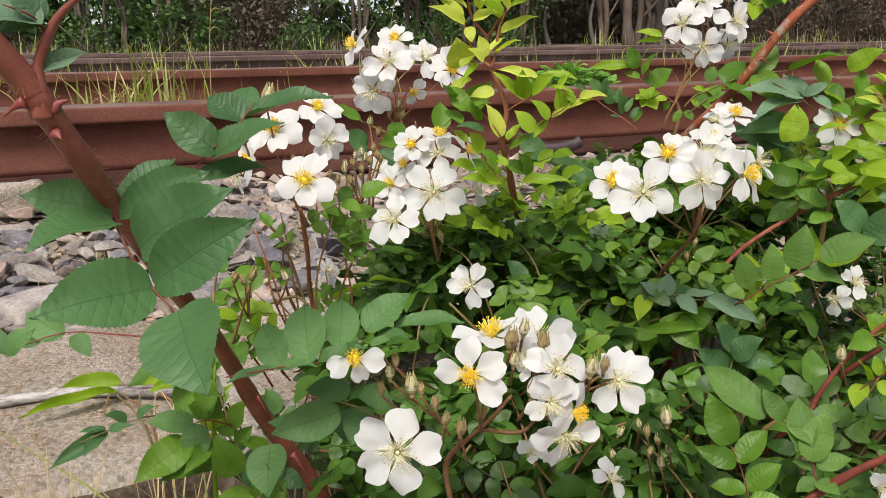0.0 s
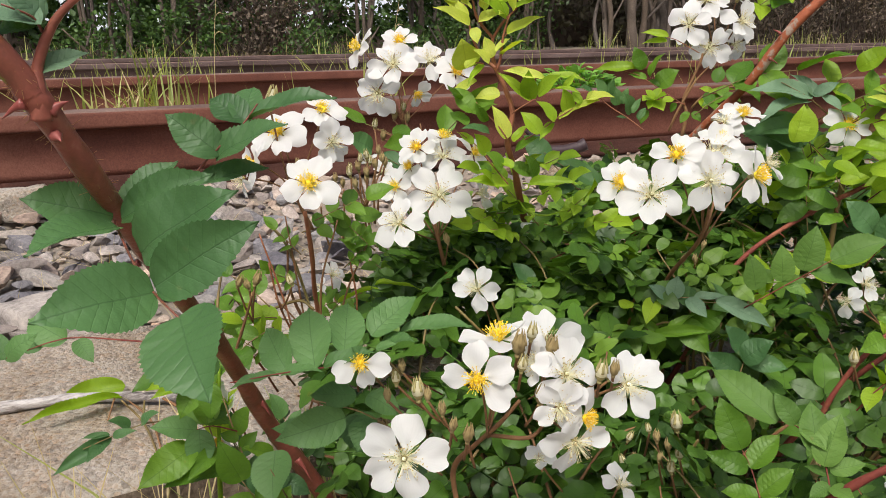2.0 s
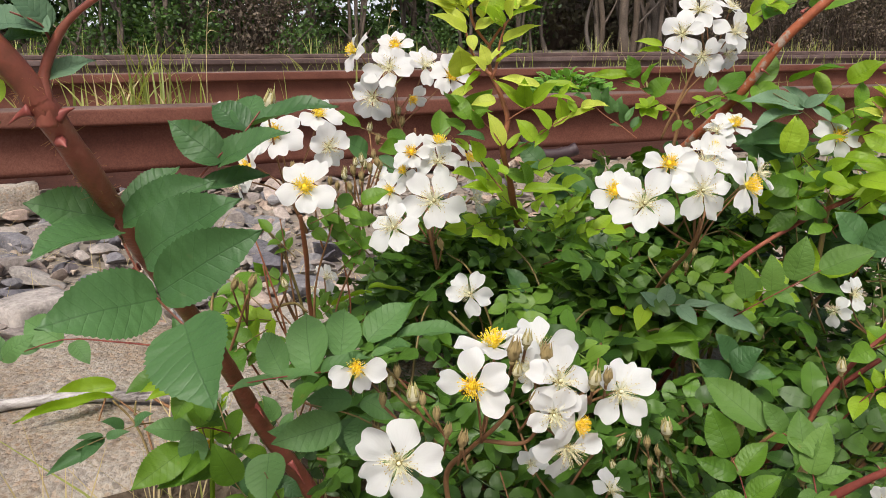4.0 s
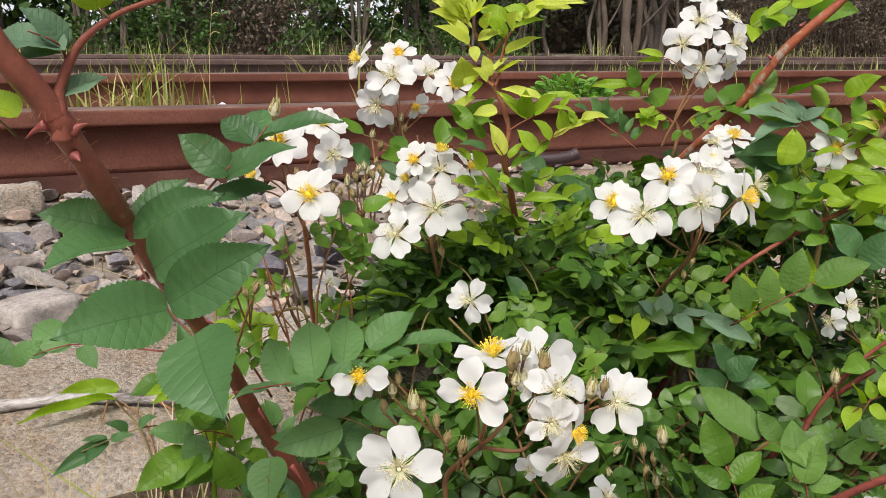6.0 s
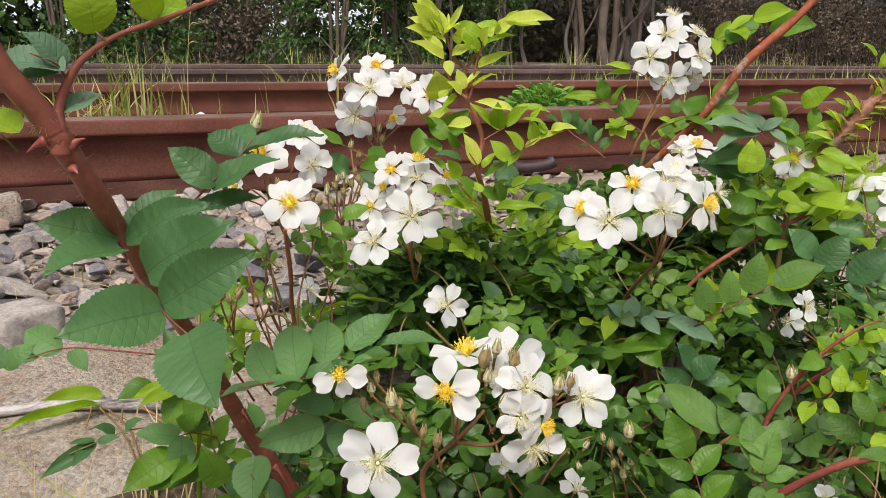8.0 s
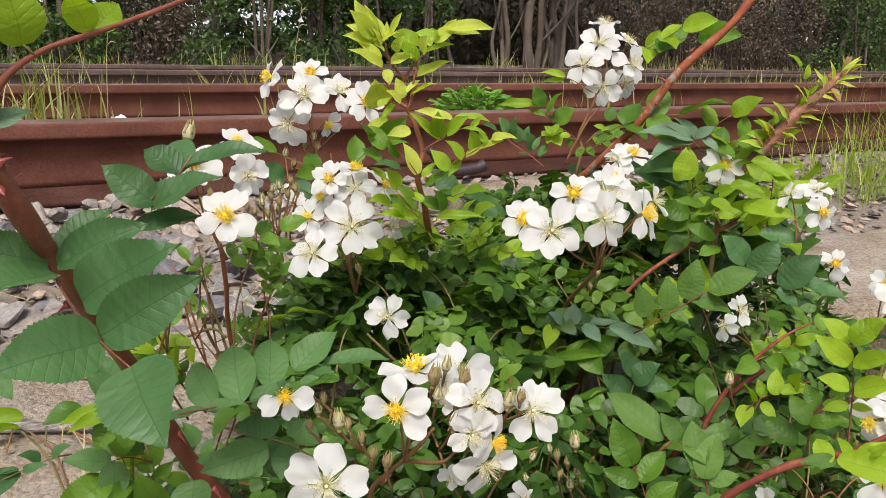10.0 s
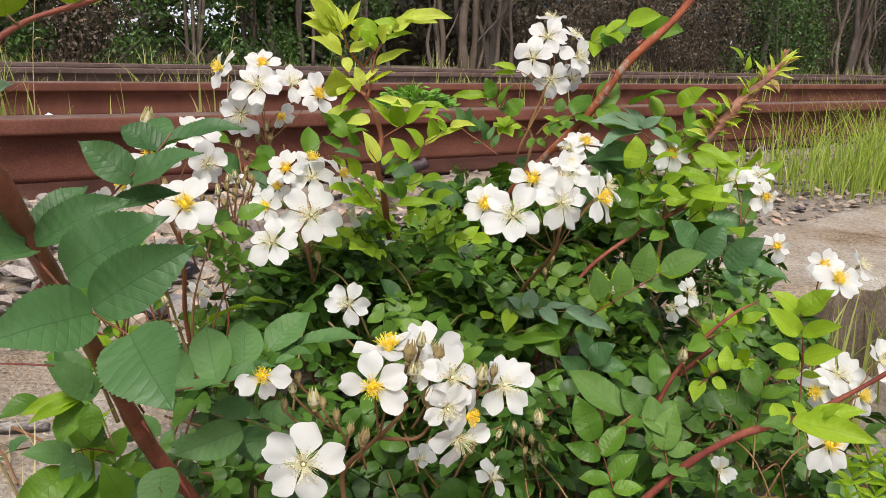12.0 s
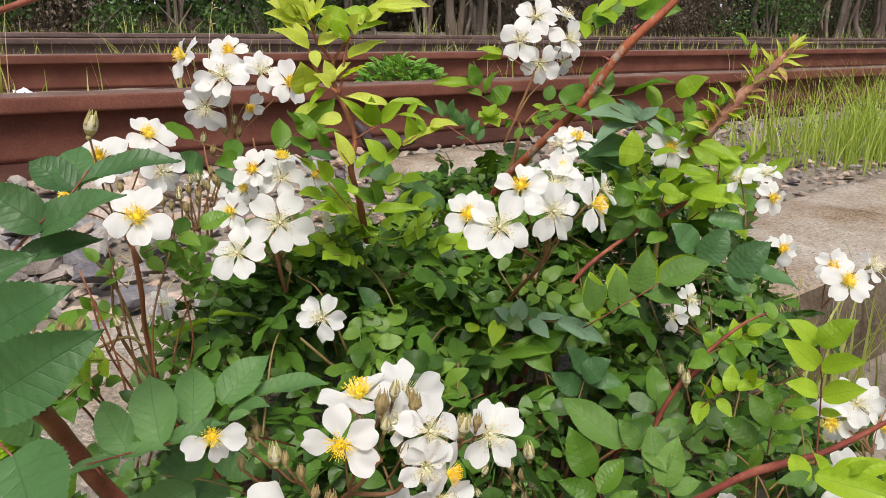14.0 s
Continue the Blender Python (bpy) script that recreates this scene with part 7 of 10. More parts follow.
stalk = leaf(rose, [(0.4148, 0.4568, 0.2300), (0.4082, 0.4630, 0.2366), (0.4001, 0.4700, 0.2432), (0.3941, 0.4751, 0.2498), (0.3878, 0.4798, 0.2531)], LEAF_BLUE, STEM_SHOOT)
leaflet(stalk, (0.3927, 0.4756, 0.2505), (0.3819, 0.4724, 0.2558), LEAF_BLUE, (-0.22, -0.59, 0.78), broad=0.78)
leaflet(stalk, (0.3968, 0.4705, 0.2498), (0.3902, 0.4690, 0.2592), LEAF_BLUE, (-0.35, -0.58, 0.74), broad=1.10)
leaflet(stalk, (0.4004, 0.4708, 0.2493), (0.4001, 0.4674, 0.2592), LEAF_BLUE, (-0.30, -0.56, 0.77), broad=0.84)
leaflet(stalk, (0.4053, 0.4699, 0.2437), (0.4025, 0.4692, 0.2546), LEAF_BLUE, (-0.33, -0.52, 0.79), broad=1.10)
leaflet(stalk, (0.4070, 0.4676, 0.2446), (0.4094, 0.4661, 0.2540), LEAF_BLUE, (-0.35, -0.59, 0.73), broad=0.78)
leaflet(stalk, (0.4109, 0.4643, 0.2391), (0.4043, 0.4604, 0.2511), LEAF_BLUE, (-0.39, -0.45, 0.80), broad=1.03)
leaflet(stalk, (0.4088, 0.4594, 0.2400), (0.4133, 0.4590, 0.2489), LEAF_BLUE, (-0.48, -0.42, 0.77), broad=0.65)
leaflet(stalk, (0.4119, 0.4586, 0.2362), (0.4177, 0.4596, 0.2432), LEAF_BLUE, (-0.34, -0.51, 0.79), broad=0.78)
leaflet(stalk, (0.4097, 0.4648, 0.2360), (0.4042, 0.4694, 0.2378), LEAF_BLUE, (-0.29, -0.50, 0.81), broad=0.52)
# the leafy stems below the top cluster
cane(rose, [(0.4885, 0.5207, 0.1960), (0.4939, 0.5196, 0.2148), (0.4967, 0.5196, 0.2309), (0.4953, 0.5218, 0.2395), (0.4997, 0.5192, 0.2531), (0.5033, 0.5168, 0.2642), (0.5044, 0.5161, 0.2703)], [0.0016, 0.0014, 0.0012, 0.0011, 0.001, 0.0009, 0.0007], PEDICEL)
cane(rose, [(0.4852, 0.5224, 0.2191), (0.4887, 0.5209, 0.2294), (0.4926, 0.5187, 0.2386), (0.4983, 0.5150, 0.2518), (0.5049, 0.5098, 0.2617)], [0.0009, 0.0009, 0.0008, 0.0007, 0.0005], PEDICEL)
cane(rose, [(0.4916, 0.5085, 0.2354), (0.4965, 0.5049, 0.2425), (0.5025, 0.4999, 0.2467), (0.5146, 0.4887, 0.2505)], [0.0008, 0.0007, 0.0006, 0.0004], STEM_GREEN)
stalk = leaf(rose, [(0.4869, 0.5088, 0.2368), (0.4732, 0.5216, 0.2486), (0.4644, 0.5293, 0.2562), (0.4567, 0.5354, 0.2592)], LEAF_MID, STEM_SHOOT)
leaflet(stalk, (0.4629, 0.5316, 0.2613), (0.4395, 0.5450, 0.2628), LEAF_LIGHT, (-0.30, -0.69, 0.65), broad=0.49)
leaflet(stalk, (0.4665, 0.5296, 0.2606), (0.4599, 0.5300, 0.2753), LEAF_MID, (-0.46, -0.57, 0.68), broad=1.03)
leaflet(stalk, (0.4683, 0.5238, 0.2557), (0.4693, 0.5147, 0.2719), LEAF_MID, (-0.36, -0.46, 0.81), broad=0.93)
leaflet(stalk, (0.4661, 0.5249, 0.2545), (0.4602, 0.5373, 0.2582), LEAF_MID, (-0.39, -0.66, 0.64), broad=0.65)
leaflet(stalk, (0.4745, 0.5233, 0.2496), (0.4823, 0.5133, 0.2610), LEAF_MID, (-0.34, -0.59, 0.73), broad=1.29)
leaflet(stalk, (0.4665, 0.5219, 0.2339), (0.4617, 0.5238, 0.2249), LEAF_MID, (-0.45, -0.47, 0.76), broad=1.03)
leaflet(stalk, (0.4757, 0.5216, 0.2501), (0.4694, 0.5270, 0.2539), LEAF_MID, (-0.47, -0.52, 0.72), broad=0.78)
stalk = leaf(rose, [(0.4837, 0.5052, 0.2384), (0.4746, 0.5132, 0.2404), (0.4684, 0.5184, 0.2417)], LEAF_LIGHT, STEM_SHOOT)
leaflet(stalk, (0.4666, 0.5162, 0.2420), (0.4621, 0.5187, 0.2482), LEAF_LIGHT, (-0.27, -0.46, 0.84), broad=1.29)
leaflet(stalk, (0.4680, 0.5173, 0.2422), (0.4717, 0.5160, 0.2494), LEAF_LIGHT, (-0.37, -0.53, 0.76), broad=1.29)
leaflet(stalk, (0.4681, 0.5161, 0.2415), (0.4681, 0.5064, 0.2459), LEAF_LIGHT, (-0.38, -0.52, 0.76), broad=1.29)
leaflet(stalk, (0.4690, 0.5198, 0.2408), (0.4628, 0.5168, 0.2361), LEAF_LIGHT, (-0.45, -0.50, 0.74), broad=1.29)
leaflet(stalk, (0.4698, 0.5181, 0.2405), (0.4691, 0.5087, 0.2354), LEAF_LIGHT, (-0.41, -0.63, 0.66), broad=1.29)
leaflet(stalk, (0.4722, 0.5135, 0.2404), (0.4804, 0.5121, 0.2419), LEAF_LIGHT, (-0.60, -0.48, 0.64), broad=1.16)
leaflet(stalk, (0.4693, 0.5214, 0.2415), (0.4583, 0.5167, 0.2426), LEAF_LIGHT, (-0.45, -0.49, 0.75), broad=1.16)
leaflet(stalk, (0.4798, 0.5099, 0.2389), (0.4775, 0.5130, 0.2327), LEAF_MID, (-0.42, -0.60, 0.68), broad=1.16)
stalk = leaf(rose, [(0.4903, 0.5070, 0.2356), (0.4952, 0.5034, 0.2426), (0.5011, 0.4984, 0.2469), (0.5132, 0.4873, 0.2506)], LEAF_LIGHT, STEM_SHOOT)
leaflet(stalk, (0.4935, 0.5044, 0.2406), (0.5013, 0.5023, 0.2349), LEAF_LIGHT, (-0.47, -0.48, 0.74), broad=1.03)
leaflet(stalk, (0.4966, 0.4993, 0.2449), (0.5129, 0.4925, 0.2491), LEAF_LIGHT, (-0.49, -0.45, 0.74), broad=0.44)
leaflet(stalk, (0.5115, 0.4922, 0.2495), (0.5097, 0.4785, 0.2549), LEAF_LIGHT, (-0.34, -0.55, 0.77), broad=0.65)
leaflet(stalk, (0.4998, 0.4963, 0.2523), (0.5045, 0.4976, 0.2628), LEAF_MID, (-0.57, -0.57, 0.59), broad=1.22)
leaflet(stalk, (0.5102, 0.4889, 0.2526), (0.5105, 0.4834, 0.2635), LEAF_MID, (-0.37, -0.55, 0.75), broad=1.10)
leaflet(stalk, (0.5078, 0.4958, 0.2425), (0.4901, 0.4974, 0.2393), LEAF_MID, (-0.50, -0.33, 0.80), broad=0.78)
leaflet(stalk, (0.5004, 0.5006, 0.2463), (0.4962, 0.5081, 0.2487), LEAF_LIGHT, (-0.56, -0.36, 0.75), broad=0.90)
leaflet(stalk, (0.5048, 0.4965, 0.2474), (0.5096, 0.4923, 0.2404), LEAF_MID, (-0.57, -0.55, 0.61), broad=0.90)
leaflet(stalk, (0.4889, 0.5077, 0.2328), (0.4827, 0.5092, 0.2260), LEAF_MID, (-0.39, -0.50, 0.77), broad=1.03)
leaflet(stalk, (0.4919, 0.5080, 0.2326), (0.4953, 0.5022, 0.2270), LEAF_MID, (-0.55, -0.55, 0.63), broad=1.03)
stalk = leaf(rose, [(0.4962, 0.5100, 0.2706), (0.4854, 0.5197, 0.2789), (0.4798, 0.5244, 0.2811)], LEAF_LIGHT, STEM_SHOOT)
leaflet(stalk, (0.4800, 0.5222, 0.2815), (0.4662, 0.5329, 0.2851), LEAF_LIGHT, (-0.56, -0.50, 0.66), broad=0.52)
leaflet(stalk, (0.4800, 0.5232, 0.2784), (0.4676, 0.5341, 0.2779), LEAF_LIGHT, (-0.31, -0.66, 0.68), broad=0.46)
stalk = leaf(rose, [(0.3828, 0.4476, 0.1986), (0.3688, 0.4626, 0.2101), (0.3601, 0.4745, 0.2187)], LEAF_BLUE)
leaflet(stalk, (0.3816, 0.4490, 0.2017), (0.3611, 0.4741, 0.2187), LEAF_BLUE, broad=0.55)
leaflet(stalk, (0.3733, 0.4607, 0.2101), (0.3568, 0.4612, 0.2061), LEAF_BLUE, broad=0.6)
pinnate(rose, (0.3549, 0.4908, 0.1887), (0.3322, 0.4873, 0.1808), (-0.26, -0.57, 0.78), 2, 0.014, LEAF_MID)
pinnate(rose, (0.3584, 0.4855, 0.1753), (0.3696, 0.4576, 0.1739), (-0.26, -0.57, 0.78), 2, 0.018, LEAF_MID)
pinnate(rose, (0.3568, 0.4757, 0.1777), (0.3339, 0.4698, 0.2012), (-0.26, -0.57, 0.78), 3, 0.014, LEAF_LIGHT)
pinnate(rose, (0.3658, 0.4708, 0.1745), (0.3667, 0.4430, 0.1974), (-0.26, -0.57, 0.78), 3, 0.014, LEAF_LIGHT)
pinnate(rose, (0.3468, 0.4781, 0.1711), (0.3186, 0.4596, 0.1815), (-0.26, -0.57, 0.78), 3, 0.013, LEAF_LIGHT)
pinnate(rose, (0.3779, 0.4646, 0.1714), (0.3801, 0.4337, 0.1852), (-0.26, -0.57, 0.78), 3, 0.014, LEAF_LIGHT)
pinnate(rose, (0.3540, 0.4798, 0.2081), (0.3623, 0.4619, 0.2172), (-0.26, -0.57, 0.78), 2, 0.013, LEAF_LIGHT)
pinnate(rose, (0.3418, 0.4840, 0.1841), (0.3143, 0.4730, 0.1821), (-0.26, -0.57, 0.78), 2, 0.013, LEAF_LIGHT)
pinnate(rose, (0.5194, 0.4279, 0.1814), (0.4856, 0.4171, 0.2104), (-0.26, -0.57, 0.78), 3, 0.015, LEAF_LIGHT)
pinnate(rose, (0.5330, 0.4239, 0.1884), (0.5194, 0.3907, 0.2094), (-0.26, -0.57, 0.78), 3, 0.015, LEAF_LIGHT)
pinnate(rose, (0.5002, 0.4535, 0.1625), (0.4899, 0.4320, 0.1901), (-0.26, -0.57, 0.78), 3, 0.014, LEAF_LIGHT)
pinnate(rose, (0.3278, 0.5788, 0.2102), (0.2916, 0.5884, 0.2282), (-0.24, -0.57, 0.79), 1, 0.022, LEAF_MID)
pinnate(rose, (0.3352, 0.5766, 0.2139), (0.3502, 0.5546, 0.2376), (-0.24, -0.57, 0.79), 1, 0.024, LEAF_MID)
pinnate(rose, (0.3156, 0.5689, 0.1972), (0.2839, 0.5543, 0.2159), (-0.24, -0.57, 0.79), 1, 0.02, LEAF_DARK)
pinnate(rose, (0.4716, 0.4360, 0.2552), (0.4887, 0.4193, 0.2626), (-0.26, -0.57, 0.78), 2, 0.026, LEAF_MID)
pinnate(rose, (0.5686, 0.5512, 0.2945), (0.5774, 0.5088, 0.3177), (-0.26, -0.57, 0.78), 2, 0.024, LEAF_LIGHT)
pinnate(rose, (0.5846, 0.5455, 0.2988), (0.5878, 0.5027, 0.3120), (-0.26, -0.57, 0.78), 1, 0.03, LEAF_MID)
stalk = leaf(rose, [(0.5039, 0.4046, 0.2344), (0.4891, 0.4091, 0.2474), (0.4714, 0.4140, 0.2569)], LEAF_PALE, STEM_GREEN)
leaflet(stalk, (0.4893, 0.4095, 0.2489), (0.4546, 0.4158, 0.2572), LEAF_PALE, broad=0.55)
leaflet(stalk, (0.4875, 0.4094, 0.2458), (0.4509, 0.4076, 0.2425), LEAF_PALE, broad=0.6)
leaflet(stalk, (0.4909, 0.4091, 0.2499), (0.5000, 0.4015, 0.2572), LEAF_PALE, broad=0.7)
leaflet(stalk, (0.4952, 0.4069, 0.2490), (0.4956, 0.3937, 0.2430), LEAF_PALE, broad=0.7)
leaflet(stalk, (0.4922, 0.4082, 0.2489), (0.4851, 0.4207, 0.2619), LEAF_PALE, broad=0.7)
stalk = leaf(rose, [(0.4984, 0.4133, 0.2170), (0.4890, 0.4111, 0.2343)], LEAF_DARK)
leaflet(stalk, (0.4889, 0.4109, 0.2336), (0.4509, 0.4155, 0.2306), LEAF_DARK, broad=0.5)
leaflet(stalk, (0.4849, 0.4115, 0.2213), (0.4540, 0.4207, 0.2339), LEAF_DARK, broad=0.45)
stalk = leaf(rose, [(0.5379, 0.4121, 0.1940), (0.5097, 0.4057, 0.2074), (0.4828, 0.3994, 0.2232)], LEAF_LIGHT, STEM_RED)
leaflet(stalk, (0.4826, 0.4056, 0.2249), (0.4834, 0.4054, 0.2454), LEAF_LIGHT, (-0.29, -0.89, 0.35))
leaflet(stalk, (0.5094, 0.4049, 0.2042), (0.5191, 0.3944, 0.2220), LEAF_LIGHT, broad=0.8)
leaflet(stalk, (0.5121, 0.4028, 0.2010), (0.5255, 0.3777, 0.2129), LEAF_LIGHT, broad=0.55)
leaflet(stalk, (0.5065, 0.4066, 0.2058), (0.4887, 0.4014, 0.1997), LEAF_LIGHT)
leaflet(stalk, (0.5116, 0.3977, 0.2219), (0.5210, 0.3836, 0.2267), LEAF_LIGHT, broad=0.9)
leaflet(stalk, (0.5212, 0.3953, 0.2283), (0.5330, 0.3810, 0.2360), LEAF_LIGHT, broad=0.9)
leaflet(stalk, (0.5073, 0.3922, 0.2358), (0.5180, 0.3788, 0.2447), LEAF_LIGHT, broad=0.8)
pinnate(rose, (0.5412, 0.4111, 0.1957), (0.5358, 0.3791, 0.1939), (-0.26, -0.57, 0.78), 2, 0.024, LEAF_LIGHT)
pinnate(rose, (0.5053, 0.3957, 0.2450), (0.5176, 0.3819, 0.2552), (-0.26, -0.57, 0.78), 2, 0.02, LEAF_MID)
pinnate(rose, (0.5026, 0.4101, 0.2517), (0.5099, 0.3989, 0.2635), (-0.26, -0.57, 0.78), 1, 0.018, LEAF_LIGHT)
pinnate(rose, (0.5442, 0.4093, 0.1940), (0.5411, 0.3740, 0.2238), (-0.26, -0.57, 0.78), 3, 0.022, LEAF_LIGHT)
stalk = leaf(rose, [(0.4511, 0.4072, 0.1362), (0.4594, 0.4021, 0.1435), (0.4688, 0.3943, 0.1481), (0.4795, 0.3857, 0.1562), (0.4851, 0.3812, 0.1609)], LEAF_LIGHT, STEM_RED)
leaflet(stalk, (0.4583, 0.4010, 0.1437), (0.4536, 0.4038, 0.1650), LEAF_LIGHT, (-0.57, -0.63, 0.52), broad=1.06)
leaflet(stalk, (0.4686, 0.3938, 0.1486), (0.4729, 0.4021, 0.1684), LEAF_LIGHT, (-0.52, -0.51, 0.68), broad=1)
leaflet(stalk, (0.4798, 0.3860, 0.1567), (0.4799, 0.3849, 0.1811), LEAF_LIGHT, (-0.64, -0.57, 0.51), broad=0.9)
leaflet(stalk, (0.4870, 0.3828, 0.1602), (0.5058, 0.3640, 0.1767), LEAF_LIGHT, (-0.57, -0.49, 0.66), broad=0.77)
leaflet(stalk, (0.4784, 0.3851, 0.1559), (0.4901, 0.3709, 0.1557), LEAF_LIGHT, (-0.48, -0.39, 0.79), broad=0.89)
leaflet(stalk, (0.4671, 0.3922, 0.1479), (0.4764, 0.3827, 0.1465), LEAF_LIGHT, (-0.54, -0.57, 0.62), broad=0.89)
leaflet(stalk, (0.4570, 0.4036, 0.1418), (0.4581, 0.3877, 0.1379), LEAF_LIGHT, (-0.41, -0.47, 0.78), broad=0.89)
leaflet(stalk, (0.4509, 0.4062, 0.1372), (0.4500, 0.4159, 0.1445), LEAF_LIGHT, (-0.48, -0.40, 0.78), broad=0.97)
stalk = leaf(rose, [(0.4792, 0.3578, 0.1635), (0.4793, 0.3442, 0.1819), (0.4928, 0.3273, 0.1791)], LEAF_DARK, STEM_RED)
leaflet(stalk, (0.4743, 0.3495, 0.1877), (0.4631, 0.3559, 0.2034), LEAF_DARK, (-0.39, -0.69, 0.61), broad=1.2)
leaflet(stalk, (0.4742, 0.3442, 0.1826), (0.4837, 0.3371, 0.2028), LEAF_DARK, (-0.46, -0.61, 0.64), broad=1.1)
leaflet(stalk, (0.4838, 0.3334, 0.1778), (0.4973, 0.3205, 0.1969), LEAF_DARK, (-0.43, -0.58, 0.70))
leaflet(stalk, (0.4931, 0.3272, 0.1794), (0.5073, 0.3067, 0.1748), LEAF_DARK, (-0.26, -0.33, 0.91), broad=0.7)
leaflet(stalk, (0.4847, 0.3504, 0.2029), (0.4991, 0.3320, 0.2016), LEAF_DARK, (-0.43, -0.58, 0.70), broad=0.8)
leaflet(stalk, (0.4820, 0.3340, 0.1756), (0.4870, 0.3219, 0.1681), LEAF_DARK, (-0.37, -0.49, 0.79), broad=0.9)
stalk = leaf(rose, [(0.4111, 0.3654, 0.1521), (0.4216, 0.3497, 0.1675), (0.4346, 0.3379, 0.1805)], LEAF_FRESH, STEM_RED)
leaflet(stalk, (0.4132, 0.3607, 0.1628), (0.4094, 0.3625, 0.1807), LEAF_FRESH, (-0.47, -0.64, 0.61))
leaflet(stalk, (0.4210, 0.3529, 0.1681), (0.4193, 0.3532, 0.1862), LEAF_FRESH, (-0.47, -0.64, 0.61))
leaflet(stalk, (0.4278, 0.3473, 0.1742), (0.4314, 0.3449, 0.1961), LEAF_FRESH, (-0.47, -0.64, 0.61))
leaflet(stalk, (0.4346, 0.3379, 0.1805), (0.4514, 0.3233, 0.1931), LEAF_FRESH, (-0.43, -0.58, 0.70), broad=0.95)
leaflet(stalk, (0.4299, 0.3460, 0.1749), (0.4411, 0.3268, 0.1718), LEAF_FRESH, (-0.35, -0.46, 0.81), broad=0.8)
leaflet(stalk, (0.4219, 0.3519, 0.1669), (0.4246, 0.3402, 0.1639), LEAF_FRESH, (-0.35, -0.46, 0.81), broad=0.85)
cane(rose, [(0.4273, 0.3341, 0.0864), (0.4325, 0.3271, 0.1179), (0.4456, 0.3189, 0.1434), (0.4582, 0.3088, 0.1611), (0.4706, 0.3021, 0.1687)], [0.0014, 0.0013, 0.0011, 0.0008, 0.0003], STEM_RED)
stalk = leaf(rose, [(0.3471, 0.2789, 0.1009), (0.3483, 0.2859, 0.1106), (0.3489, 0.2917, 0.1187), (0.3483, 0.2965, 0.1243)], LEAF_MID, STEM_RED)
leaflet(stalk, (0.3473, 0.2956, 0.1250), (0.3416, 0.3036, 0.1447), LEAF_MID, (-0.54, -0.57, 0.62), broad=0.92)
leaflet(stalk, (0.3485, 0.2913, 0.1189), (0.3618, 0.2912, 0.1313), LEAF_MID, (-0.44, -0.43, 0.79), broad=0.92)
leaflet(stalk, (0.3482, 0.2923, 0.1180), (0.3346, 0.3007, 0.1240), LEAF_MID, (-0.57, -0.53, 0.63), broad=0.82)
leaflet(stalk, (0.3500, 0.2871, 0.1090), (0.3610, 0.2820, 0.1208), LEAF_MID, (-0.44, -0.40, 0.80), broad=0.98)
leaflet(stalk, (0.3469, 0.2849, 0.1099), (0.3378, 0.2950, 0.1104), LEAF_MID, (-0.38, -0.31, 0.87), broad=0.98)
leaflet(stalk, (0.3462, 0.2813, 0.1075), (0.3565, 0.2731, 0.1101), LEAF_MID, (-0.47, -0.47, 0.75), broad=0.89)
leaflet(stalk, (0.3468, 0.2823, 0.1047), (0.3317, 0.2841, 0.1045), LEAF_MID, (-0.35, -0.34, 0.87), broad=0.89)
stalk = leaf(rose, [(0.3628, 0.2625, 0.1044), (0.3670, 0.2712, 0.1203), (0.3676, 0.2762, 0.1273), (0.3648, 0.2858, 0.1355), (0.3599, 0.2918, 0.1359)], LEAF_FRESH, STEM_RED)
leaflet(stalk, (0.3590, 0.2911, 0.1364), (0.3493, 0.3175, 0.1521), LEAF_FRESH, (-0.47, -0.32, 0.82), broad=0.71)
leaflet(stalk, (0.3647, 0.2865, 0.1363), (0.3594, 0.2933, 0.1478), LEAF_FRESH, (-0.53, -0.50, 0.68), broad=0.92)
leaflet(stalk, (0.3662, 0.2766, 0.1283), (0.3714, 0.2869, 0.1454), LEAF_FRESH, (-0.59, -0.46, 0.67), broad=0.89)
leaflet(stalk, (0.3664, 0.2733, 0.1249), (0.3743, 0.2755, 0.1443), LEAF_FRESH, (-0.46, -0.39, 0.80), broad=0.89)
leaflet(stalk, (0.3639, 0.2834, 0.1351), (0.3669, 0.2727, 0.1315), LEAF_FRESH, (-0.64, -0.39, 0.67), broad=0.52)
leaflet(stalk, (0.3677, 0.2712, 0.1233), (0.3777, 0.2643, 0.1285), LEAF_FRESH, (-0.52, -0.34, 0.78), broad=0.89)
leaflet(stalk, (0.3652, 0.2680, 0.1191), (0.3644, 0.2574, 0.1203), LEAF_FRESH, (-0.59, -0.30, 0.75), broad=0.98)
leaflet(stalk, (0.3654, 0.2693, 0.1190), (0.3569, 0.2703, 0.1157), LEAF_FRESH, (-0.66, -0.42, 0.63), broad=1.04)
leaflet(stalk, (0.3677, 0.2728, 0.1207), (0.3643, 0.2807, 0.1221), LEAF_FRESH, (-0.34, -0.32, 0.88), broad=0.74)
bud(rose, (0.3319, 0.3160, 0.1303), (-0.13, -0.03, 0.99), 0.0078, (0.3420, 0.3228, 0.1105))
bud(rose, (0.3588, 0.3043, 0.1296), (-0.13, -0.03, 0.99), 0.0078, (0.3702, 0.3106, 0.1098))
bud(rose, (0.3815, 0.2894, 0.1112), (-0.13, -0.03, 0.99), 0.0074, (0.3940, 0.2950, 0.0904))
bud(rose, (0.4010, 0.2936, 0.1548), (-0.13, -0.03, 0.99), 0.0064, (0.4144, 0.2995, 0.1361))
bud(rose, (0.3238, 0.3178, 0.1248), (-0.13, -0.03, 0.99), 0.0051, (0.3336, 0.3247, 0.1047))
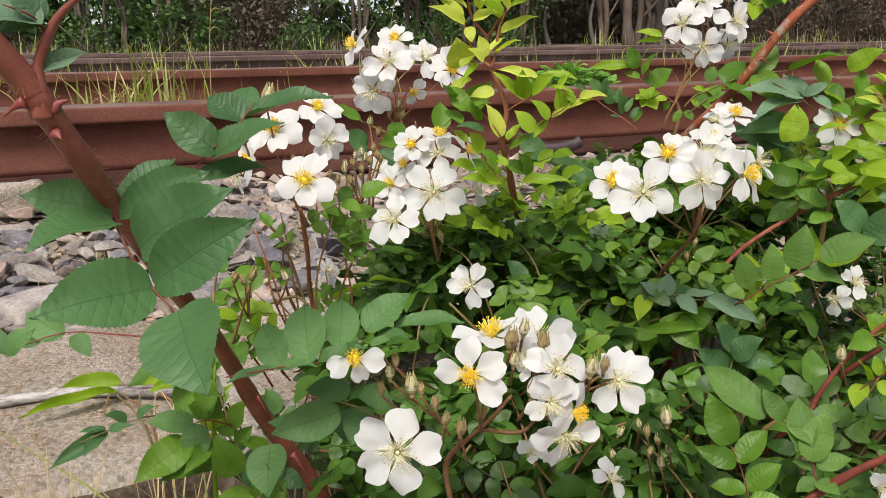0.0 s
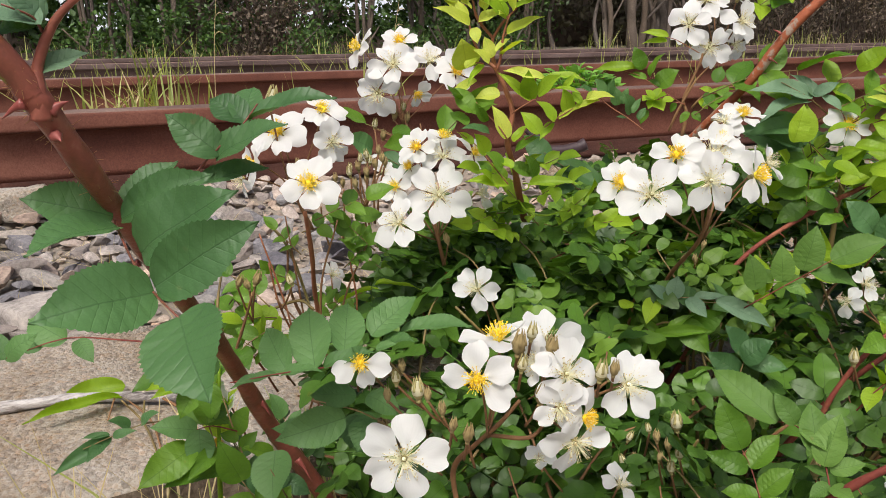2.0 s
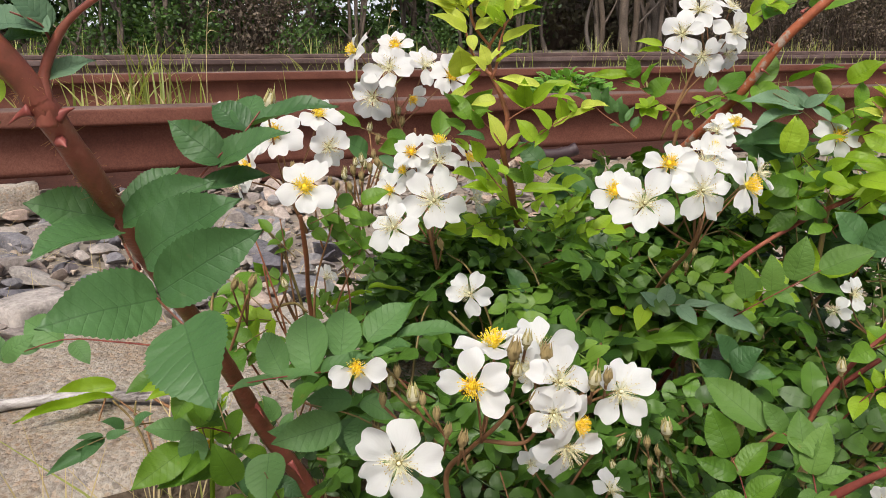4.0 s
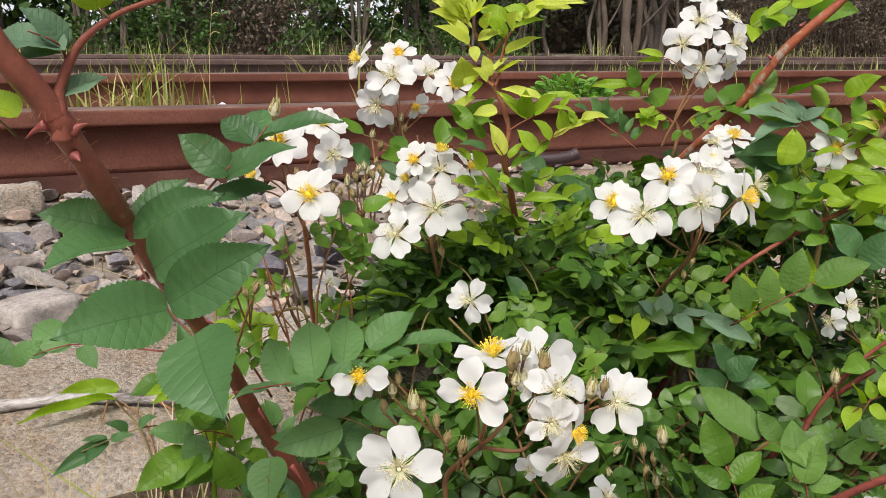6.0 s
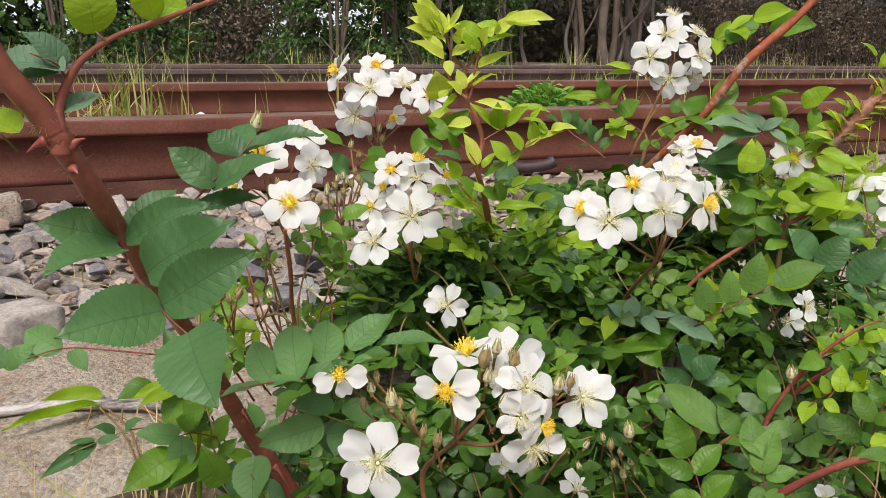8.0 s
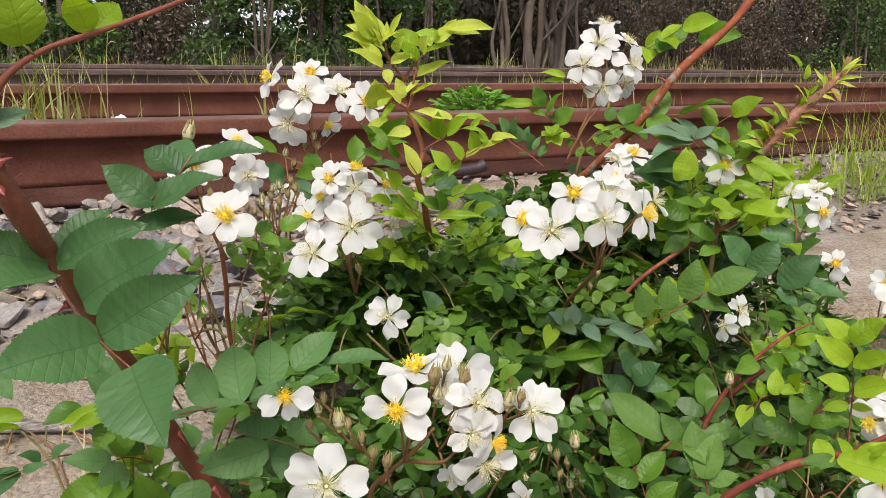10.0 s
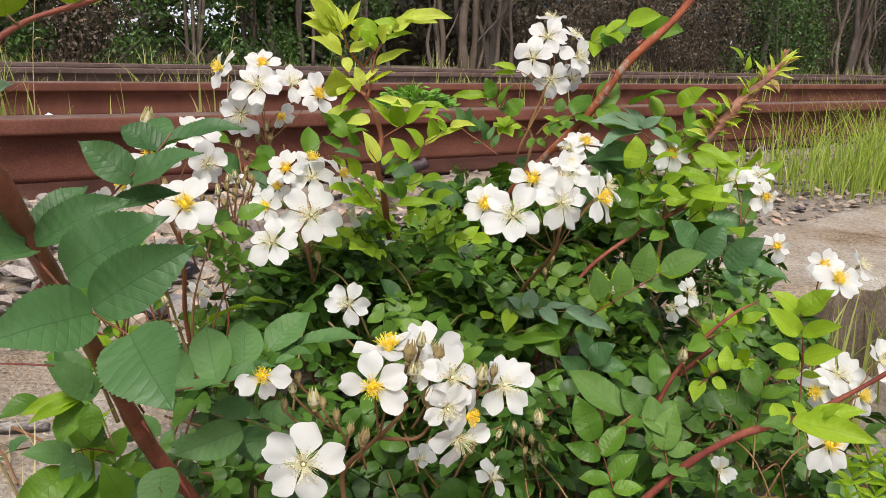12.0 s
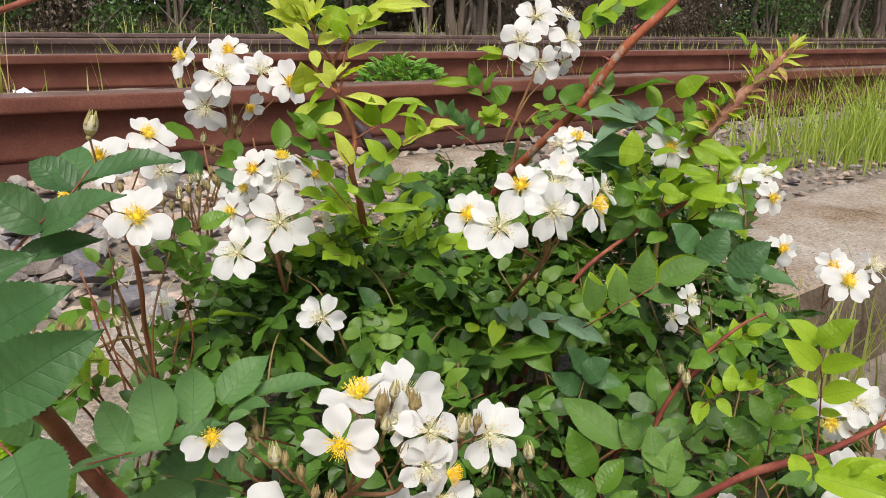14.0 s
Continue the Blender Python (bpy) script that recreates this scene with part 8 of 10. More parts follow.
bud(rose, (0.3277, 0.3152, 0.1215), (-0.13, -0.03, 0.99), 0.0051, (0.3376, 0.3220, 0.1012))
bud(rose, (0.3315, 0.3126, 0.1181), (-0.13, -0.03, 0.99), 0.0055, (0.3417, 0.3193, 0.0977))
bud(rose, (0.3278, 0.3126, 0.1126), (-0.13, -0.03, 0.99), 0.0055, (0.3377, 0.3193, 0.0919))
stalk = leaf(rose, [(0.3794, 0.2219, 0.1556), (0.3826, 0.2243, 0.1656), (0.3855, 0.2267, 0.1757), (0.3875, 0.2288, 0.1839), (0.3894, 0.2324, 0.1952)], LEAF_LIGHT, STEM_RED)
leaflet(stalk, (0.3870, 0.2310, 0.1960), (0.3916, 0.2222, 0.2077), LEAF_LIGHT, (-0.57, -0.33, 0.75), broad=0.94)
leaflet(stalk, (0.3913, 0.2341, 0.1942), (0.3844, 0.2424, 0.2028), LEAF_LIGHT, (-0.61, -0.49, 0.63), broad=0.94)
leaflet(stalk, (0.3873, 0.2308, 0.1875), (0.3769, 0.2388, 0.1978), LEAF_LIGHT, (-0.73, -0.23, 0.65), broad=0.84)
leaflet(stalk, (0.3858, 0.2284, 0.1885), (0.3877, 0.2151, 0.1959), LEAF_LIGHT, (-0.75, -0.26, 0.60), broad=0.81)
leaflet(stalk, (0.3847, 0.2281, 0.1796), (0.3745, 0.2335, 0.1841), LEAF_LIGHT, (-0.55, -0.45, 0.71), broad=0.89)
leaflet(stalk, (0.3844, 0.2256, 0.1793), (0.3859, 0.2128, 0.1870), LEAF_LIGHT, (-0.77, -0.29, 0.57), broad=0.94)
leaflet(stalk, (0.3821, 0.2256, 0.1740), (0.3765, 0.2326, 0.1710), LEAF_LIGHT, (-0.77, -0.20, 0.60), broad=0.81)
leaflet(stalk, (0.3849, 0.2259, 0.1726), (0.3891, 0.2201, 0.1735), LEAF_LIGHT, (-0.68, -0.20, 0.70), broad=0.81)
stalk = leaf(rose, [(0.3400, 0.2131, 0.1669), (0.3449, 0.2070, 0.1698), (0.3486, 0.2024, 0.1723)], LEAF_LIGHT, STEM_SHOOT)
leaflet(stalk, (0.3454, 0.2045, 0.1721), (0.3543, 0.1798, 0.1728), LEAF_LIGHT, (-0.73, -0.33, 0.60), broad=0.58)
leaflet(stalk, (0.3516, 0.2022, 0.1726), (0.3605, 0.1882, 0.1793), LEAF_LIGHT, (-0.62, -0.46, 0.64), broad=0.61)
leaflet(stalk, (0.3447, 0.2050, 0.1712), (0.3346, 0.2105, 0.1710), LEAF_FRESH, (-0.74, -0.23, 0.63), broad=0.73)
leaflet(stalk, (0.3427, 0.2056, 0.1707), (0.3471, 0.2145, 0.1755), LEAF_LIGHT, (-0.63, -0.20, 0.75), broad=0.89)
leaflet(stalk, (0.3506, 0.2035, 0.1716), (0.3478, 0.2068, 0.1782), LEAF_LIGHT, (-0.55, -0.27, 0.79), broad=0.81)
leaflet(stalk, (0.3496, 0.1975, 0.1756), (0.3502, 0.1911, 0.1824), LEAF_LIGHT, (-0.48, -0.19, 0.86), broad=0.65)
stalk = leaf(rose, [(0.4164, 0.3014, 0.1246), (0.4249, 0.2974, 0.1361), (0.4317, 0.2916, 0.1426), (0.4421, 0.2808, 0.1508)], LEAF_LIGHT, STEM_RED)
leaflet(stalk, (0.4308, 0.2909, 0.1421), (0.4341, 0.2938, 0.1541), LEAF_LIGHT, (-0.48, -0.35, 0.81), broad=0.94)
leaflet(stalk, (0.4284, 0.2951, 0.1397), (0.4282, 0.2986, 0.1478), LEAF_LIGHT, (-0.47, -0.43, 0.77), broad=1)
leaflet(stalk, (0.4271, 0.2998, 0.1366), (0.4186, 0.2977, 0.1483), LEAF_LIGHT, (-0.45, -0.29, 0.85), broad=1)
leaflet(stalk, (0.4314, 0.2877, 0.1440), (0.4440, 0.2818, 0.1489), LEAF_LIGHT, (-0.68, -0.23, 0.70), broad=0.68)
leaflet(stalk, (0.4255, 0.2931, 0.1384), (0.4235, 0.2834, 0.1341), LEAF_LIGHT, (-0.52, -0.37, 0.77), broad=0.81)
leaflet(stalk, (0.4252, 0.3004, 0.1341), (0.4137, 0.2950, 0.1286), LEAF_LIGHT, (-0.78, -0.28, 0.56), broad=0.94)
leaflet(stalk, (0.4386, 0.2871, 0.1450), (0.4332, 0.2816, 0.1558), LEAF_LIGHT, (-0.49, -0.30, 0.82), broad=0.97)
leaflet(stalk, (0.4387, 0.2842, 0.1468), (0.4438, 0.2779, 0.1438), LEAF_LIGHT, (-0.71, -0.32, 0.62), broad=0.81)
stalk = leaf(rose, [(0.4066, 0.2553, 0.1351), (0.4100, 0.2570, 0.1443), (0.4143, 0.2572, 0.1540), (0.4192, 0.2528, 0.1598)], LEAF_MID, STEM_RED)
leaflet(stalk, (0.4151, 0.2587, 0.1512), (0.4140, 0.2647, 0.1617), LEAF_MID, (-0.69, -0.39, 0.60), broad=0.89)
leaflet(stalk, (0.4078, 0.2570, 0.1470), (0.4075, 0.2672, 0.1574), LEAF_MID, (-0.61, -0.25, 0.75), broad=0.94)
leaflet(stalk, (0.4088, 0.2566, 0.1469), (0.4156, 0.2439, 0.1537), LEAF_MID, (-0.61, -0.43, 0.66), broad=0.68)
leaflet(stalk, (0.4068, 0.2606, 0.1367), (0.4012, 0.2749, 0.1453), LEAF_MID, (-0.70, -0.33, 0.64), broad=0.94)
leaflet(stalk, (0.4188, 0.2556, 0.1576), (0.4182, 0.2472, 0.1666), LEAF_MID, (-0.62, -0.31, 0.73), broad=0.89)
leaflet(stalk, (0.4134, 0.2552, 0.1562), (0.4127, 0.2455, 0.1590), LEAF_MID, (-0.61, -0.26, 0.75), broad=0.81)
leaflet(stalk, (0.4053, 0.2573, 0.1359), (0.4022, 0.2597, 0.1268), LEAF_MID, (-0.44, -0.44, 0.78), broad=0.81)
leaflet(stalk, (0.4073, 0.2547, 0.1405), (0.4092, 0.2468, 0.1452), LEAF_MID, (-0.46, -0.37, 0.81), broad=0.81)
stalk = leaf(rose, [(0.4590, 0.3253, 0.1401), (0.4658, 0.3195, 0.1471), (0.4733, 0.3122, 0.1543)], LEAF_LIGHT, STEM_RED)
leaflet(stalk, (0.4641, 0.3183, 0.1471), (0.4677, 0.3255, 0.1554), LEAF_LIGHT, (-0.65, -0.46, 0.60), broad=0.97)
leaflet(stalk, (0.4686, 0.3154, 0.1503), (0.4687, 0.3183, 0.1610), LEAF_LIGHT, (-0.60, -0.45, 0.66), broad=0.97)
leaflet(stalk, (0.4723, 0.3115, 0.1540), (0.4785, 0.3028, 0.1608), LEAF_LIGHT, (-0.65, -0.34, 0.68), broad=0.81)
leaflet(stalk, (0.4651, 0.3161, 0.1476), (0.4650, 0.3065, 0.1441), LEAF_LIGHT, (-0.47, -0.45, 0.76), broad=0.81)
leaflet(stalk, (0.4651, 0.3235, 0.1427), (0.4594, 0.3283, 0.1502), LEAF_LIGHT, (-0.59, -0.42, 0.69), broad=0.97)
leaflet(stalk, (0.4733, 0.3154, 0.1514), (0.4723, 0.3048, 0.1502), LEAF_LIGHT, (-0.45, -0.45, 0.77), broad=0.81)
pinnate(rose, (0.4972, 0.3159, 0.1515), (0.4453, 0.3143, 0.1484), (-0.38, -0.51, 0.77), 3, 0.0144, LEAF_MID)
pinnate(rose, (0.4935, 0.3068, 0.1547), (0.4769, 0.3214, 0.1632), (-0.38, -0.51, 0.77), 3, 0.013, LEAF_MID)
stalk = leaf(rose, [(0.5324, 0.3613, 0.2741), (0.5286, 0.3657, 0.2839), (0.5261, 0.3691, 0.2936)], LEAF_LIGHT)
leaflet(stalk, (0.5265, 0.3684, 0.2920), (0.5197, 0.3720, 0.3005), LEAF_LIGHT, broad=0.6)
leaflet(stalk, (0.5273, 0.3658, 0.2855), (0.5293, 0.3645, 0.2944), LEAF_LIGHT, broad=0.7)
leaflet(stalk, (0.5292, 0.3633, 0.2774), (0.5312, 0.3596, 0.2824), LEAF_LIGHT, broad=0.8)
leaflet(stalk, (0.5305, 0.3627, 0.2741), (0.5259, 0.3643, 0.2813), LEAF_LIGHT, broad=0.6)
stalk = leaf(rose, [(0.5394, 0.3575, 0.2826), (0.5498, 0.3510, 0.2943)], LEAF_YOUNG)
leaflet(stalk, (0.5410, 0.3571, 0.2849), (0.5397, 0.3589, 0.2966), LEAF_YOUNG, broad=0.35)
leaflet(stalk, (0.5431, 0.3549, 0.2870), (0.5513, 0.3491, 0.3002), LEAF_YOUNG, broad=0.3)
leaflet(stalk, (0.5462, 0.3537, 0.2903), (0.5511, 0.3455, 0.2961), LEAF_YOUNG, broad=0.3)
leaflet(stalk, (0.5429, 0.3547, 0.2860), (0.5493, 0.3444, 0.2880), LEAF_YOUNG, broad=0.3)
leaflet(stalk, (0.5399, 0.3562, 0.2836), (0.5460, 0.3453, 0.2830), LEAF_YOUNG, broad=0.35)
leaflet(stalk, (0.5377, 0.3580, 0.2802), (0.5422, 0.3518, 0.2870), LEAF_YOUNG, broad=0.35)
leaflet(stalk, (0.5361, 0.3586, 0.2782), (0.5400, 0.3506, 0.2779), LEAF_YOUNG, broad=0.35)
leaflet(stalk, (0.5484, 0.3518, 0.2936), (0.5510, 0.3486, 0.2976), LEAF_YOUNG, broad=0.4)
leaflet(stalk, (0.5378, 0.3582, 0.2809), (0.5357, 0.3599, 0.2900), LEAF_YOUNG, broad=0.3)
stalk = leaf(rose, [(0.5151, 0.3789, 0.2445), (0.5199, 0.3762, 0.2600)], LEAF_LIGHT)
leaflet(stalk, (0.5179, 0.3762, 0.2549), (0.5071, 0.3799, 0.2626), LEAF_LIGHT, broad=0.7)
leaflet(stalk, (0.5192, 0.3763, 0.2583), (0.5188, 0.3755, 0.2675), LEAF_LIGHT, broad=0.7)
leaflet(stalk, (0.5201, 0.3751, 0.2567), (0.5241, 0.3675, 0.2622), LEAF_LIGHT, broad=0.7)
leaflet(stalk, (0.5180, 0.3779, 0.2524), (0.5042, 0.3822, 0.2548), LEAF_LIGHT, broad=0.7)
leaflet(stalk, (0.5218, 0.3727, 0.2527), (0.5277, 0.3635, 0.2574), LEAF_LIGHT, broad=0.6)
leaflet(stalk, (0.5209, 0.3765, 0.2633), (0.5118, 0.3787, 0.2700), LEAF_LIGHT, broad=0.6)
leaflet(stalk, (0.5258, 0.3703, 0.2586), (0.5298, 0.3640, 0.2640), LEAF_LIGHT, broad=0.5)
stalk = leaf(rose, [(0.4900, 0.3817, 0.1848), (0.4908, 0.3615, 0.2041), (0.4957, 0.3492, 0.2173), (0.5085, 0.3374, 0.2296)], LEAF_LIGHT, STEM_RED)
leaflet(stalk, (0.4599, 0.3909, 0.2279), (0.4631, 0.3880, 0.2472), LEAF_LIGHT, broad=0.85)
leaflet(stalk, (0.4868, 0.3629, 0.2416), (0.4967, 0.3408, 0.2340), LEAF_LIGHT, broad=0.5)
leaflet(stalk, (0.4799, 0.3699, 0.2271), (0.4873, 0.3518, 0.2267), LEAF_LIGHT, broad=0.6)
leaflet(stalk, (0.4846, 0.3634, 0.2167), (0.4902, 0.3339, 0.2163), LEAF_LIGHT, broad=0.55)
leaflet(stalk, (0.4959, 0.3508, 0.2230), (0.5084, 0.3325, 0.2344), LEAF_LIGHT, broad=0.6)
leaflet(stalk, (0.5082, 0.3369, 0.2274), (0.5172, 0.3270, 0.2371), LEAF_LIGHT, broad=0.7)
leaflet(stalk, (0.4900, 0.3562, 0.2141), (0.4967, 0.3438, 0.2227), LEAF_LIGHT, broad=0.6)
leaflet(stalk, (0.5074, 0.3461, 0.2350), (0.5026, 0.3465, 0.2459), LEAF_LIGHT, broad=0.7)
leaflet(stalk, (0.4883, 0.3638, 0.2056), (0.4916, 0.3517, 0.2156), LEAF_LIGHT, broad=0.7)
leaflet(stalk, (0.5001, 0.3471, 0.2206), (0.5029, 0.3325, 0.2210), LEAF_LIGHT, broad=0.6)
leaflet(stalk, (0.4749, 0.3771, 0.2181), (0.4768, 0.3617, 0.2136), LEAF_LIGHT, broad=0.7)
leaflet(stalk, (0.4741, 0.3825, 0.2341), (0.4773, 0.3691, 0.2394), LEAF_LIGHT, broad=0.7)
stalk = leaf(rose, [(0.4924, 0.3790, 0.1815), (0.4840, 0.3820, 0.1925)], LEAF_MID, STEM_RED)
leaflet(stalk, (0.4856, 0.3813, 0.1942), (0.4702, 0.3887, 0.2030), LEAF_MID, broad=0.9)
leaflet(stalk, (0.4864, 0.3793, 0.1892), (0.4699, 0.3780, 0.1878), LEAF_MID, broad=0.9)
leaflet(stalk, (0.4882, 0.3790, 0.1926), (0.4904, 0.3669, 0.1998), LEAF_MID, broad=0.9)
leaflet(stalk, (0.4769, 0.3869, 0.2131), (0.4626, 0.3924, 0.2184), LEAF_MID, broad=0.8)
leaflet(stalk, (0.4793, 0.3842, 0.2099), (0.4821, 0.3793, 0.2213), LEAF_MID, broad=0.8)
stalk = leaf(rose, [(0.5126, 0.3789, 0.2429), (0.5230, 0.3636, 0.2675)], LEAF_BRACT)
leaflet(stalk, (0.5127, 0.3772, 0.2458), (0.5062, 0.3783, 0.2551), LEAF_BRACT, broad=0.3)
leaflet(stalk, (0.5149, 0.3751, 0.2483), (0.5187, 0.3682, 0.2512), LEAF_BRACT, broad=0.3)
leaflet(stalk, (0.5170, 0.3724, 0.2529), (0.5113, 0.3741, 0.2620), LEAF_BRACT, broad=0.3)
leaflet(stalk, (0.5194, 0.3696, 0.2578), (0.5220, 0.3618, 0.2593), LEAF_BRACT, broad=0.3)
leaflet(stalk, (0.5210, 0.3673, 0.2623), (0.5166, 0.3692, 0.2712), LEAF_BRACT, broad=0.3)
leaflet(stalk, (0.5238, 0.3640, 0.2668), (0.5272, 0.3570, 0.2685), LEAF_BRACT, broad=0.3)
leaflet(stalk, (0.5270, 0.3629, 0.2708), (0.5230, 0.3641, 0.2780), LEAF_BRACT, broad=0.3)
leaflet(stalk, (0.5316, 0.3608, 0.2748), (0.5336, 0.3547, 0.2761), LEAF_BRACT, broad=0.3)
leaflet(stalk, (0.5338, 0.3590, 0.2782), (0.5306, 0.3597, 0.2857), LEAF_BRACT, broad=0.3)
leaflet(stalk, (0.5164, 0.3743, 0.2494), (0.5082, 0.3754, 0.2586), LEAF_BRACT, broad=0.25)
leaflet(stalk, (0.5222, 0.3656, 0.2640), (0.5239, 0.3599, 0.2703), LEAF_BRACT, broad=0.25)
stalk = leaf(rose, [(0.5152, 0.3774, 0.2481), (0.5239, 0.3642, 0.2674)], LEAF_YOUNG)
leaflet(stalk, (0.5127, 0.3774, 0.2465), (0.4976, 0.3806, 0.2507), LEAF_YOUNG, broad=0.45)
leaflet(stalk, (0.5157, 0.3752, 0.2507), (0.5067, 0.3758, 0.2649), LEAF_YOUNG, broad=0.4)
leaflet(stalk, (0.5184, 0.3720, 0.2549), (0.5205, 0.3600, 0.2538), LEAF_YOUNG, broad=0.45)
leaflet(stalk, (0.5208, 0.3681, 0.2605), (0.5108, 0.3704, 0.2738), LEAF_YOUNG, broad=0.4)
leaflet(stalk, (0.5241, 0.3649, 0.2660), (0.5285, 0.3525, 0.2648), LEAF_YOUNG, broad=0.45)
leaflet(stalk, (0.5277, 0.3627, 0.2714), (0.5200, 0.3643, 0.2838), LEAF_YOUNG, broad=0.45)
leaflet(stalk, (0.5327, 0.3607, 0.2768), (0.5361, 0.3499, 0.2747), LEAF_YOUNG, broad=0.4)
leaflet(stalk, (0.5355, 0.3585, 0.2809), (0.5291, 0.3603, 0.2925), LEAF_YOUNG, broad=0.4)

# leaves right of the broad cluster and over the dark middle
stalk = leaf(rose, [(0.4864, 0.3964, 0.1632), (0.4875, 0.4032, 0.1869), (0.4893, 0.4051, 0.2008), (0.4924, 0.4050, 0.2155)], LEAF_MID, STEM_GREEN)
leaflet(stalk, (0.4878, 0.4050, 0.2037), (0.4703, 0.4151, 0.2085), LEAF_MID, (-0.64, -0.63, 0.44), broad=1)
leaflet(stalk, (0.4883, 0.4042, 0.1967), (0.4781, 0.4202, 0.1948), LEAF_MID, (-0.58, -0.53, 0.62), broad=0.89)
leaflet(stalk, (0.4881, 0.4037, 0.1897), (0.4716, 0.4095, 0.1801), LEAF_MID, (-0.66, -0.59, 0.47), broad=0.89)
leaflet(stalk, (0.4926, 0.4072, 0.2091), (0.5009, 0.3974, 0.2160), LEAF_MID, (-0.60, -0.53, 0.60), broad=1.16)
leaflet(stalk, (0.4886, 0.4041, 0.2010), (0.4969, 0.3953, 0.2053), LEAF_MID, (-0.52, -0.41, 0.75), broad=0.81)
leaflet(stalk, (0.4860, 0.4017, 0.1891), (0.4943, 0.3940, 0.1909), LEAF_MID, (-0.59, -0.58, 0.56), broad=0.81)
stalk = leaf(rose, [(0.5071, 0.3637, 0.1919), (0.5089, 0.3652, 0.2051), (0.5108, 0.3662, 0.2197), (0.5120, 0.3671, 0.2316)], LEAF_LIGHT, STEM_RED)
leaflet(stalk, (0.5090, 0.3657, 0.2084), (0.4921, 0.3730, 0.2059), LEAF_LIGHT, (-0.56, -0.42, 0.72), broad=0.81)
leaflet(stalk, (0.5086, 0.3650, 0.2109), (0.5203, 0.3549, 0.2092), LEAF_LIGHT, (-0.61, -0.34, 0.71), broad=0.81)
leaflet(stalk, (0.5104, 0.3666, 0.2183), (0.4978, 0.3772, 0.2224), LEAF_LIGHT, (-0.67, -0.55, 0.50), broad=1)
leaflet(stalk, (0.5106, 0.3665, 0.2290), (0.5038, 0.3814, 0.2371), LEAF_LIGHT, (-0.69, -0.51, 0.50), broad=0.89)
leaflet(stalk, (0.5107, 0.3665, 0.2310), (0.5169, 0.3549, 0.2268), LEAF_LIGHT, (-0.59, -0.47, 0.66), broad=0.97)
leaflet(stalk, (0.5105, 0.3662, 0.2324), (0.5168, 0.3541, 0.2381), LEAF_LIGHT, (-0.77, -0.43, 0.47), broad=0.81)
leaflet(stalk, (0.5086, 0.3643, 0.2059), (0.5018, 0.3775, 0.2126), LEAF_LIGHT, (-0.64, -0.40, 0.66), broad=0.97)
stalk = leaf(rose, [(0.5006, 0.3907, 0.1980), (0.4983, 0.3959, 0.2069), (0.4993, 0.3969, 0.2161)], LEAF_LIGHT, STEM_GREEN)
leaflet(stalk, (0.4970, 0.3942, 0.2090), (0.4869, 0.3971, 0.2155), LEAF_LIGHT, (-0.69, -0.40, 0.60), broad=0.97)
leaflet(stalk, (0.4981, 0.3959, 0.2164), (0.5032, 0.3848, 0.2224), LEAF_LIGHT, (-0.75, -0.52, 0.41), broad=0.97)
leaflet(stalk, (0.5007, 0.3939, 0.2031), (0.5110, 0.3842, 0.2077), LEAF_LIGHT, (-0.45, -0.44, 0.78), broad=0.89)
leaflet(stalk, (0.4965, 0.3936, 0.2074), (0.4866, 0.4001, 0.2053), LEAF_LIGHT, (-0.52, -0.51, 0.68), broad=0.81)
stalk = leaf(rose, [(0.4967, 0.4141, 0.2096), (0.4952, 0.4180, 0.2200)], LEAF_DARK, STEM_GREEN)
leaflet(stalk, (0.4971, 0.4197, 0.2189), (0.4695, 0.4451, 0.2311), LEAF_DARK, (-0.53, -0.67, 0.52), broad=0.68)
leaflet(stalk, (0.4946, 0.4189, 0.2235), (0.4752, 0.4307, 0.2388), LEAF_BLUE, (-0.72, -0.42, 0.56), broad=1.13)
leaflet(stalk, (0.4941, 0.4136, 0.2141), (0.4796, 0.4199, 0.2142), LEAF_MID, (-0.73, -0.43, 0.53), broad=0.81)
stalk = leaf(rose, [(0.3719, 0.4017, 0.1200), (0.3791, 0.4001, 0.1287), (0.3908, 0.3935, 0.1361), (0.3978, 0.3899, 0.1421)], LEAF_MID, STEM_GREEN)
leaflet(stalk, (0.3820, 0.3973, 0.1318), (0.4006, 0.3736, 0.1400), LEAF_MID, (-0.32, -0.65, 0.69), broad=0.35)
leaflet(stalk, (0.3782, 0.3976, 0.1297), (0.3607, 0.4066, 0.1380), LEAF_MID, (-0.61, -0.51, 0.60), broad=0.42)
leaflet(stalk, (0.3877, 0.3922, 0.1358), (0.3984, 0.3862, 0.1451), LEAF_MID, (-0.64, -0.43, 0.63), broad=0.48)
leaflet(stalk, (0.3855, 0.3967, 0.1327), (0.3788, 0.4067, 0.1402), LEAF_MID, (-0.54, -0.42, 0.73), broad=0.55)
leaflet(stalk, (0.3777, 0.3994, 0.1292), (0.3673, 0.3981, 0.1171), LEAF_MID, (-0.60, -0.54, 0.58), broad=0.97)
leaflet(stalk, (0.3920, 0.3951, 0.1348), (0.3912, 0.3894, 0.1238), LEAF_MID, (-0.47, -0.66, 0.59), broad=1.13)
leaflet(stalk, (0.3940, 0.3902, 0.1400), (0.3980, 0.3722, 0.1277), LEAF_MID, (-0.64, -0.46, 0.61), broad=1)
stalk = leaf(rose, [(0.3889, 0.3948, 0.1511), (0.3961, 0.3890, 0.1527), (0.4062, 0.3793, 0.1525)], LEAF_PALE, STEM_GREEN)
leaflet(stalk, (0.4046, 0.3773, 0.1533), (0.4258, 0.3587, 0.1429), LEAF_PALE, (-0.55, -0.42, 0.72), broad=0.48)
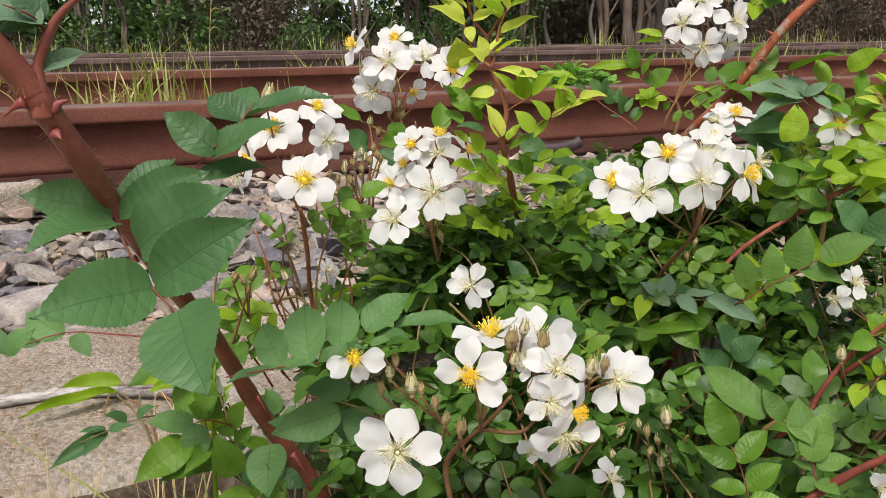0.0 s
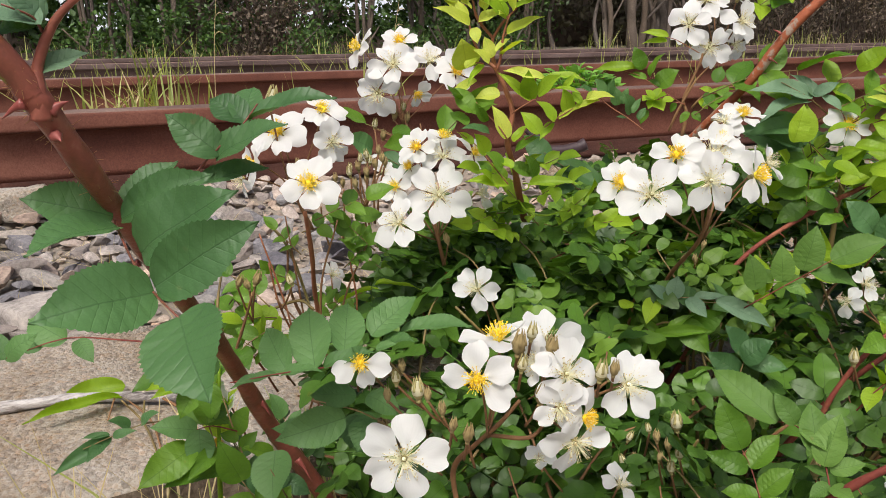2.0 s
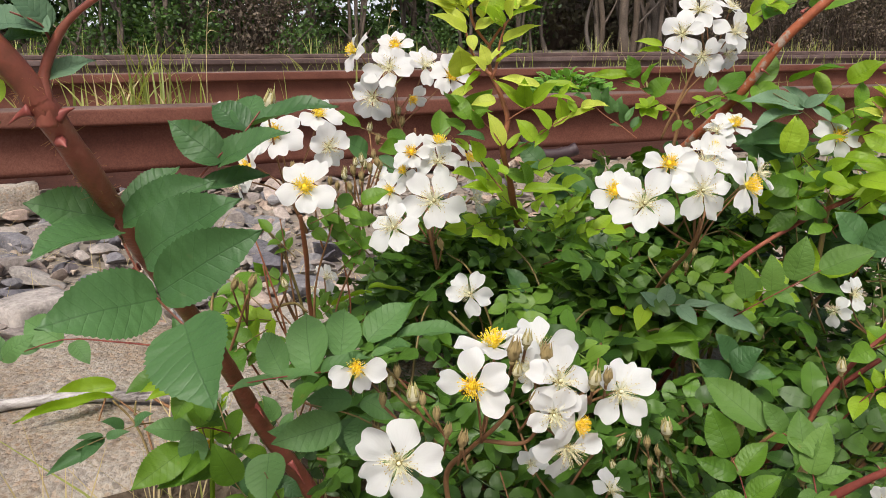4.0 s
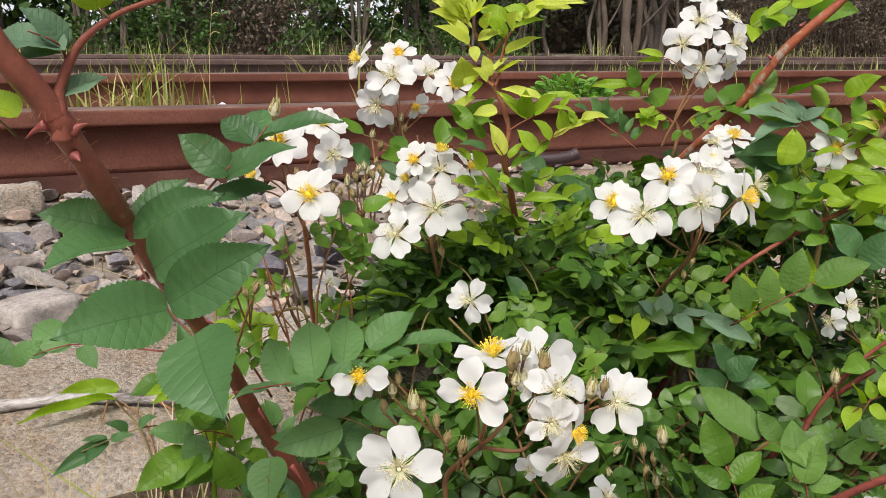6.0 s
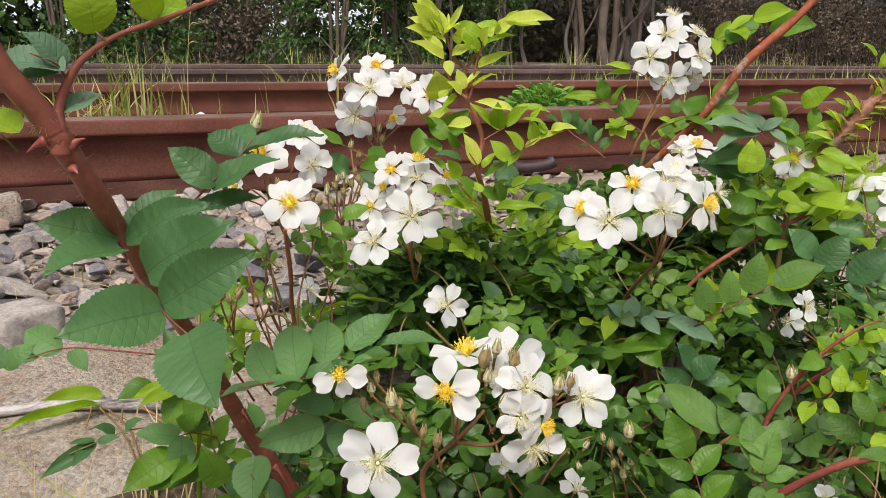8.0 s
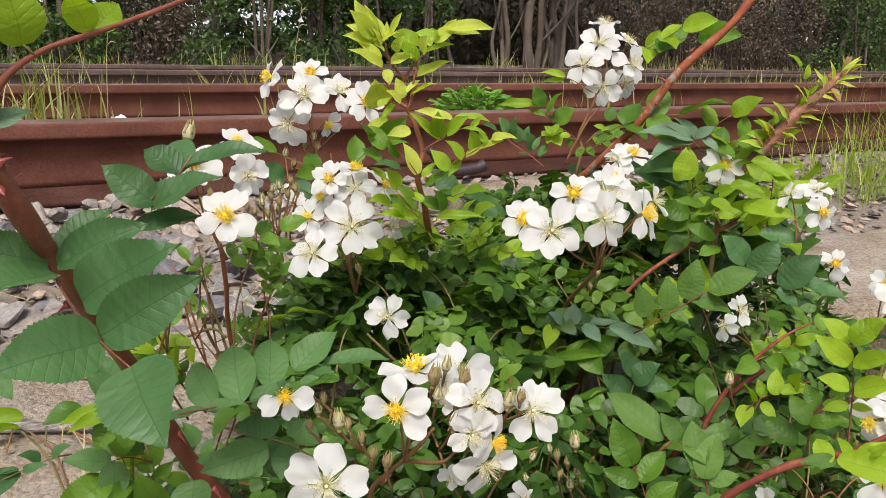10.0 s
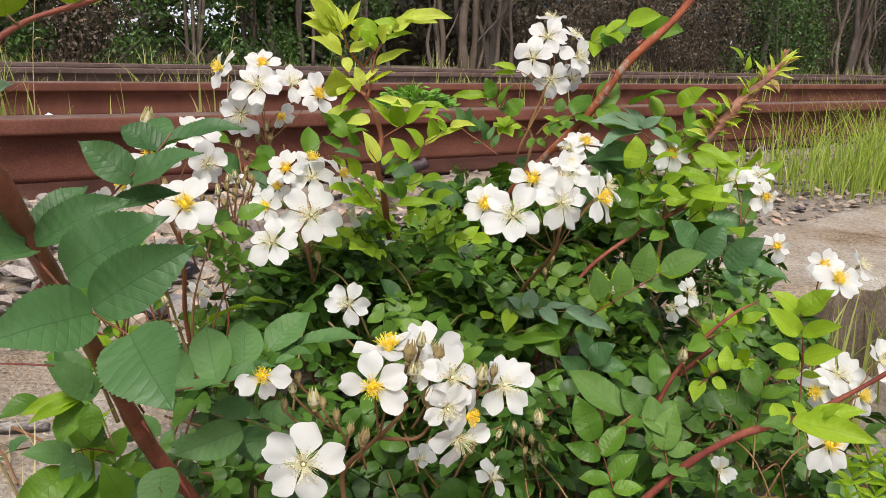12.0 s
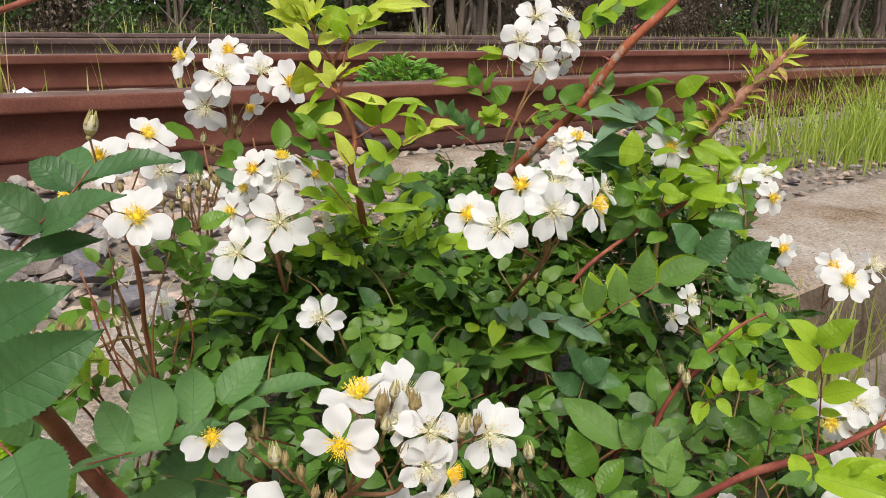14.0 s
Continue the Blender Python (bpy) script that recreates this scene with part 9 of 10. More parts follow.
leaflet(stalk, (0.4000, 0.3886, 0.1522), (0.4111, 0.3745, 0.1557), LEAF_PALE, (-0.43, -0.51, 0.74), broad=0.45)
leaflet(stalk, (0.3944, 0.3871, 0.1528), (0.3973, 0.3750, 0.1467), LEAF_PALE, (-0.36, -0.42, 0.83), broad=0.97)
leaflet(stalk, (0.3902, 0.3926, 0.1519), (0.3935, 0.3945, 0.1634), LEAF_PALE, (-0.37, -0.50, 0.78), broad=1.29)
leaflet(stalk, (0.3894, 0.3945, 0.1508), (0.3818, 0.4027, 0.1583), LEAF_PALE, (-0.37, -0.56, 0.74), broad=0.81)
stalk = leaf(rose, [(0.3857, 0.3956, 0.1464), (0.3896, 0.3961, 0.1557)], LEAF_LIGHT, STEM_GREEN)
leaflet(stalk, (0.3852, 0.4012, 0.1496), (0.3732, 0.3918, 0.1417), LEAF_LIGHT, (-0.33, -0.46, 0.82), broad=0.89)
leaflet(stalk, (0.3681, 0.4064, 0.1461), (0.3766, 0.4076, 0.1484), LEAF_LIGHT, (-0.57, -0.41, 0.71), broad=1.45)
stalk = leaf(rose, [(0.4009, 0.3568, 0.1136), (0.4073, 0.3584, 0.1280), (0.4108, 0.3595, 0.1368)], LEAF_DARK, STEM_GREEN)
leaflet(stalk, (0.4051, 0.3572, 0.1289), (0.4127, 0.3478, 0.1416), LEAF_DARK, (-0.45, -0.45, 0.77), broad=1.21)
leaflet(stalk, (0.4061, 0.3599, 0.1212), (0.3912, 0.3662, 0.1317), LEAF_DARK, (-0.73, -0.37, 0.57), broad=0.97)
leaflet(stalk, (0.4099, 0.3604, 0.1302), (0.3998, 0.3627, 0.1458), LEAF_DARK, (-0.40, -0.40, 0.83), broad=0.97)
leaflet(stalk, (0.4075, 0.3586, 0.1279), (0.4227, 0.3443, 0.1267), LEAF_DARK, (-0.63, -0.43, 0.65), broad=0.73)


def scales(plant, points, count, seed):
    """Small papery bracts and bud tips that crowd round a swelling cane."""
    rng = random.Random(seed)
    line = smooth_line(points, 12)
    stalk = leaf(plant, points, LEAF_BRACT)
    for k in range(count):
        at = line[rng.randrange(len(line) - 1)]
        ahead = (line[-1] - line[0]).normalized()
        out = V([rng.gauss(0, 1) for _ in range(3)]).normalized()
        way = (ahead * rng.uniform(0.5, 1.2) + out * 0.8).normalized()
        foot = at + (out - ahead * out.dot(ahead)).normalized() * 0.0024
        leaflet(stalk, foot, foot + way * rng.uniform(0.004, 0.010), rng.choice((LEAF_BRACT, LEAF_BRACT, LEAF_LIGHT, LEAF_MID)), broad=rng.uniform(0.35, 0.7))


scales(rose, [(0.5152, 0.3808, 0.2426), (0.5257, 0.3654, 0.2673), (0.5378, 0.3582, 0.2809), (0.5503, 0.3532, 0.2943)], 46, 17)
pinnate(rose, (0.2331, 0.4897, 0.1904), (0.2566, 0.4826, 0.2005), (-0.24, -0.57, 0.79), 2, 0.015, LEAF_MID)
pinnate(rose, (0.2282, 0.4901, 0.1845), (0.2526, 0.4919, 0.1881), (-0.24, -0.57, 0.79), 2, 0.0153, LEAF_MID)
pinnate(rose, (0.1929, 0.4640, 0.1589), (0.1825, 0.4821, 0.1671), (-0.24, -0.57, 0.79), 2, 0.0153, LEAF_MID)
pinnate(rose, (0.1914, 0.4803, 0.1355), (0.1844, 0.5074, 0.1405), (-0.24, -0.57, 0.79), 2, 0.0153, LEAF_MID)
pinnate(rose, (0.3790, 0.4621, 0.1953), (0.3633, 0.4745, 0.2143), (-0.24, -0.57, 0.79), 1, 0.019, LEAF_DARK)
pinnate(rose, (0.4711, 0.4791, 0.2349), (0.4953, 0.4726, 0.2483), (-0.24, -0.57, 0.79), 2, 0.015, LEAF_MID)
pinnate(rose, (0.3638, 0.4448, 0.1137), (0.3465, 0.4615, 0.1453), (-0.24, -0.57, 0.79), 2, 0.0163, LEAF_DARK)
pinnate(rose, (0.4049, 0.4065, 0.1207), (0.3713, 0.4122, 0.1290), (-0.24, -0.57, 0.79), 2, 0.0177, LEAF_MID)
pinnate(rose, (0.4491, 0.3909, 0.1323), (0.4056, 0.3917, 0.1481), (-0.24, -0.57, 0.79), 2, 0.0177, LEAF_BLUE)
pinnate(rose, (0.3825, 0.4171, 0.1239), (0.3987, 0.3909, 0.1352), (-0.24, -0.57, 0.79), 1, 0.0204, LEAF_MID)
pinnate(rose, (0.3421, 0.4100, 0.1170), (0.3665, 0.4164, 0.1364), (-0.24, -0.57, 0.79), 1, 0.0177, LEAF_MID)
pinnate(rose, (0.2242, 0.5095, 0.1677), (0.2139, 0.5175, 0.1801), (-0.24, -0.57, 0.79), 2, 0.01, LEAF_MID)
pinnate(rose, (0.2369, 0.5156, 0.1304), (0.2559, 0.5092, 0.1366), (-0.24, -0.57, 0.79), 3, 0.012, LEAF_MID)
pinnate(rose, (0.1893, 0.4693, 0.1334), (0.1736, 0.4627, 0.1263), (-0.24, -0.57, 0.79), 2, 0.016, LEAF_MID)
pinnate(rose, (0.1992, 0.4889, 0.1378), (0.1867, 0.4841, 0.1413), (-0.24, -0.57, 0.79), 2, 0.016, LEAF_LIGHT)
pinnate(rose, (0.1840, 0.4582, 0.1262), (0.1654, 0.4797, 0.1336), (-0.24, -0.57, 0.79), 2, 0.014, LEAF_MID)
pinnate(rose, (0.1714, 0.4442, 0.0982), (0.1669, 0.4616, 0.1126), (-0.24, -0.57, 0.79), 2, 0.016, LEAF_LIGHT)
pinnate(rose, (0.1752, 0.3946, 0.0885), (0.1683, 0.3907, 0.1034), (-0.24, -0.57, 0.79), 2, 0.02, LEAF_MID)
pinnate(rose, (0.2686, 0.5237, 0.1662), (0.2571, 0.5311, 0.1745), (-0.24, -0.57, 0.79), 2, 0.012, LEAF_MID)
pinnate(rose, (0.2730, 0.5170, 0.1498), (0.2616, 0.5248, 0.1597), (-0.24, -0.57, 0.79), 3, 0.012, LEAF_MID)
cane(rose, [(0.1774, 0.4712, 0.1223), (0.1833, 0.4634, 0.1426), (0.1884, 0.4512, 0.1662)], [0.0007, 0.0007, 0.0006], PEDICEL)
cane(rose, [(0.1848, 0.4731, 0.1011), (0.1758, 0.4888, 0.1413), (0.1813, 0.5044, 0.1644)], [0.0011, 0.0009, 0.0006], STEM_GREEN)
cane(rose, [(0.2347, 0.5109, 0.1111), (0.2229, 0.5196, 0.1620), (0.2131, 0.5294, 0.1809)], [0.001, 0.0008, 0.0006], STEM_GREEN)
cane(rose, [(0.2417, 0.5142, 0.0943), (0.2224, 0.5238, 0.1369), (0.2210, 0.5232, 0.1715)], [0.0011, 0.0009, 0.0006], PEDICEL)
cane(rose, [(0.2176, 0.4937, 0.1056), (0.2107, 0.4850, 0.1438), (0.1999, 0.4902, 0.1852)], [0.0007, 0.0006, 0.0004], STEM_SHOOT)
cane(rose, [(0.2300, 0.5176, 0.0978), (0.2235, 0.5119, 0.1473), (0.2190, 0.5141, 0.1879)], [0.0007, 0.0006, 0.0004], PEDICEL)
pinnate(rose, (0.2235, 0.5119, 0.1473), (0.2088, 0.5102, 0.1580), (-0.26, -0.57, 0.78), 2, 0.01, LEAF_MID)
cane(rose, [(0.2141, 0.5096, 0.0926), (0.1994, 0.5029, 0.1258), (0.1865, 0.5035, 0.1476)], [0.0007, 0.0006, 0.0004], STEM_SHOOT)
pinnate(rose, (0.1865, 0.5035, 0.1476), (0.1952, 0.4970, 0.1583), (-0.26, -0.57, 0.78), 2, 0.01, LEAF_MID)
cane(rose, [(0.2311, 0.4937, 0.1105), (0.2299, 0.4842, 0.1548), (0.2391, 0.4790, 0.1906)], [0.0007, 0.0006, 0.0004], PEDICEL)
cane(rose, [(0.2101, 0.5256, 0.0791), (0.1962, 0.5170, 0.1070), (0.1779, 0.5184, 0.1234)], [0.0007, 0.0006, 0.0004], STEM_SHOOT)
pinnate(rose, (0.1962, 0.5170, 0.1070), (0.2089, 0.5035, 0.1190), (-0.26, -0.57, 0.78), 2, 0.01, LEAF_MID)
cane(rose, [(0.2410, 0.5056, 0.1043), (0.2451, 0.4924, 0.1437), (0.2568, 0.4848, 0.1747)], [0.0007, 0.0006, 0.0004], PEDICEL)
pinnate(rose, (0.2568, 0.4848, 0.1747), (0.2475, 0.4862, 0.1850), (-0.26, -0.57, 0.78), 2, 0.01, LEAF_MID)
cane(rose, [(0.2229, 0.5013, 0.1089), (0.2094, 0.4938, 0.1410), (0.2041, 0.4926, 0.1683)], [0.0007, 0.0006, 0.0004], STEM_SHOOT)
cane(rose, [(0.2208, 0.5259, 0.0809), (0.2061, 0.5168, 0.1055), (0.1935, 0.5157, 0.1221)], [0.0007, 0.0006, 0.0004], PEDICEL)
pinnate(rose, (0.2061, 0.5168, 0.1055), (0.1915, 0.5152, 0.1173), (-0.26, -0.57, 0.78), 2, 0.01, LEAF_MID)
cane(rose, [(0.2483, 0.5065, 0.1029), (0.2515, 0.4920, 0.1361), (0.2482, 0.4901, 0.1643)], [0.0007, 0.0006, 0.0004], STEM_SHOOT)
pinnate(rose, (0.2482, 0.4901, 0.1643), (0.2565, 0.4839, 0.1750), (-0.26, -0.57, 0.78), 2, 0.01, LEAF_MID)
cane(rose, [(0.2293, 0.5008, 0.1009), (0.2207, 0.4895, 0.1275), (0.2060, 0.4908, 0.1491)], [0.0007, 0.0006, 0.0004], PEDICEL)
pinnate(rose, (0.3483, 0.4617, 0.1951), (0.3550, 0.4400, 0.2084), (-0.26, -0.57, 0.78), 2, 0.015, LEAF_LIGHT)
pinnate(rose, (0.3349, 0.4649, 0.2053), (0.3128, 0.4601, 0.2140), (-0.26, -0.57, 0.78), 2, 0.014, LEAF_LIGHT)
pinnate(rose, (0.5185, 0.4100, 0.2365), (0.5201, 0.3901, 0.2482), (-0.26, -0.57, 0.78), 2, 0.014, LEAF_LIGHT)
pinnate(rose, (0.5074, 0.4291, 0.2070), (0.5082, 0.4109, 0.2235), (-0.26, -0.57, 0.78), 2, 0.014, LEAF_LIGHT)
corner = thing("weed", "low yellow-green weed with narrow leaves beside the rose", "weed")
stalk = leaf(corner, [(0.4886, 0.2310, 0.0584), (0.4617, 0.2368, 0.0983)], LEAF_LIGHT)
leaflet(stalk, (0.4617, 0.2368, 0.0983), (0.4511, 0.2404, 0.1058), LEAF_LIGHT, broad=0.35)
leaflet(stalk, (0.4619, 0.2371, 0.0997), (0.4638, 0.2317, 0.1075), LEAF_LIGHT, broad=0.35)
leaflet(stalk, (0.4621, 0.2374, 0.1010), (0.4559, 0.2391, 0.1131), LEAF_LIGHT, broad=0.35)
leaflet(stalk, (0.4616, 0.2366, 0.0970), (0.4647, 0.2296, 0.1024), LEAF_LIGHT, broad=0.35)
leaflet(stalk, (0.4616, 0.2366, 0.0970), (0.4494, 0.2399, 0.1001), LEAF_LIGHT, broad=0.35)
stalk = leaf(corner, [(0.4886, 0.2310, 0.0584), (0.4692, 0.2338, 0.1064)], LEAF_LIGHT)
leaflet(stalk, (0.4692, 0.2338, 0.1064), (0.4585, 0.2374, 0.1137), LEAF_LIGHT, broad=0.35)
leaflet(stalk, (0.4694, 0.2341, 0.1077), (0.4712, 0.2288, 0.1154), LEAF_LIGHT, broad=0.35)
leaflet(stalk, (0.4696, 0.2344, 0.1090), (0.4633, 0.2362, 0.1211), LEAF_LIGHT, broad=0.35)
leaflet(stalk, (0.4691, 0.2336, 0.1051), (0.4721, 0.2266, 0.1103), LEAF_LIGHT, broad=0.35)
leaflet(stalk, (0.4691, 0.2336, 0.1051), (0.4568, 0.2370, 0.1080), LEAF_LIGHT, broad=0.35)
stalk = leaf(corner, [(0.4886, 0.2310, 0.0584), (0.4749, 0.2275, 0.0988)], LEAF_LIGHT)
leaflet(stalk, (0.4749, 0.2275, 0.0988), (0.4641, 0.2311, 0.1062), LEAF_LIGHT, broad=0.35)
leaflet(stalk, (0.4750, 0.2278, 0.1001), (0.4768, 0.2225, 0.1079), LEAF_LIGHT, broad=0.35)
leaflet(stalk, (0.4752, 0.2281, 0.1014), (0.4689, 0.2299, 0.1136), LEAF_LIGHT, broad=0.35)
leaflet(stalk, (0.4747, 0.2272, 0.0975), (0.4777, 0.2204, 0.1028), LEAF_LIGHT, broad=0.35)
leaflet(stalk, (0.4747, 0.2272, 0.0975), (0.4624, 0.2307, 0.1005), LEAF_LIGHT, broad=0.35)
stalk = leaf(corner, [(0.4886, 0.2310, 0.0584), (0.4696, 0.2290, 0.0908)], LEAF_LIGHT)
leaflet(stalk, (0.4696, 0.2290, 0.0908), (0.4589, 0.2326, 0.0984), LEAF_LIGHT, broad=0.35)
leaflet(stalk, (0.4697, 0.2292, 0.0921), (0.4716, 0.2239, 0.1000), LEAF_LIGHT, broad=0.35)
leaflet(stalk, (0.4699, 0.2295, 0.0934), (0.4636, 0.2313, 0.1057), LEAF_LIGHT, broad=0.35)
leaflet(stalk, (0.4694, 0.2287, 0.0895), (0.4725, 0.2218, 0.0949), LEAF_LIGHT, broad=0.35)
leaflet(stalk, (0.4694, 0.2287, 0.0895), (0.4571, 0.2321, 0.0927), LEAF_LIGHT, broad=0.35)
stalk = leaf(corner, [(0.4886, 0.2310, 0.0584), (0.4583, 0.2362, 0.0878)], LEAF_LIGHT)
leaflet(stalk, (0.4583, 0.2362, 0.0878), (0.4478, 0.2397, 0.0954), LEAF_LIGHT, broad=0.35)
leaflet(stalk, (0.4585, 0.2365, 0.0891), (0.4604, 0.2311, 0.0971), LEAF_LIGHT, broad=0.35)
leaflet(stalk, (0.4586, 0.2367, 0.0904), (0.4525, 0.2385, 0.1028), LEAF_LIGHT, broad=0.35)
leaflet(stalk, (0.4582, 0.2359, 0.0865), (0.4613, 0.2289, 0.0920), LEAF_LIGHT, broad=0.35)
leaflet(stalk, (0.4582, 0.2359, 0.0865), (0.4460, 0.2393, 0.0897), LEAF_LIGHT, broad=0.35)
stalk = leaf(corner, [(0.4886, 0.2310, 0.0584), (0.4794, 0.2274, 0.1093)], LEAF_LIGHT)
leaflet(stalk, (0.4794, 0.2274, 0.1093), (0.4686, 0.2310, 0.1166), LEAF_LIGHT, broad=0.35)
leaflet(stalk, (0.4796, 0.2277, 0.1106), (0.4813, 0.2224, 0.1183), LEAF_LIGHT, broad=0.35)
leaflet(stalk, (0.4797, 0.2279, 0.1119), (0.4733, 0.2298, 0.1240), LEAF_LIGHT, broad=0.35)
leaflet(stalk, (0.4793, 0.2271, 0.1080), (0.4822, 0.2202, 0.1132), LEAF_LIGHT, broad=0.35)
leaflet(stalk, (0.4793, 0.2271, 0.1080), (0.4668, 0.2306, 0.1109), LEAF_LIGHT, broad=0.35)
stalk = leaf(corner, [(0.4886, 0.2310, 0.0584), (0.4830, 0.2202, 0.0938)], LEAF_LIGHT)
leaflet(stalk, (0.4830, 0.2202, 0.0938), (0.4721, 0.2239, 0.1013), LEAF_LIGHT, broad=0.35)
leaflet(stalk, (0.4832, 0.2205, 0.0951), (0.4848, 0.2153, 0.1030), LEAF_LIGHT, broad=0.35)
leaflet(stalk, (0.4833, 0.2207, 0.0964), (0.4769, 0.2227, 0.1087), LEAF_LIGHT, broad=0.35)
leaflet(stalk, (0.4829, 0.2199, 0.0925), (0.4857, 0.2131, 0.0979), LEAF_LIGHT, broad=0.35)
leaflet(stalk, (0.4829, 0.2199, 0.0925), (0.4704, 0.2235, 0.0956), LEAF_LIGHT, broad=0.35)
stalk = leaf(corner, [(0.4886, 0.2310, 0.0584), (0.4646, 0.2310, 0.0854)], LEAF_LIGHT)
leaflet(stalk, (0.4646, 0.2310, 0.0854), (0.4539, 0.2346, 0.0931), LEAF_LIGHT, broad=0.35)
leaflet(stalk, (0.4647, 0.2312, 0.0867), (0.4666, 0.2259, 0.0947), LEAF_LIGHT, broad=0.35)
leaflet(stalk, (0.4649, 0.2315, 0.0880), (0.4587, 0.2333, 0.1004), LEAF_LIGHT, broad=0.35)
leaflet(stalk, (0.4644, 0.2307, 0.0841), (0.4675, 0.2238, 0.0896), LEAF_LIGHT, broad=0.35)
leaflet(stalk, (0.4644, 0.2307, 0.0841), (0.4522, 0.2341, 0.0874), LEAF_LIGHT, broad=0.35)
cane(rose, [(0.3357, 0.4743, 0.2201), (0.3375, 0.4678, 0.2079), (0.3394, 0.4629, 0.2014), (0.3422, 0.4606, 0.2017), (0.3428, 0.4611, 0.2042), (0.3402, 0.4624, 0.2047)], [0.0006, 0.0006, 0.0005, 0.0005, 0.0004, 0.0003], LEAF_LIGHT)
cane(rose, [(0.3393, 0.4656, 0.1950), (0.3422, 0.4604, 0.1892), (0.3499, 0.4543, 0.1872), (0.3615, 0.4490, 0.1907)], [0.0005, 0.0005, 0.0005, 0.0004], LEAF_LIGHT)
stalk = leaf(rose, [(0.2362, 0.5140, 0.1239), (0.2473, 0.5026, 0.1398)], LEAF_LIGHT)
leaflet(stalk, (0.2440, 0.5033, 0.1373), (0.2660, 0.4915, 0.1487), LEAF_LIGHT, (-0.05, -0.14, 0.99), broad=0.14)
leaflet(stalk, (0.2630, 0.4927, 0.1484), (0.2867, 0.4825, 0.1485), LEAF_LIGHT, (-0.05, -0.14, 0.99), broad=0.12)

# dry twig on the kerb
twig([(-0.0040, 0.6600, 0.0445), (0.0490, 0.6530, 0.0450), (0.0880, 0.6480, 0.0455), (0.1310, 0.6340, 0.0448), (0.1620, 0.6180, 0.0445), (0.1700, 0.6130, 0.0440)], [0.0041, 0.0044, 0.0041, 0.0036, 0.0030, 0.0024], "bare grey weathered twig lying over the concrete kerb")

# ---- the mass of leaves ----


def mound(x, y):
    """Height of the leafy top of the bush over the plan."""
    u, v = (x - 0.45) / 0.285, (y - 0.44) / 0.28
    edge = u * u + v * v
    if edge > 1:
        return None
    right = min(1, max(0, (x - 0.42) / 0.10))
    rear = min(1, max(0, (y - 0.38) / 0.08))
    rise = 0.068 + 0.092 * min(1, max(0, (y - 0.22) / 0.22)) + right * (0.075 * rear - 0.035)
    rise -= 0.05 * min(1, max(0, (y - 0.57) / 0.12))
    return (rise + 0.10) * (1 - edge ** 3.5) - 0.10 + 0.025 * noise.noise((x * 14, y * 14, 0))


HOLLOWS = [(V((0.394, 0.387, 0.114)), 0.035), (V((0.428, 0.360, 0.120)), 0.034)]


def leaf_mass(count, seed, x0=0.08, x1=0.80, y0=0.18, y1=0.76, lift=0.0, sizes=(0.008, 0.010, 0.0115, 0.013, 0.0145, 0.017)):
    """Compound leaves through the bush, thickest near its surface, as one mesh."""
    rng = random.Random(seed)
    bm = bmesh.new()
    uv = bm.loops.layers.uv.new("UVMap")
    done = 0
    while done < count:
        x, y = rng.uniform(x0, x1), rng.uniform(y0, y1)
        top = mound(x, y)
        if top is None or (x < 0.30 and y > 0.40 and rng.random() < 0.4):
            continue
        z = top + lift * rng.random() - abs(rng.gauss(0, 0.028)) if rng.random() < 0.70 else rng.uniform(-0.06, top)
        if z < -0.07 or any((V((x, y, z)) - centre).length < reach for centre, reach in HOLLOWS) or noise.noise((x * 20, y * 20, z * 26 + 7)) < (0.11 if x > 0.36 and y < 0.35 else 0.04 if y < 0.40 else -0.04) or noise.noise((x * 46, y * 46, z * 46)) < -0.16:
            continue
        done += 1
        up = V((rng.gauss(-0.08, 0.48), rng.gauss(-0.16, 0.48), 0.85)).normalized()
        a = rng.uniform(0, 6.28)
        ahead = V((math.cos(a), math.sin(a), rng.gauss(0, 0.3)))
        ahead = (ahead - up * ahead.dot(up)).normalized()
        across = ahead.cross(up)
        size = rng.choice(sizes)
        base = V((x, y, z))
        for k in range(3):
            at = base + ahead * size * (0.3 + 0.75 * k)
            for side in (-1, 1):
                way = across * side * 0.9 + ahead * 0.45 + V([rng.gauss(0, 0.18) for _ in range(3)])
                n = up + V([rng.gauss(0, 0.25) for _ in range(3)])
                add_leaflet(bm, uv, rng.choice(SMALL_SHAPES), frame_of(at, way, n, size * rng.uniform(0.8, 1.05)))
        add_leaflet(bm, uv, rng.choice(SMALL_SHAPES), frame_of(base + ahead * size * 2.0, ahead, up, size * 1.1))
        tube(bm, [base - ahead * size * 0.5, base + ahead * size * 2.0], 0.0005, 3, 1)
    return bm


tagged(part("foliage", leaf_mass(1750, 11), LEAF_MASS, rose, "dense small dark and mid green leaflets"), kind="stuff")
tagged(part("young_foliage", leaf_mass(230, 23, 0.19, 0.46, 0.50, 0.68, 0.022, (0.007, 0.0085, 0.010, 0.0115)), LEAF_SPRIG, rose, "sparse small light green leaflets on thin stems"), kind="stuff")

tagged(part("upper_foliage", leaf_mass(320, 37, 0.30, 0.56, 0.38, 0.60, 0.024, (0.0085, 0.010, 0.0115, 0.013)), LEAF_SPRIG, rose, "olive green leaflets over the back of the bush"), kind="stuff")


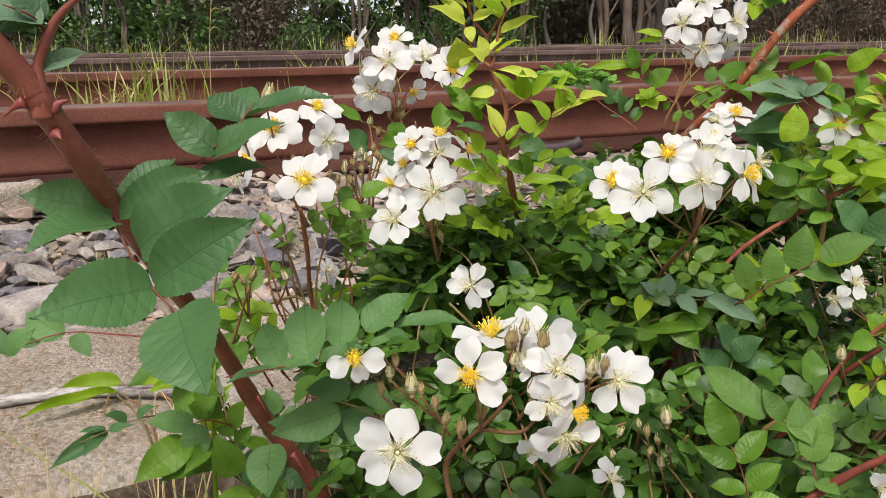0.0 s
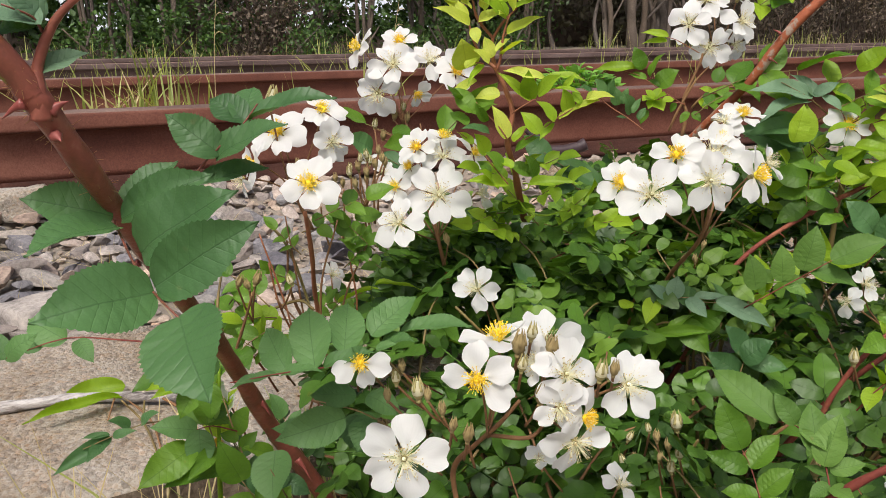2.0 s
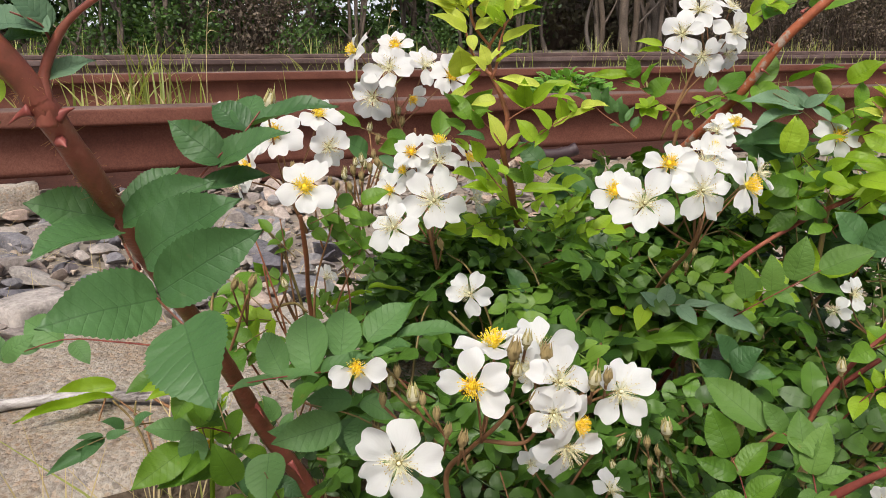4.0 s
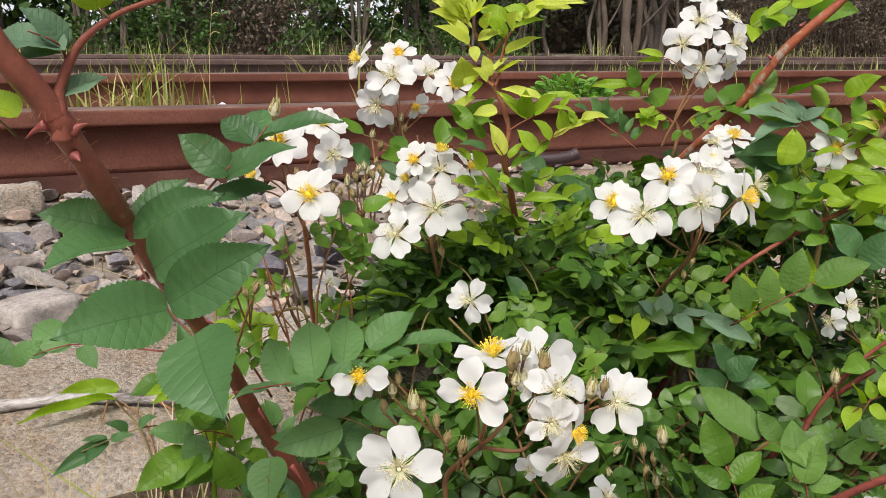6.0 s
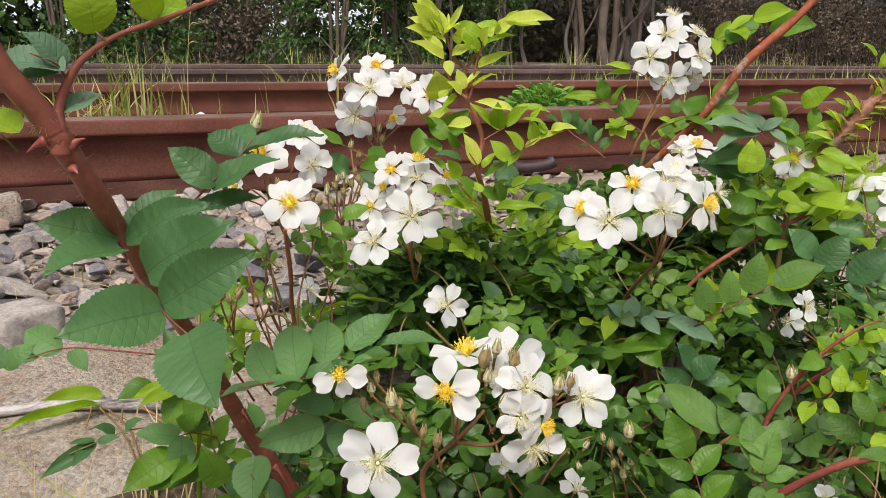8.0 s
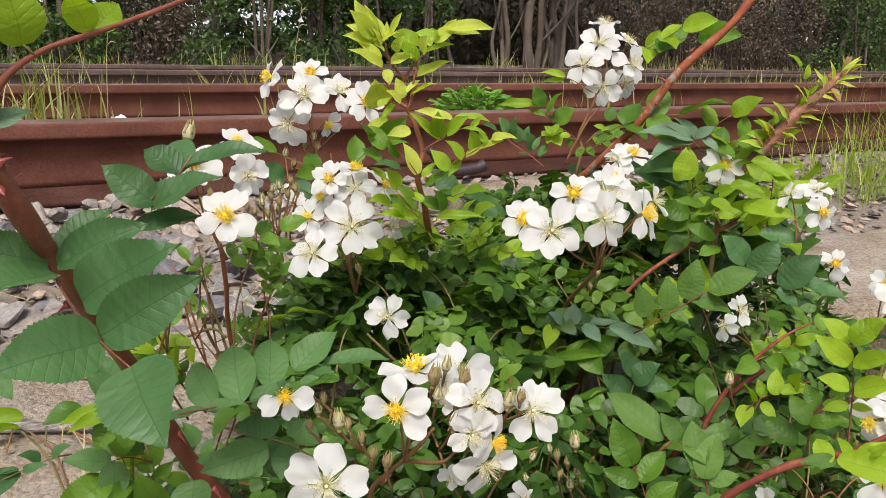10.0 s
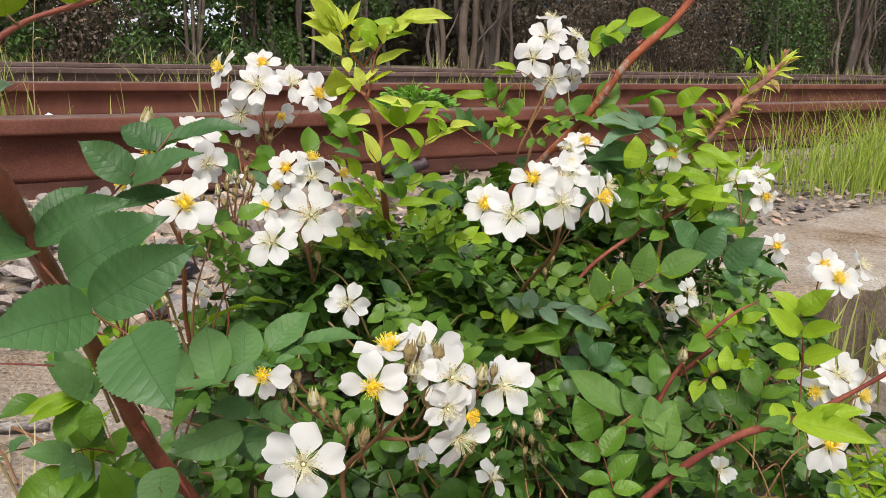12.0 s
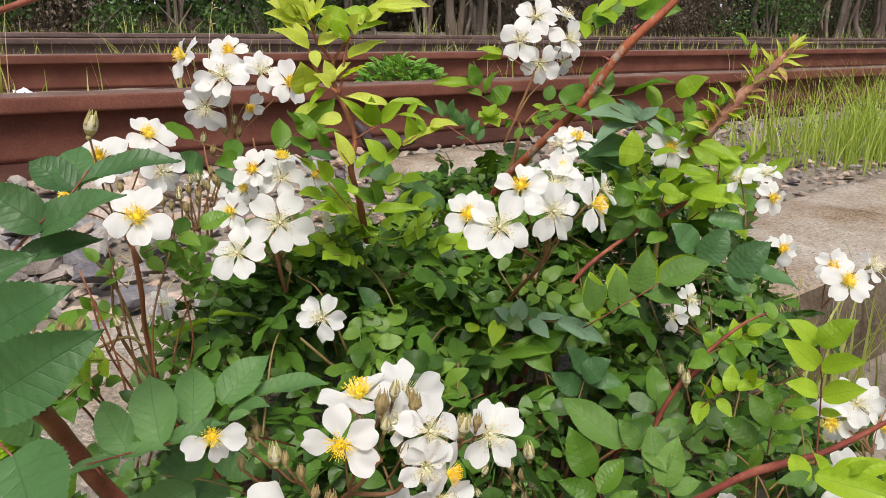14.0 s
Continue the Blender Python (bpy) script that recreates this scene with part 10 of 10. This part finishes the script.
def inner_twigs(count, seed):
    rng = random.Random(seed)
    for _ in range(count):
        x, y = rng.uniform(0.15, 0.72), rng.uniform(0.25, 0.68)
        top = mound(x, y)
        if top is None:
            continue
        root = (0.42 + (x - 0.42) * 0.45, 0.44 + (y - 0.44) * 0.3, -0.085)
        bm = bmesh.new()
        tube(bm, [root, ((x + root[0]) / 2 + rng.gauss(0, 0.02), (y + root[1]) / 2, top * 0.45), (x, y, top * 0.95)], [0.0018, 0.0012, 0.0007], 5, 4)
        part("twig", bm, STEM_GREEN if rng.random() < 0.5 else PEDICEL, rose)


inner_twigs(90, 12)


def bristles(stem, points, radius, count, seed):
    """Short pale hairs that stand round a cane near its joint."""
    rng = random.Random(seed)
    line = smooth_line(points, 30)
    bm = bmesh.new()
    for _ in range(count):
        k = rng.randrange(len(line) - 1)
        ahead = (line[k + 1] - line[k]).normalized()
        out = ahead.orthogonal().normalized()
        out.rotate(Matrix.Rotation(rng.uniform(0, 6.28), 3, ahead))
        way = (out + ahead * rng.gauss(0, 0.4) + V((0, 0, -0.3))).normalized()
        foot = line[k] + out * radius * 0.9
        hair(bm, foot, foot + way * rng.uniform(0.0010, 0.0032), 0.00007, 0)
    return part("bristles", bm, LEAF_BRACT, stem, "short pale bristles")


bristles(main_cane, [(0.1146, 0.2872, 0.2752), (0.1163, 0.2876, 0.2726), (0.1228, 0.2950, 0.2590), (0.1294, 0.3033, 0.2445)], 0.0033, 110, 5)


def side_twigs(count, seed):
    """Thin reddish shoots that wander through the leafy top of the bush."""
    rng = random.Random(seed)
    made = 0
    while made < count:
        x, y = rng.uniform(0.2, 0.70), rng.uniform(0.25, 0.66)
        a, reach = rng.uniform(0, 6.28), rng.uniform(0.03, 0.07)
        far = (x + reach * math.cos(a), y + reach * math.sin(a))
        low, high = mound(x, y), mound(*far)
        if low is None or high is None:
            continue
        made += 1
        bm = bmesh.new()
        tube(bm, [(x, y, low - 0.035), ((x + far[0]) / 2, (y + far[1]) / 2, (low + high) / 2 - 0.004), (*far, high + rng.uniform(-0.006, 0.004))], [0.0008, 0.0006, 0.0004], 5, 5)
        part("twig", bm, STEM_GREEN if rng.random() < 0.6 else PEDICEL, rose)


side_twigs(125, 31)
